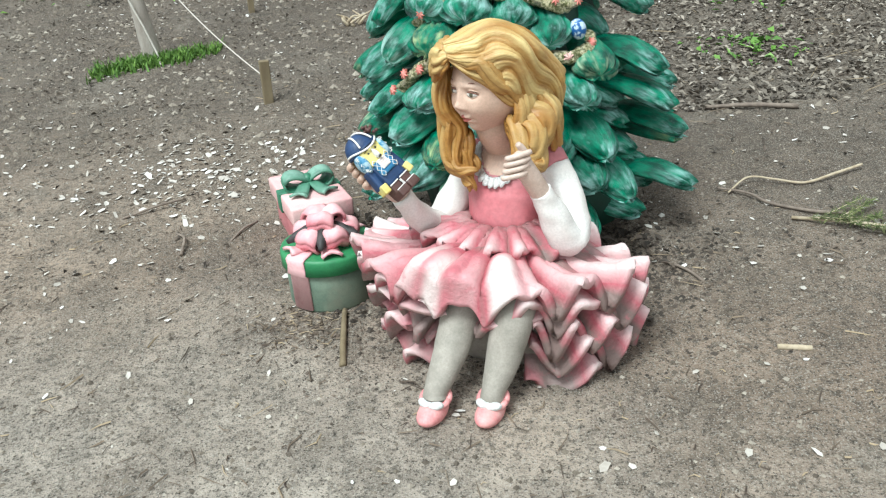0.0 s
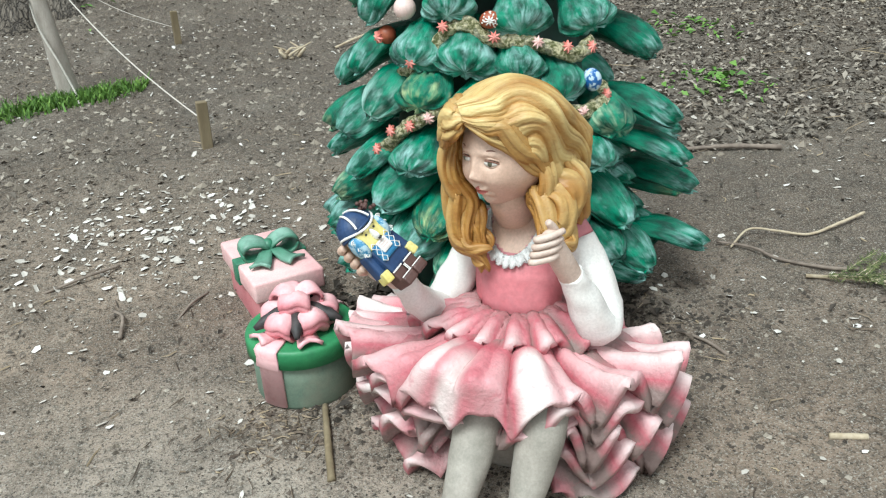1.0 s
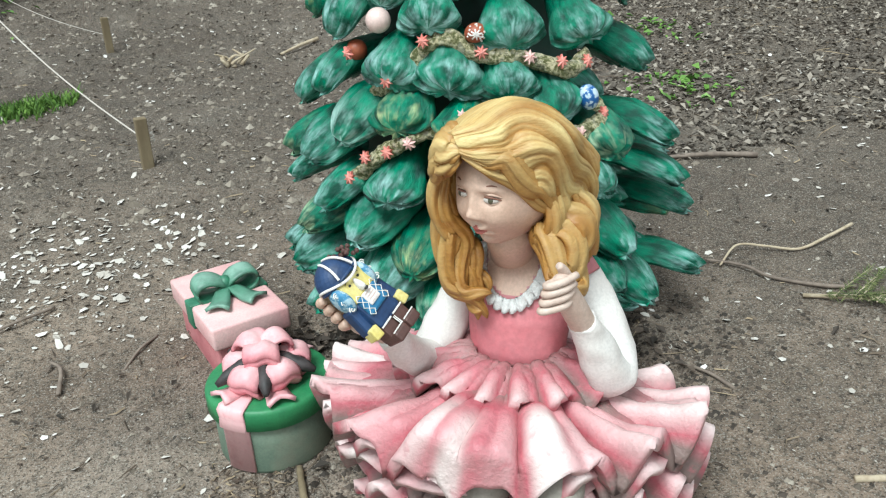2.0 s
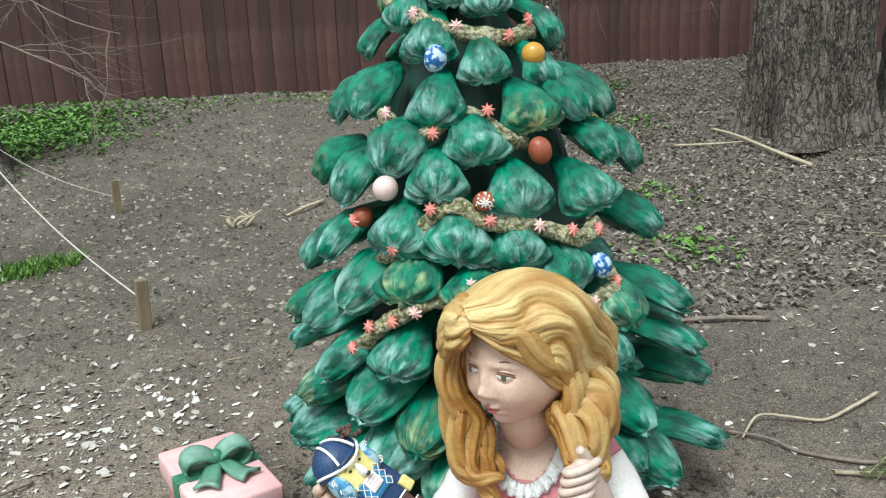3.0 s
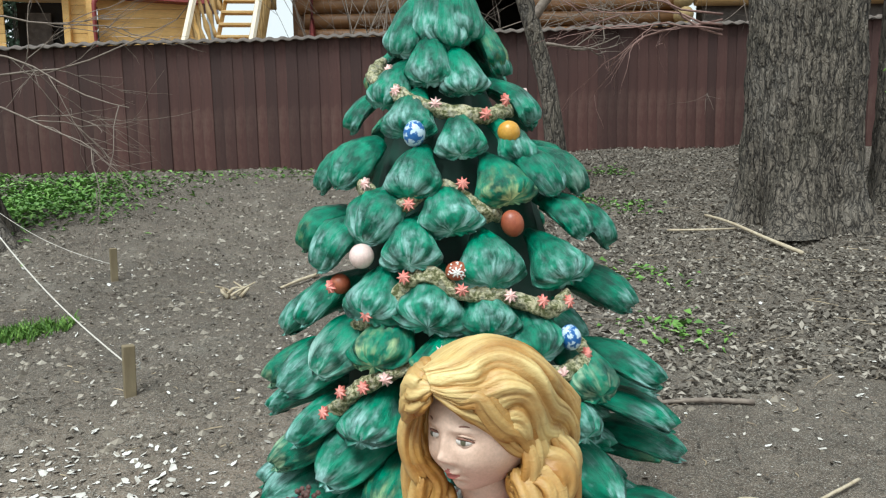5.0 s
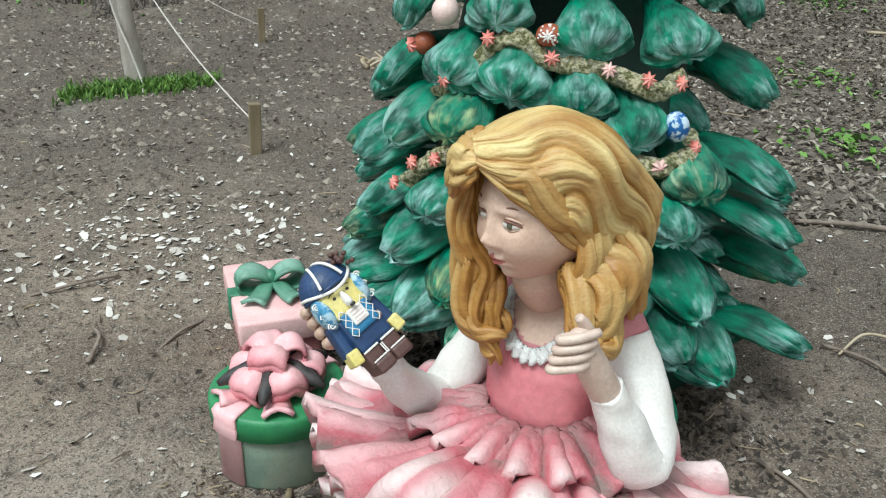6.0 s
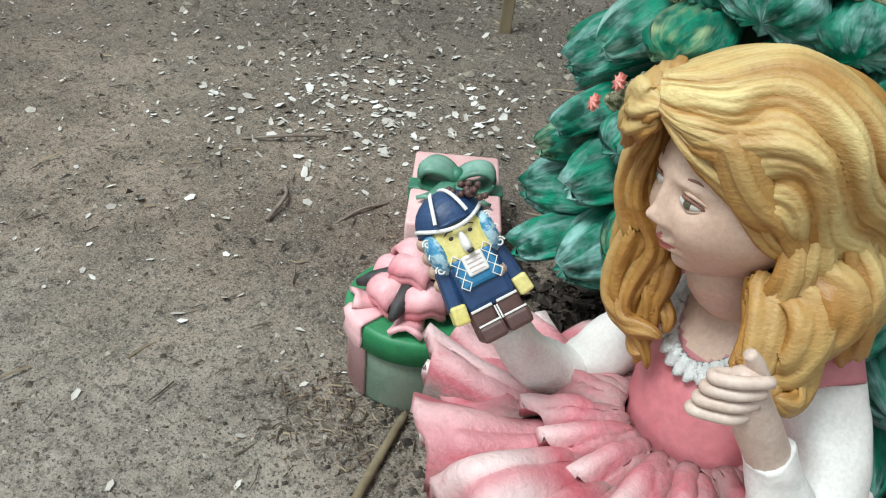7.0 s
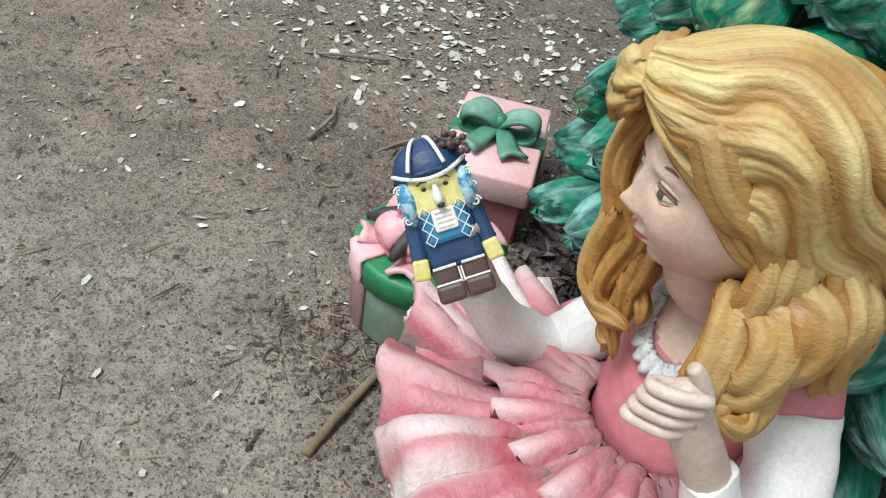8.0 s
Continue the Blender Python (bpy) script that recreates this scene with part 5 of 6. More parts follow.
def tail(m, length, width, mat, parent):
    bm, rows_ = bmesh.new(), []
    for i in range(9):
        t = i / 8
        z = 0.016 + 0.006 * math.sin(t * 7)
        notch = 0.35 * width if i == 8 else 0
        rows_.append([m @ Vector((width * (0.45 + 0.55 * t) * x, length * t - notch * (1 - abs(x)), z - 0.010 * x * x * t)) for x in (-1, -0.5, 0, 0.5, 1)])
    sheet(bm, rows_, 0.012, 0, paint=lambda a, b: 0.5 * a)
    return part("ribbon_end", bm, mat, parent)


def make_square_gift():
    z0 = 0.10
    g = thing("square_gift_box", "painted pink square gift box with green ribbon bow", "gift box", (-0.556, 3.355, z0), 25)
    B = lambda size, at, bev: (lambda bm: (block(bm, Matrix.Translation(at), size, bev, 0, 2), bm)[1])(bmesh.new())
    part("body", B((0.225, 0.405, 0.17), (0, 0, 0.075), 0.008), M_BOX, g, "dark pink lower box")
    lid = part("lid", B((0.258, 0.445, 0.078), (0, 0, 0.188), 0.009), M_LID, g, "pale pink lid")
    bm = bmesh.new()
    block(bm, Matrix.Translation((0, 0.0, 0.188)), (0.270, 0.062, 0.088), 0.005, 0, 2)
    part("ribbon", bm, M_RIBBON, g, "green band round the lid")
    bm = bmesh.new()
    c = Matrix.Translation((0, 0.0, 0.232))
    ball(bm, c @ Matrix.Translation((0, 0, 0.030)) @ Matrix.Diagonal((0.024, 0.028, 0.028, 1)), 0, 16, 12)
    bow = part("bow", bm, M_RIBBON, g, "green painted bow with two loops")
    for a in (80, -80):
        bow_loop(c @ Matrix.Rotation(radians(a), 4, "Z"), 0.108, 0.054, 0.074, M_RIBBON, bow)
    for a in (150, 205):
        tail(c @ Matrix.Rotation(radians(a), 4, "Z"), 0.150, 0.038, M_RIBBON, bow)


def make_round_gift():
    cx, cy = -0.402, 2.872
    z0 = ground_z(cx, cy) - 0.015
    g = thing("round_gift_box", "round faded green gift box with pink bow", "gift box", (cx, cy, z0), 0)
    R, H = 0.164, 0.225
    bm = bmesh.new()
    tube(bm, [(0, 0, z) for z in (0, 0.02, 0.10, 0.17)], (R - 0.006, R, R, R), 48)
    part("body", bm, M_RBODY, g, "weathered grey green drum")
    bm = bmesh.new()
    tube(bm, [(0, 0, z) for z in (0.160, 0.163, 0.212, 0.222, 0.225)], (R + 0.006, R + 0.014, R + 0.014, R + 0.010, R + 0.002), 48)
    part("lid", bm, M_RLID, g, "green lid")
    bm = bmesh.new()
    for a in (-122, 58):
        w = 0.042
        d = Matrix.Rotation(radians(a), 4, "Z")
        prof = [(0.02, 0.229), (R + 0.008, 0.229), (R + 0.018, 0.222), (R + 0.018, 0.165), (R + 0.006, 0.155), (R + 0.005, 0.02)]
        sheet(bm, [[d @ Vector((math.cos(t) * r, math.sin(t) * r, z)) for t in np.linspace(-w / r if r > 0.1 else -0.28, w / r if r > 0.1 else 0.28, 7)] for r, z in prof], 0.008, 0, paint=lambda a_, b_: 0.6)
    part("ribbon", bm, M_PBOW, g, "faded pink band")
    bm = bmesh.new()
    c = Matrix.Translation((0.0, -0.01, H)) @ Matrix.Scale(1.34, 4)
    ball(bm, c @ Matrix.Translation((0.0, -0.01, 0.066)) @ Matrix.Diagonal((0.030, 0.030, 0.026, 1)), 0, 18, 12)
    bow = part("bow", bm, M_PBOW, g, "pink rosette bow with many loops")
    for a, l, tilt in ((20, 0.095, 4), (85, 0.090, 8), (150, 0.095, 3), (215, 0.090, 6), (285, 0.096, 5), (335, 0.090, 9)):
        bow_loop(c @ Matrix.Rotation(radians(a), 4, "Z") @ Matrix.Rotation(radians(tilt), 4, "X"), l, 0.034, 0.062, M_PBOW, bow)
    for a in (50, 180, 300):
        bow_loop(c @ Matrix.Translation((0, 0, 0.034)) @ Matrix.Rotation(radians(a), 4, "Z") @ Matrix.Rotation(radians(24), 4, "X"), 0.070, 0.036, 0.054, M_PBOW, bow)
    for a in (197, 128):
        tail(c @ Matrix.Rotation(radians(a), 4, "Z"), 0.120, 0.028, M_PBOW, bow)
    bm = bmesh.new()
    # Black strips fill the folds between neighbouring loops.
    for a in (48, 118, 183, 250, 312, 0):
        d = c @ Matrix.Rotation(radians(a), 4, "Z")
        tube(bm, [d @ Vector((0, r, 0.066 - 0.34 * r)) for r in (0.02, 0.05, 0.085, 0.11)], (0.014, 0.022, 0.019, 0.008), 8)
    part("seam", bm, M_SEAM, g, "black strips in the folds between the loops")


make_square_gift()
make_round_gift()


# ---- fence ----
def fence_y(x):
    return 12.25 - 0.05 * x


def make_fence():
    f = thing("fence", "tall oxblood-red board fence with wavy slate capping", "fence", (0, 0, 0), kind="structure")
    shapes = []
    for k in range(4):
        bm = bmesh.new()
        block(bm, Matrix(), (0.150, 0.024, 1.0), 0.004)
        shapes.append(bm)
    meshes = []
    for bm in shapes:
        me = bpy.data.meshes.new("board")
        bm.to_mesh(me)
        bm.free()
        me.materials.append(M_FENCE)
        meshes.append(me)
    x, lap = -12.0, False
    while x < 17:
        y, zt = fence_y(x), 2.78 + 0.026 * (x + 4)
        zb = ground_z(x, y) - 0.05 + rng.uniform(0, 0.04)
        ob = new("board", meshes[rng.randrange(4)])
        ob.parent = f
        lap = not lap
        ob.matrix_basis = Matrix.Translation((x, y + (0.007 if lap else -0.006) + rng.uniform(-0.003, 0.003), (zt + zb) / 2)) @ Matrix.Rotation(-0.05, 4, "Z") @ Matrix.Rotation(rng.uniform(-0.006, 0.006), 4, "Y") @ Matrix.Diagonal((1, 1, zt - zb, 1))
        x += 0.145
    for dz in (-0.35, -1.3):
        bm = bmesh.new()
        tube(bm, [(-12, fence_y(-12) + 0.045, 2.57 + dz), (17, fence_y(17) + 0.045, 3.33 + dz)], 0.04, 4)
        part("rail", bm, M_FENCE, f, smooth=False)
    bm = bmesh.new()
    xs = np.linspace(-12, 17, 700)
    rows_ = []
    for dy, dz in ((-0.11, -0.02), (-0.05, 0.015), (0.0, 0.03), (0.09, 0.0)):
        rows_.append([(x, fence_y(x) + dy, 2.795 + 0.026 * (x + 4) + dz + 0.014 * math.sin(x * 36) + 0.012 * math.sin(x * 1.7)) for x in xs])
    sheet(bm, rows_, 0.012)
    part("cap", bm, M_CAP, f, "wavy grey-brown slate strip")


make_fence()


# ---- log house behind the fence ----
def log_mesh(r=0.135):
    bm = bmesh.new()
    tube(bm, [(-0.5, 0, 0), (0.0, 0, 0), (0.5, 0, 0)], r, 12)
    me = bpy.data.meshes.new("log")
    bm.to_mesh(me)
    bm.free()
    me.polygons.foreach_set("use_smooth", [len(p.vertices) == 4 for p in me.polygons])
    return me


def make_house():
    h = thing("log_house", "round-log house with red metal roof behind the fence", "house", (2.8, 15.2, 1.1), -5)
    me_a, me_b = log_mesh(), log_mesh()
    me_a.materials.append(M_LOGSHADE)
    me_b.materials.append(M_LOGPALE)
    def log(me, x0, x1, y, z):
        ob = new("log", me)
        ob.parent = h
        ob.matrix_basis = Matrix.Translation(((x0 + x1) / 2, y, z)) @ Matrix.Rotation(rng.uniform(-0.004, 0.004), 4, "Y") @ Matrix.Diagonal((x1 - x0, 1, 1, 1))
    for i in range(16):
        z = 0.13 + i * 0.258
        if 2.15 < z < 3.2:
            log(me_a, -3.35 + 0.12 * (i % 2), -0.95, 0, z)
            log(me_a, 0.78, 3.5, 0, z)
        else:
            log(me_a, -3.35 + 0.12 * (i % 2), 3.5, 0, z)
    for i in range(20):
        log(me_b, 3.62, 9.8, -0.25, 2.75 + i * 0.25)
    bm = bmesh.new()
    for x, w in ((-2.2, 2.5), (2.1, 2.6)):
        block(bm, Matrix.Translation((x, 0.16, 2.1)), (w, 0.12, 4.2))
    block(bm, Matrix.Translation((-0.08, 0.16, 1.06)), (1.78, 0.12, 2.12))
    block(bm, Matrix.Translation((-0.08, 0.16, 3.72)), (1.78, 0.12, 1.0))
    part("wall", bm, M_LOGSHADE, h, "dark inner wall", smooth=False)
    bm = bmesh.new()
    block(bm, Matrix.Translation((6.8, 0.05, 4.0)), (6.0, 0.3, 8.0))
    part("wall", bm, M_CAP, h, "grey plinth and wing wall", smooth=False)
    bm = bmesh.new()
    block(bm, Matrix.Translation((0.0, 3.0, 2.2)), (6.5, 0.1, 4.4))
    block(bm, Matrix.Translation((-3.2, 1.6, 2.2)), (0.1, 2.8, 4.4))
    block(bm, Matrix.Translation((3.2, 1.6, 2.2)), (0.1, 2.8, 4.4))
    block(bm, Matrix.Translation((0, 1.6, 4.35)), (6.5, 2.8, 0.1))
    part("inner_room", bm, M_DARK, h, "room behind the opening with shade painted into its near-black walls", smooth=False)
    for i in range(17):
        bm = bmesh.new()
        tube(bm, [(3.40, -0.42, 0.13 + i * 0.258), (3.40, 0.3, 0.13 + i * 0.258)], 0.135, 14)
        part("log_end", bm, M_LOGEND, h)
    bm = bmesh.new()
    block(bm, Matrix.Translation((3.62, -0.45, 4.0)), (0.13, 0.08, 2.2), 0.01)
    part("corner_trim", bm, M_WHITE, h, "white vertical trim board", smooth=False)
    bm = bmesh.new()
    block(bm, Matrix.Translation((8.2, -0.42, 3.30)), (1.4, 0.08, 0.62), 0.02)
    part("window_board", bm, M_WHITE, h, "white board panel on the wing", smooth=False)
    # red metal-tile roof: waves along the eave, steps up the slope
    bm = bmesh.new()
    rows_ = []
    for j in range(13):
        for step in (0.0, 1.0):
            t = j + step * 0.97
            y, z = -0.75 + 0.36 * t, 3.93 + 0.19 * t - step * 0.03
            rows_.append([(x, y, z + 0.032 * (x + 4) + 0.022 * math.sin(x * 2 * math.pi / 0.185)) for x in np.linspace(-4.1, 3.45, 380)])
    sheet(bm, rows_, 0.012)
    part("roof", bm, M_REDROOF, h, "faded red metal tile roof")
    bm = bmesh.new()
    tube(bm, [(-4.1, -0.78, 3.86), (3.45, -0.78, 4.10)], 0.06, 10)
    part("gutter", bm, M_PIPE, h, "dark red gutter")
    for i in range(12):
        bm = bmesh.new()
        block(bm, Matrix.Translation((-3.9 + i * 0.66, -0.3, 3.83 + 0.021 * i)), (0.08, 0.8, 0.12))
        part("rafter", bm, M_LOGSHADE, h, smooth=False)
    bm = bmesh.new()
    tube(bm, spline([(-3.05, -0.72, 3.85), (-3.10, -0.35, 3.6), (-3.08, -0.28, 3.4), (-3.08, -0.28, 0.0)], 16), 0.055, 10)
    part("downpipe", bm, M_PIPE, h, "dark red downpipe")
    for x, z in ((-1.4, 3.5), (1.45, 3.58), (-2.7, 3.5)):
        bm = bmesh.new()
        block(bm, Matrix.Translation((x, -0.2, z)), (0.17, 0.14, 0.30), 0.05, 0, 3)
        ball(bm, Matrix.Translation((x, -0.275, z + 0.03)) @ Matrix.Diagonal((0.035, 0.01, 0.035, 1)), 1, 12, 8)
        part("nest_box", bm, [M_LOGEND, M_DARK], h, "small wooden nest box")


make_house()


def make_stairs():
    s = thing("outdoor_staircase", "steep pine staircase with turned balusters beside the house", "staircase", (0, 0, 0))
    lo, hi = Vector((-1.62, 12.9, 1.5)), Vector((-0.93, 15.75, 6.1))
    half = 0.34
    n = 24
    for i in range(n):
        p = lo.lerp(hi, i / (n - 1))
        bm = bmesh.new()
        block(bm, Matrix.Translation(p), (half * 2, 0.25, 0.04), 0.006)
        part("tread", bm, M_STAIR, s, smooth=False)
    for k in (-1, 1):
        bm = bmesh.new()
        tube(bm, [lo + Vector((half * k, -0.1, -0.1)), hi + Vector((half * k, 0, -0.1))], 0.10, 4, flat=0.35, up=(1, 0, 0))
        part("stringer", bm, M_STAIR, s, smooth=False)
        bm = bmesh.new()
        off = Vector(((half + 0.05) * k - (0.18 if k < 0 else 0), 0, 0.92))
        tube(bm, [lo + off, hi + off], 0.055, 6)
        part("handrail", bm, M_PALEWOOD, s, "pale wooden handrail", smooth=False)
        for i in range(21):
            p = lo.lerp(hi, (i + 0.3) / 21) + Vector(((half + 0.02) * k, 0, 0))
            q = lo.lerp(hi, (i + 0.3) / 21) + off
            bm = bmesh.new()
            tube(bm, [p.lerp(q, t) for t in np.linspace(0, 1, 11)], (0.03, 0.03, 0.02, 0.035, 0.045, 0.03, 0.02, 0.035, 0.02, 0.03, 0.03), 8)
            part("baluster", bm, M_STAIR, s)
        for t in (0.02, 0.52):
            p = lo.lerp(hi, t) + Vector(((half + 0.03) * k - (0.1 if k < 0 else 0), 0, 0))
            bm = bmesh.new()
            tube(bm, [p + Vector((0, 0, z)) for z in (-0.3, 0.2, 0.8, 1.05)], (0.06, 0.06, 0.05, 0.06), 8)
            ball(bm, Matrix.Translation(p + Vector((0, 0, 1.13))) @ Matrix.Scale(0.075, 4), 0, 12, 8)
            part("newel_post", bm, M_STAIR, s)


make_stairs()


def make_shed():
    s = thing("pine_shed", "low orange pine board shed with dark doorway", "shed", (0, 0, 1.2))
    me = bpy.data.meshes.new("plank")
    bm = bmesh.new()
    block(bm, Matrix(), (1, 0.03, 0.15), 0.004)
    bm.to_mesh(me)
    bm.free()
    me.materials.append(M_PINE)
    for i in range(20):
        z = 0.08 + i * 0.155
        for x0, x1, top in ((-4.0, -2.3, 2.75), (-4.36, -4.0, 2.85), (-9.0, -5.4, 3.0)):
            if z < top:
                ob = new("plank", me)
                ob.parent = s
                ob.matrix_basis = Matrix.Translation(((x0 + x1) / 2, 16.0 if x0 > -4.1 else 15.6, z)) @ Matrix.Diagonal((x1 - x0, 1, 1, 1))
    for x in (-4.0, -4.38, -2.3):
        bm = bmesh.new()
        block(bm, Matrix.Translation((x, 15.55 if x < -3 else 15.9, 1.4)), (0.11, 0.11, 2.8), 0.01)
        part("post", bm, M_PINE, s, smooth=False)
    bm = bmesh.new()
    block(bm, Matrix.Translation((-4.9, 16.4, 1.4)), (1.1, 0.1, 2.8))
    part("doorway", bm, M_DARK, s, "dark panel painted as the shade of an open doorway", smooth=False)
    bm = bmesh.new()
    block(bm, Matrix.Translation((-5.05, 16.2, 1.3)), (0.42, 0.05, 2.6), 0.01)
    part("door", bm, M_CAP, s, "grey weathered door leaf", smooth=False)
    bm = bmesh.new()
    block(bm, Matrix.Translation((-6.6, 16.2, 3.06)) @ Matrix.Rotation(0.065, 4, "Y"), (4.9, 1.9, 0.12), 0.01)
    part("roof", bm, M_PINE, s, "flat yellow board roof edge", smooth=False)
    bm = bmesh.new()
    block(bm, Matrix.Translation((-3.1, 16.3, 2.80)) @ Matrix.Rotation(0.07, 4, "Y"), (2.1, 1.2, 0.10), 0.01)
    part("roof", bm, M_PIPE, s, "red-edged lean-to roof", smooth=False)
    bm = bmesh.new()
    tube(bm, spline([(-3.85, 15.5, 2.7), (-3.92, 15.48, 2.5), (-3.9, 15.48, 0)], 8), 0.04, 8)
    part("downpipe", bm, M_PIPE, s)
    t = bmesh.new()
    ball(t, pose(-5.7, 15.2, 2.0) @ Matrix.Diagonal((0.42, 0.3, 0.55, 1)), 0, 20, 14, lambda d: d * (1 + 0.18 * noise.noise(d * 3)))
    tube(t, [(-5.7, 15.2, 1.0), (-5.7, 15.2, 1.7)], 0.25, 10)
    tagged(finish("tarpaulin_bundle", t, M_BLUECLOTH), "bundle under a crumpled blue tarpaulin beside the shed", "tarpaulin")


make_shed()


# ---- trees ----
def bark_trunk(bm, base, top, r0, r1, flare, lean_pts=None, seg=96, rows=90, ridge=0.035, seed=0.0):
    lay = paint_layer(bm)
    rings = []
    for i in range(rows + 1):
        t = i / rows
        c = Vector(base).lerp(Vector(top), t)
        h = c.z - base[2]
        r = r0 + (r1 - r0) * t
        ring = []
        for k in range(seg):
            a = 2 * math.pi * k / seg
            d = Vector((math.cos(a), math.sin(a), 0))
            fl = flare * math.exp(-h / 0.28) * (0.55 + 0.45 * math.sin(5 * a + seed) + 0.3 * math.sin(3 * a + 1 + seed))
            big = 0.10 * noise.noise((d.x * 1.3 + seed, d.y * 1.3, h * 0.35)) - 0.10 * max(0, math.cos(a + 1.75 + seed)) ** 14 * math.exp(-h / 1.6)
            n1 = noise.noise((d.x * 5.5 * (r0 / 0.5) + seed, d.y * 5.5 * (r0 / 0.5), h * 1.1))
            n2 = noise.noise((d.x * 22 * (r0 / 0.5) + seed, d.y * 22 * (r0 / 0.5), h * 3.2))
            rr = r * (1 + big) + fl + ridge * (abs(n1) * 1.5 - 0.4) + ridge * 0.9 * (abs(n2) * 1.6 - 0.3)
            ring.append(bm.verts.new(c + d * rr))
        rings.append(ring)
    for a, b in zip(rings, rings[1:]):
        for k in range(seg):
            bm.faces.new((a[k], a[(k + 1) % seg], b[(k + 1) % seg], b[k]))
    bm.faces.new(rings[-1])


def twigs(bm, p, d, length, r, depth, rnd, spread=0.7, droop=0.0, kids=4):
    """A limb with finer ones growing from it."""
    pts = [Vector(p)]
    d = Vector(d).normalized()
    n = 7 if depth else 5
    for i in range(n):
        d = (d + Vector((rnd.gauss(0, 0.16), rnd.gauss(0, 0.16), rnd.gauss(0, 0.16) - droop))).normalized()
        pts.append(pts[-1] + d * length / n)
    tube(bm, pts, (r, r * 0.35), 6 if r > 0.012 else 4)
    if depth:
        for k in range(kids):
            t = rnd.uniform(0.25, 1.0)
            i = min(int(t * n), n - 1)
            q = pts[i].lerp(pts[i + 1], t * n - i)
            side = Vector((rnd.gauss(0, 1), rnd.gauss(0, 1), rnd.gauss(0, 1)))
            twigs(bm, q, (pts[i + 1] - pts[i]).normalized() + side * spread, length * rnd.uniform(0.4, 0.65), r * 0.45, depth - 1, rnd, spread, droop, kids)


def make_trees():
    t = thing("old_linden_tree", "massive old tree with deeply furrowed grey bark", "tree", (4.22, 7.75, ground_z(4.22, 7.75)))
    bm = bmesh.new()
    bark_trunk(bm, (0, 0, -0.1), (0.0, 0.0, 7.0), 0.505, 0.44, 0.34, seg=300, rows=220, ridge=0.030, seed=0.6)
    part("trunk", bm, M_BARK, t, "thick furrowed grey-brown trunk")
    r = random.Random(11)
    bm = bmesh.new()
    for a, z in ((0.3, 2.7), (2.9, 6.5), (1.2, 6.6), (4.5, 6.4)):
        twigs(bm, (0.45 * math.cos(a), 0.45 * math.sin(a), z), (math.cos(a), math.sin(a), 0.3), 1.6, 0.03, 2, r)
    tagged(part("crown", bm, M_TWIG, t, "bare thin limbs"), kind="stuff")
    bm = bmesh.new()
    for k in range(5):
        twigs(bm, (-0.42, 0.8, 1.75 + 0.05 * k), (-1, 0.2, 0.18 - 0.05 * k), 1.5, 0.013, 2, r, 0.35, 0.0, 4)
    tagged(part("low_growth", bm, M_REDTWIG, t, "thin reddish shoots"), kind="stuff")
    bm = bmesh.new()
    for k in range(50):
        x, z = r.uniform(0.5, 1.1), r.uniform(1.0, 3.4)
        leafy = Vector((x, -0.5 + r.uniform(-0.3, 0.2), z))
        a = Vector((r.gauss(0, 1), r.gauss(0, 1), r.gauss(0, 1))).normalized() * 0.025
        b = a.orthogonal().normalized() * 0.014
        bm.faces.new([bm.verts.new(leafy + q) for q in (-a, b, a, -b)])
    for k in range(4):
        twigs(bm, (0.45, -0.4, 1.3 + 0.6 * k), (1, -0.1, 0.5), 0.8, 0.008, 1, r)
    tagged(part("foliage", bm, M_HERB, t, "fresh yellow-green spring leaves"), kind="stuff")

    t = thing("neighbouring_tree", "grey rough-barked tree beside the old linden", "tree", (5.75, 8.4, ground_z(5.75, 8.4)))
    bm = bmesh.new()
    bark_trunk(bm, (0, 0, -0.1), (0.15, 0.1, 7.0), 0.33, 0.22, 0.2, seg=72, rows=80, ridge=0.025, seed=2.0)
    part("trunk", bm, M_BARK, t)
    bm = bmesh.new()
    for k in range(3):
        twigs(bm, (0.1, 0, 3.5 + k), (-0.5 + k * 0.5, -0.3, 0.6), 1.6, 0.03, 2, r)
    tagged(part("crown", bm, M_TWIG, t, "bare thin limbs"), kind="stuff")

    t = thing("root_flared_tree", "grey tree with wide root flare near the grass", "tree", (-3.45, 8.75, ground_z(-3.45, 8.75)))
    bm = bmesh.new()
    bark_trunk(bm, (0, 0, -0.1), (-0.25, 0.1, 6.0), 0.36, 0.22, 0.40, seg=96, rows=90, ridge=0.02, seed=3.3)
    part("trunk", bm, M_BARK, t)
    bm = bmesh.new()
    for z, d, ln in ((1.5, (1, -0.25, 0.10), 2.0), (1.75, (1, -0.15, 0.25), 1.9), (1.3, (1, -0.3, 0.05), 1.7), (2.0, (1, 0.0, 0.2), 1.5), (2.4, (0.6, -0.2, 0.9), 2.0)):
        twigs(bm, (0.15, -0.1, z), d, ln, 0.011, 2, r, 0.45, -0.02, 5)
    tagged(part("crown", bm, M_TWIG, t, "budding bare twigs"), kind="stuff")

    t = thing("slender_bare_tree", "slender leaning bare tree before the fence", "tree", (2.45, 9.5, ground_z(2.45, 9.5)))
    bm = bmesh.new()
    g = ground_z(2.45, 9.5)
    line = [(0.0, 0, -0.1), (-0.12, 0, 1.0), (-0.26, 0, 2.43 - g), (-0.40, 0, 2.93 - g), (-0.52, 0, 3.4 - g), (-0.68, 0, 4.1 - g), (-0.9, 0.1, 5.6 - g)]
    limb(bm, line, (0.13, 0.10, 0.095, 0.09, 0.085, 0.08, 0.05), 0, 30, 14, 0.010)
    part("trunk", bm, M_BARK, t)
    bm = bmesh.new()
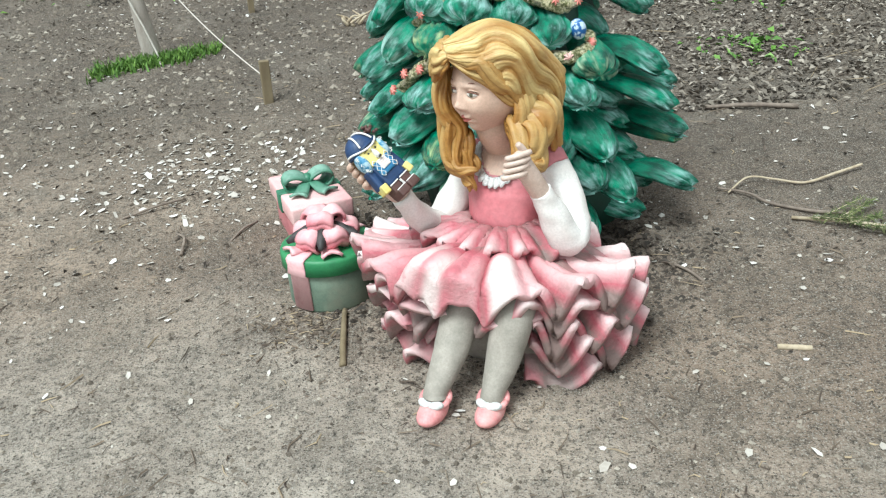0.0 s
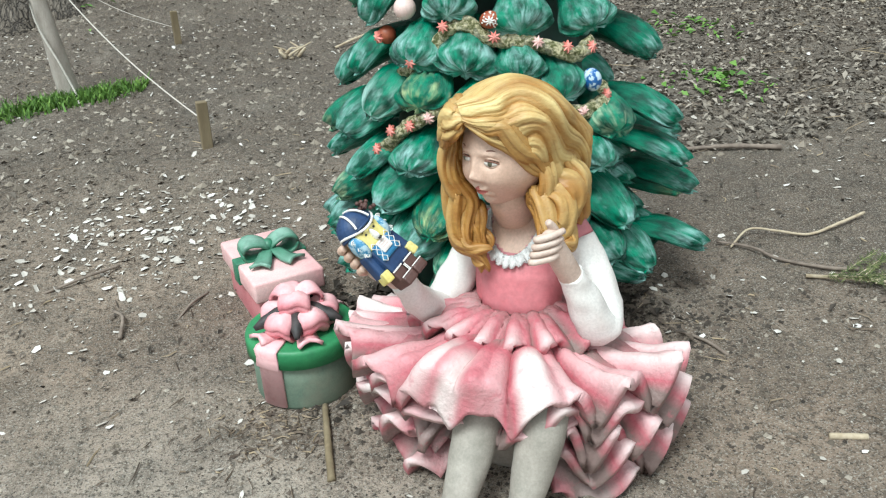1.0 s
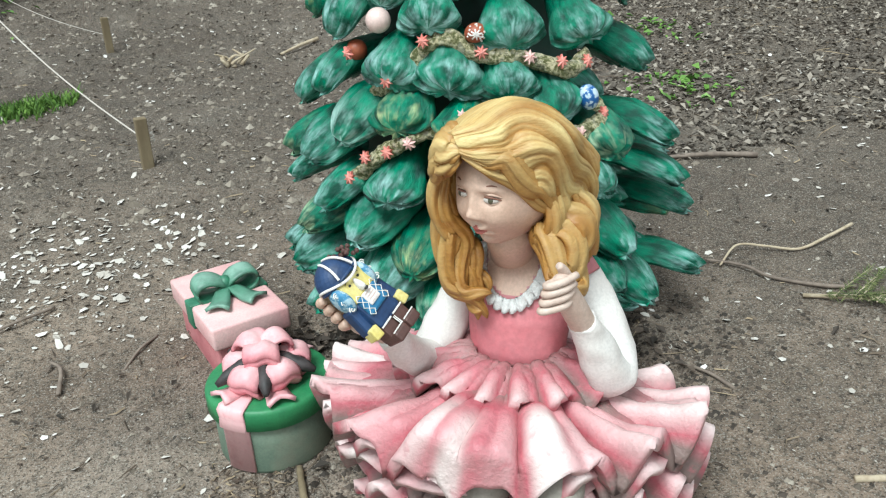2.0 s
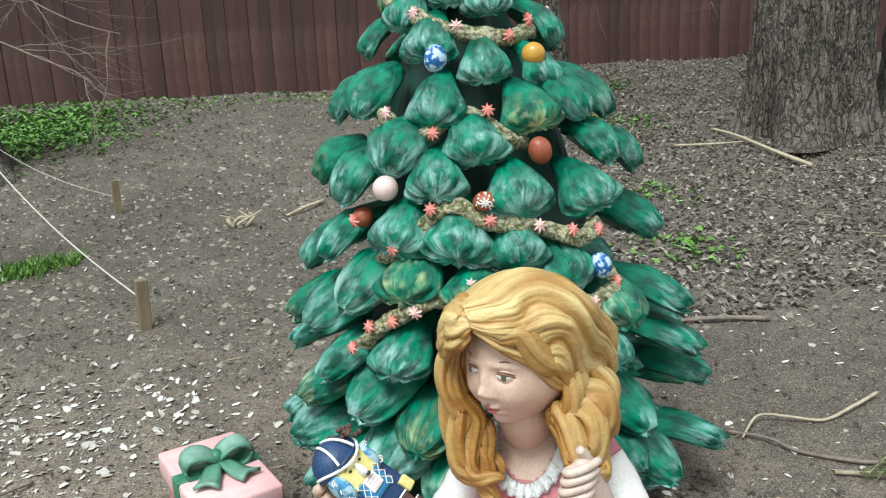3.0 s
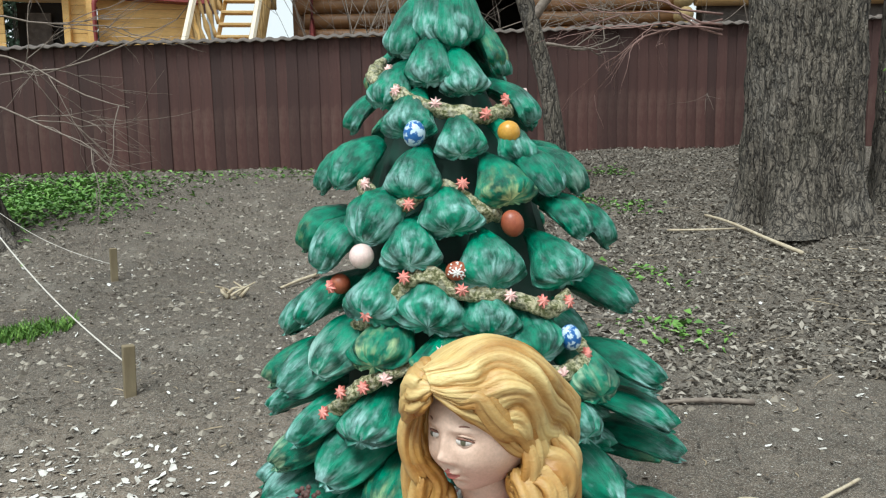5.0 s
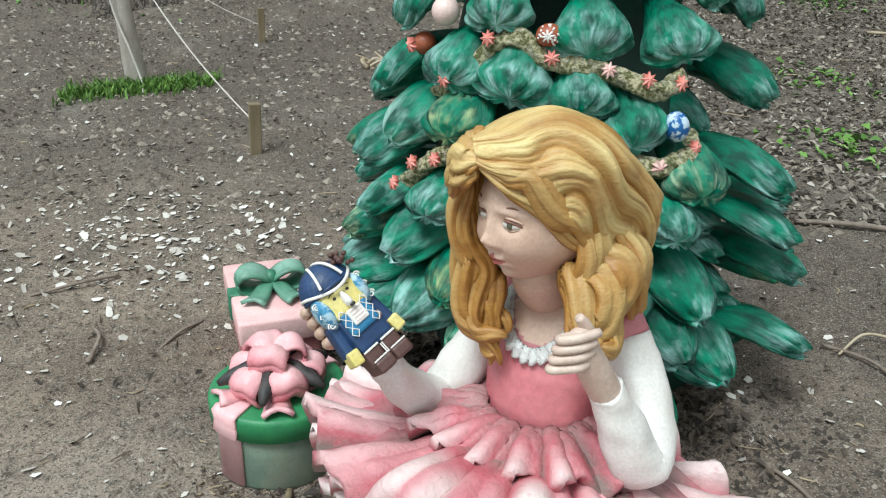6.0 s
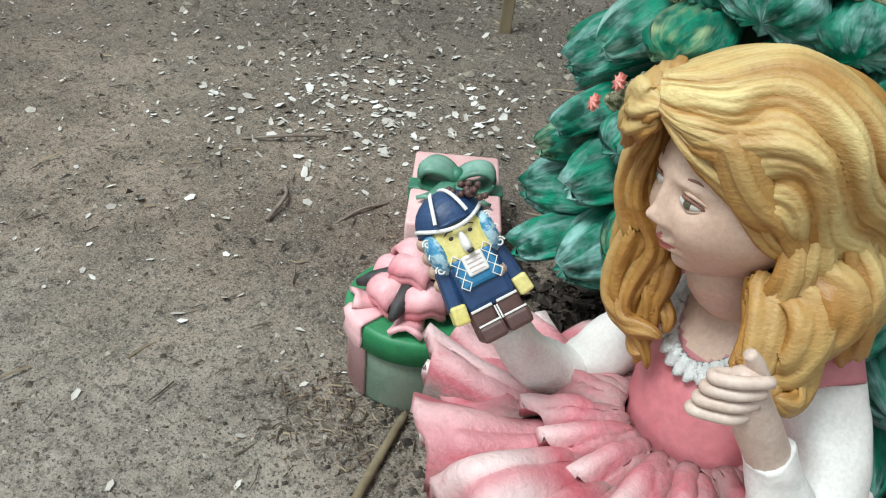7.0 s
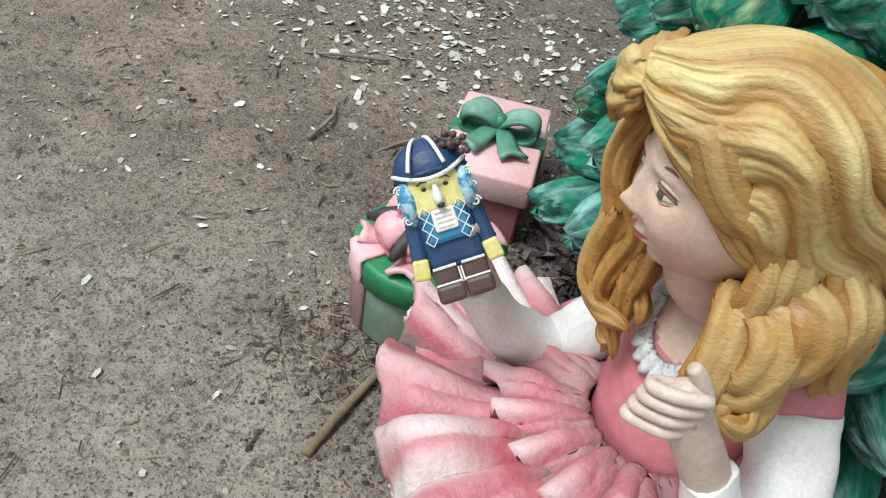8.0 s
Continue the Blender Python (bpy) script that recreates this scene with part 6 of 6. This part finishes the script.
    limb(bm, [(-0.33, -0.02, 2.75 - g), (-0.05, -0.1, 3.12 - g), (0.25, -0.15, 3.35 - g), (0.6, -0.2, 3.42 - g), (0.90, -0.2, 3.50 - g)], (0.055, 0.045, 0.038, 0.032, 0.02), 0, 20, 8, 0.008)
    for p, d, ln in (((0.25, -0.15, 3.35 - g), (0.3, 0, 1), 0.9), ((0.1, -0.12, 3.22 - g), (0.6, 0, -0.8), 0.5), ((0.85, -0.2, 3.48 - g), (0.2, 0, -1), 0.5), ((0.85, -0.2, 3.48 - g), (0.7, 0, 0.7), 1.2), ((0.6, -0.2, 3.42 - g), (0.9, 0, 0.2), 1.6), ((-0.6, 0, 3.9 - g), (-1, 0, 0.35), 1.6), ((-0.45, 0, 3.2 - g), (-1, 0.1, 0.5), 1.4), ((-0.75, 0, 4.6 - g), (1, 0, 0.5), 1.5), ((-0.28, 0, 2.5 - g), (0.8, -0.1, 0.05), 1.1)):
        twigs(bm, p, d, ln, 0.02, 2, r, 0.5, 0.0, 4)
    tagged(part("crown", bm, M_TWIG, t, "crooked bare limbs"), kind="stuff")

    t = thing("bare_shrub", "tangle of thin bare shoots against the house", "shrub", (0.4, 13.2, 1.15))
    bm = bmesh.new()
    for k in range(16):
        twigs(bm, (r.uniform(-0.5, 0.9), r.uniform(-0.2, 0.3), 0), (r.uniform(-0.3, 0.5), 0, 1), r.uniform(3.0, 4.4), 0.016, 2, r, 0.3, 0.01, 4)
    tagged(part("thicket", bm, M_TWIG, t), kind="stuff")
    t = thing("bare_shrub", "tangle of thin bare shoots behind the fence", "shrub", (5.9, 13.0, 1.15))
    bm = bmesh.new()
    for k in range(20):
        twigs(bm, (r.uniform(-1.6, 2.2), r.uniform(-0.2, 0.3), 1.2), (r.uniform(-1, 1), 0, 0.6), r.uniform(1.2, 2.2), 0.012, 2, r, 0.4, 0.03, 4)
    tagged(part("thicket", bm, M_TWIG, t), kind="stuff")

    # sapling with a cord hung round it
    sx, sy = -2.22, 6.1
    t = thing("young_sapling", "thin pale young tree leaning over the grass", "tree", (sx, sy, ground_z(sx, sy)))
    bm = bmesh.new()
    limb(bm, [(0, 0, -0.05), (-0.03, 0, 0.35), (-0.07, 0.02, 0.75), (-0.09, 0.02, 1.2), (-0.14, 0, 2.2), (-0.2, 0.05, 3.4)], (0.075, 0.058, 0.052, 0.048, 0.04, 0.02), 0, 26, 12, 0.004)
    part("trunk", bm, M_PALEBARK, t)
    bm = bmesh.new()
    for k in range(5):
        twigs(bm, (-0.15, 0, 2.2 + 0.25 * k), (r.uniform(-1, 1), r.uniform(-1, 1), 0.7), 0.9, 0.012, 1, r)
    tagged(part("crown", bm, M_TWIG, t, "bare thin limbs"), kind="stuff")
    def cord(pts, rad, label):
        c = bmesh.new()
        tube(c, pts, rad, 6)
        tagged(finish("cord", c, M_ROPE), label, "cord", "white cords")
    a, b = Vector((-2.29, 6.05, 1.36)), Vector((-1.095, 5.02, 0.40))
    loop_ = [b + Vector((0.036 * math.cos(q), 0.036 * math.sin(q), 0.004 * q)) for q in np.linspace(0, 12.5, 40)]
    cord([a.lerp(b, i / 24) - Vector((0, 0, 0.10 * math.sin(math.pi * i / 24))) for i in range(25)] + loop_, 0.0042, "white cord slung from the sapling to a wooden stake")
    cord(spline([(-2.28, 6.02, 1.36), (-2.30, 6.03, 0.9), (-2.20, 6.0, 0.6), (-2.14, 5.98, 0.42), (-2.10, 5.9, ground_z(-2.1, 5.9) + 0.01)], 20), 0.007, "loose end of white cord hanging along the sapling")
    e = Vector((-1.74, 7.27, 0.60))
    cord([Vector((-3.15, 8.5, 1.05)).lerp(e, i / 16) - Vector((0, 0, 0.08 * math.sin(math.pi * i / 16))) for i in range(17)], 0.0022, "thin white cord tied from a tree to a stake")

    # far spruces and a pole
    def spruce(x, y, h, w):
        s = thing("spruce_tree", "dark spruce standing far behind the shed", "tree", (x, y, 1.3), group="far spruces")
        bm = bmesh.new()
        tube(bm, [(0, 0, 0), (0, 0, h)], (0.2, 0.03), 8)
        part("trunk", bm, M_BARK, s)
        bm = bmesh.new()
        for i in range(int(h * 16)):
            z = h * (0.12 + 0.88 * r.random() ** 0.8)
            rad = w * (1 - z / h) + 0.15
            a0 = r.uniform(0, 6.28)
            q, d = Vector((0, 0, z)), Vector((math.cos(a0), math.sin(a0), r.uniform(-0.25, 0.2)))
            for k in range(40):
                t_ = r.random() ** 0.7
                c_ = q + d * rad * t_ + Vector((0, 0, 0.15 * rad * t_ * t_))
                u = Vector((r.gauss(0, 1), r.gauss(0, 1), r.gauss(-0.5, 0.6))).normalized() * r.uniform(0.12, 0.30)
                v = u.orthogonal().normalized() * 0.05
                bm.faces.new([bm.verts.new(c_ + p_) for p_ in (-v, u * 0.5 + v, u, u * 0.5 - v)])
        tagged(part("crown", bm, M_SPRUCE, s), kind="stuff")
    for x, y, h, w in ((-11.3, 31, 10.5, 2.6), (-9.9, 29, 9.3, 2.2), (-8.2, 30, 8.4, 1.6), (-9.6, 33, 7.4, 1.9), (-12.2, 28, 9.6, 2.4), (-6.6, 34, 6.4, 0.9), (-4.9, 31, 6.0, 1.0), (-13.5, 33, 9, 2.0)):
        spruce(x, y, h, w)
    p = bmesh.new()
    tube(p, [(-3.95, 30, 1.2), (-4.0, 30, 11)], (0.14, 0.10), 10)
    tagged(finish("utility_pole", p, M_POLE), "grey utility pole behind the shed", "pole")
    p = bmesh.new()
    for z, s in ((7.55, 0.0), (7.35, 0.1)):
        tube(p, [(-30 + i * 3.2, 30, z + 0.4 + 0.0045 * (i * 3.2 - 26) ** 2 * 0.3 + s) for i in range(15)], 0.012, 4)
    tagged(finish("overhead_wire", p, M_BLACK), "thin dark overhead wires crossing the sky", "wire")


make_trees()


# ---- stakes, sticks, litter on the ground ----
def stake(x, y, h, w, lean):
    z = ground_z(x, y)
    bm = bmesh.new()
    block(bm, Matrix.Translation((0, 0, h / 2 - 0.05)), (w, w * 0.8, h + 0.1), 0.004)
    ob = finish("wooden_stake", bm, M_STAKE, smooth=False)
    ob.matrix_world = Matrix.Translation((x, y, z)) @ Matrix.Rotation(lean, 4, "Y") @ Matrix.Rotation(0.4, 4, "Z")
    tagged(ob, "short sawn wooden stake driven into the soil", "stake", "stakes with cord")


stake(-1.11, 4.99, 0.26, 0.058, 0.03)
stake(-1.75, 7.28, 0.25, 0.052, 0.02)


def stick(label, pts, r0, r1, mat, lift=0.5, name="stick"):
    bm = bmesh.new()
    P = spline([(x, y, ground_z(x, y) + r0 * lift + dz) for x, y, dz in pts], 6 * len(pts))
    rings = tube(bm, P, (r0, r1), 8)
    for ring in rings:
        for v in ring:
            v.co += Vector(noise.noise_vector(v.co * 40)) * r0 * 0.25
    tagged(finish(name, bm, mat), label, "stick")


stick("pale peeled crooked stick lying on the soil", [(1.25, 3.44, 0.01), (1.36, 3.53, 0.03), (1.47, 3.50, 0.02), (1.58, 3.46, 0.01), (1.72, 3.50, 0.02), (1.86, 3.56, 0.02)], 0.004, 0.007, M_DEADWOOD)
stick("thin brown twig beside the pale stick", [(1.22, 3.50, 0.01), (1.32, 3.40, 0.02), (1.38, 3.30, 0.01), (1.52, 3.20, 0.01), (1.62, 3.16, 0.01)], 0.005, 0.008, M_TWIG)
stick("straight weathered stick beside the statue", [(-0.335, 2.70, 0.01), (-0.32, 2.55, 0.01), (-0.302, 2.39, 0.0)], 0.010, 0.012, M_STAKE)
stick("dark fallen branch on the litter", [(1.40, 4.42, 0.01), (1.62, 4.38, 0.02), (1.85, 4.30, 0.01)], 0.010, 0.014, M_TWIG)
stick("bleached fallen branch under the linden", [(3.45, 8.1, 0.02), (3.50, 7.7, 0.05), (3.55, 7.2, 0.04), (3.65, 6.8, 0.02)], 0.012, 0.018, M_DEADWOOD)
stick("bleached fork of a fallen branch", [(3.50, 7.6, 0.03), (3.2, 7.5, 0.05), (2.9, 7.7, 0.02)], 0.008, 0.011, M_DEADWOOD)
stick("short weathered stick on the soil", [(-0.48, 6.98, 0.01), (-0.34, 7.1, 0.03), (-0.2, 7.24, 0.02)], 0.010, 0.015, M_DEADWOOD)
stick("short cut piece of wood", [(1.10, 2.36, 0.0), (1.20, 2.34, 0.0)], 0.010, 0.010, M_DEADWOOD)
stick("thin dark twig on the soil", [(0.86, 2.95, 0.0), (0.93, 2.86, 0.01), (0.98, 2.78, 0.0)], 0.005, 0.006, M_TWIG)
stick("forked twig on the trodden soil", [(-1.18, 3.38, 0.0), (-1.12, 3.30, 0.02), (-1.10, 3.18, 0.01)], 0.005, 0.008, M_TWIG)
stick("thin twig on the trodden soil", [(-1.50, 3.55, 0.0), (-1.36, 3.62, 0.02), (-1.25, 3.72, 0.01)], 0.005, 0.007, M_TWIG)
stick("short twig near the gift boxes", [(-0.86, 3.75, 0.0), (-0.72, 3.70, 0.01), (-0.62, 3.66, 0.0)], 0.004, 0.006, M_TWIG)
stick("thin twig near the gift boxes", [(-0.92, 3.28, 0.0), (-0.88, 3.38, 0.01), (-0.84, 3.47, 0.0)], 0.004, 0.006, M_TWIG)

r = random.Random(21)
s = bmesh.new()
for k in range(9):
    a = r.uniform(0, 6.28)
    c0 = Vector((-0.81 + 0.05 * math.cos(a), 6.84 + 0.05 * math.sin(a), ground_z(-0.81, 6.84)))
    tube(s, spline([c0, c0 + Vector((r.uniform(-0.04, 0.07), r.uniform(-0.03, 0.03), r.uniform(0.03, 0.07))), c0 + Vector((r.uniform(-0.08, 0.15), r.uniform(-0.06, 0.06), r.uniform(0.03, 0.12)))], 8), (0.016, 0.005), 7)
tagged(finish("dry_root", s, M_DEADWOOD), "knotty dry root lying on the soil", "root")


def fir_sprig():
    sp = thing("fir_sprig", "broken fir twig with dull green needles on soil", "twig", (1.62, 3.06, ground_z(1.62, 3.06) + 0.01))
    stem, need = bmesh.new(), bmesh.new()
    rr = random.Random(4)
    for k in range(14):
        a = rr.uniform(-0.9, 0.9)
        p, d = Vector((-0.14 + 0.022 * k, 0.06 - 0.014 * k, 0.015)), Vector((math.cos(a), math.sin(a), 0.12))
        ln = rr.uniform(0.12, 0.26)
        tube(stem, [p, p + d * ln], (0.003, 0.0015), 5)
        for i in range(110):
            c = p + d * ln * rr.random()
            v = (d * 0.6 + Vector((rr.gauss(0, 0.7), rr.gauss(0, 0.7), rr.gauss(0.1, 0.5)))).normalized() * 0.032
            w = v.orthogonal().normalized() * 0.0018
            need.faces.new([need.verts.new(c + q) for q in (-w, w, v)])
    tube(stem, [(-0.20, 0.10, 0.0), (0.0, 0.0, 0.015), (0.28, -0.16, 0.02)], (0.008, 0.005), 6)
    part("stem", stem, M_DEADWOOD, sp)
    tagged(part("needles", need, M_FIR, sp), kind="stuff")


fir_sprig()


def scatter(name, label, mat, count, spot, piece, category):
    """Many small loose pieces as one mesh: spot() gives a place or None, piece(place) lists of corner points."""
    verts, faces = [], []
    made = 0
    while made < count:
        made += 1
        p = spot()
        if p is None:
            continue
        vs, fs = piece(Vector((p[0], p[1], ground_z(p[0], p[1]))))
        k = len(verts)
        verts.extend(vs)
        faces.extend([tuple(i + k for i in f) for f in fs])
    me = bpy.data.meshes.new(name)
    me.from_pydata([tuple(v) for v in verts], [], faces)
    me.materials.append(mat)
    ob = new(name, me)
    tagged(ob, label, category, kind="stuff")


def near_spot():
    """Places on the trodden soil, denser near the walk."""
    y = 1.2 + 5.8 * r.random() ** 1.3
    x = r.uniform(-0.75, 0.75) * (y + 0.6)
    return x, y


def flake(lo, hi, lift=0.004, curl=0.3):
    def make(p):
        a, s = r.uniform(0, 6.28), lo + (hi - lo) * r.random() ** 2.2
        n = 5
        u, v = Vector((math.cos(a), math.sin(a), r.gauss(0, curl))), Vector((-math.sin(a), math.cos(a), r.gauss(0, curl)))
        w = r.uniform(0.35, 0.8)
        rim = [p + Vector((0, 0, lift + s * 0.25 * r.random())) + u * (s * math.cos(t) * r.uniform(0.75, 1.1)) + v * (s * w * math.sin(t) * r.uniform(0.75, 1.1)) for t in (0, 1.2, 2.4, 3.7, 5.0)]
        return rim, [(0, 1, 2), (0, 2, 3), (0, 3, 4)]
    return make


def leaf(lo, hi):
    def make(p):
        a, s = r.uniform(0, 6.28), r.uniform(lo, hi)
        u = Vector((math.cos(a), math.sin(a), r.gauss(0, 0.35)))
        v = Vector((-math.sin(a), math.cos(a), r.gauss(0, 0.3))) * r.uniform(0.35, 0.6)
        c = p + Vector((0, 0, 0.006 + r.random() * 0.02))
        up = Vector((0, 0, s * r.uniform(0.15, 0.5)))
        return [c - u * s, c - v * s + up, c + u * s, c + v * s + up, c], [(0, 1, 4), (1, 2, 4), (2, 3, 4), (3, 0, 4)]
    return make


def crumb(lo, hi):
    def make(p):
        s = lo + (hi - lo) * r.random() ** 3
        vs = [p + Vector((s * r.uniform(0.6, 1.1) * math.cos(t), s * r.uniform(0.6, 1.1) * math.sin(t), 0)) for t in (0, 1.6, 3.1, 4.7)] + [p + Vector((r.uniform(-0.3, 0.3) * s, r.uniform(-0.3, 0.3) * s, s * r.uniform(0.4, 0.9)))]
        return vs, [(0, 1, 4), (1, 2, 4), (2, 3, 4), (3, 0, 4)]
    return make


def straw(lo, hi):
    def make(p):
        a, s, w = r.uniform(0, 6.28), lo + (hi - lo) * r.random() ** 2, r.uniform(0.001, 0.003)
        d, n = Vector((math.cos(a), math.sin(a), r.gauss(0, 0.08))), Vector((-math.sin(a), math.cos(a), 0)) * w
        q = p + Vector((0, 0, 0.006))
        b = q + d * s * 0.5 + n * r.uniform(-6, 6)
        e = q + d * s + n * r.uniform(-8, 8)
        t = Vector((0, 0, w * 1.6))
        return [q - n, q + n, q + t, b - n, b + n, b + t, e], [(0, 3, 5, 2), (2, 5, 4, 1), (3, 6, 5), (5, 6, 4)]
    return make


def cluster(cx, cy, sx, sy):
    return lambda: (r.gauss(cx, sx), r.gauss(cy, sy))


def slope_spot():
    x, y = r.uniform(0.9, 6.5), 4.4 + 7.6 * r.random() ** 1.2
    return (x, y) if y > 4.3 + 0.5 * noise.noise((x * 1.5, 0, 0)) and x > 0.9 + 0.35 * noise.noise((y, 3, 0)) else None


def far_spot():
    x, y = r.uniform(-5, 6.5), 4.3 + 8 * r.random()
    return x, y


def any_spot():
    return (r.uniform(-3.5, 3), r.uniform(2.6, 8)) if noise.noise((r.random() * 9, 1, 1)) > -0.5 else None


scatter("pale_husk_litter", "pale husks and petals strewn over the soil", M_CHIP, 560, near_spot, flake(0.005, 0.021), "litter")
scatter("pale_husk_patch", "dense patch of pale husks on the soil", M_CHIP, 800, cluster(-1.25, 4.0, 0.36, 0.28), flake(0.005, 0.026), "litter")
scatter("pale_husk_trail", "pale husks scattered towards the fence", M_CHIP, 1700, any_spot, flake(0.005, 0.024), "litter")
scatter("dead_leaf_litter", "layer of dry grey-brown leaves on the slope", M_LEAF, 26000, slope_spot, leaf(0.009, 0.030), "leaf litter")
scatter("scattered_dead_leaves", "sparse dry leaves and bark bits on the soil", M_LEAF, 15000, far_spot, leaf(0.008, 0.022), "leaf litter")
# Leaf litter coloured dark to carry the shade under the tree.
scatter("leaves_under_fir", "dark leaves and soil lumps that deepen the shade under the sculpted tree", M_LITTERSHADE, 2600, cluster(0.22, 3.20, 0.26, 0.18), leaf(0.010, 0.028), "leaf litter")
scatter("soil_crumbs", "loose crumbs of dark soil", M_CRUMB, 16000, near_spot, crumb(0.0025, 0.014), "soil crumbs")
scatter("far_soil_crumbs", "loose clods of dark soil below the fence", M_CRUMB, 18000, far_spot, crumb(0.008, 0.035), "soil crumbs")
scatter("damp_leaf_bits", "damp dark leaf bits and clods strewn on the soil", M_LITTERSHADE, 5200, lambda: (r.uniform(-4.5, 3.5), r.uniform(2.8, 10.5)), leaf(0.006, 0.018), "leaf litter")
scatter("twig_and_straw_litter", "small twigs and straw on the soil", M_STRAW, 1500, near_spot, straw(0.02, 0.11), "twigs")
scatter("slope_twigs", "small twigs among the dead leaves", M_STRAW, 1600, slope_spot, straw(0.06, 0.35), "twigs")
# Dark crumbs added as contact shade at gifts, statue and tree.
scatter("shade_crumbs_by_gifts", "dark crumbled soil standing in for shade between the gifts and the tree", M_LITTERSHADE, 3200, cluster(-0.14, 3.06, 0.16, 0.22), crumb(0.004, 0.020), "soil crumbs")
scatter("shade_crumbs_round_statue", "dark crumbled soil standing in for contact shade round the foot of the statue", M_LITTERSHADE, 1500, cluster(0.18, 2.46, 0.36, 0.15), crumb(0.003, 0.011), "soil crumbs")
scatter("shade_crumbs_behind_statue", "dark crumbled soil standing in for shade beside the sculpted tree", M_LITTERSHADE, 2600, cluster(0.72, 2.95, 0.20, 0.20), crumb(0.003, 0.016), "soil crumbs")
scatter("straw_by_gift", "dry grass stalks at the foot of the gift box", M_STRAW, 260, cluster(-0.48, 2.62, 0.10, 0.07), straw(0.012, 0.05), "straw")


def blade(lo, hi):
    def make(p):
        a, h, w = r.uniform(0, 6.28), r.uniform(lo, hi), r.uniform(0.004, 0.008)
        n = Vector((math.cos(a), math.sin(a), 0)) * w
        d = Vector((r.gauss(0, 0.4), r.gauss(0, 0.4), 1)).normalized()
        b = p + d * h * 0.6
        e = b + (d + Vector((r.gauss(0, 0.5), r.gauss(0, 0.5), -0.2))).normalized() * h * 0.5
        return [p - n, p + n, b - n * 0.8, b + n * 0.8, e], [(0, 1, 3, 2), (2, 3, 4)]
    return make


scatter("grass_patch", "fresh green spring grass round the sapling", M_GRASS, 1900, lambda: (lambda q: (-2.15 + 0.36 * q, 6.0 + 0.18 * q + r.gauss(0, 0.07)))(max(-1.1, min(1.1, r.gauss(0, 0.55)))), blade(0.03, 0.10), "grass")
scatter("herb_patch", "low green ground cover below the fence", M_HERB, 15000, lambda: (lambda x: (x, r.gauss(10.5 + 0.10 * (x + 4), 0.72)) if noise.noise((x * 0.9, 2.0, 4.0)) + r.uniform(-0.2, 0.7) > 0 else None)(r.gauss(-4.3, 0.85)), leaf(0.025, 0.05), "ground cover")
scatter("herb_fringe", "thin fringe of green herbs along the fence", M_HERB, 420, lambda: (r.gauss(-1.2, 1.6), r.gauss(11.6, 0.3)), leaf(0.02, 0.045), "ground cover")
scatter("herb_tufts", "sparse green sprouts among dead leaves", M_HERB, 500, lambda: (lambda c: (r.gauss(c[0], 0.16), r.gauss(c[1], 0.16)))(r.choice(((2.6, 9.2), (3.0, 8.8), (2.2, 6.6), (2.5, 10.3), (1.9, 5.4), (3.4, 10.6)))), leaf(0.02, 0.04), "sprouts")
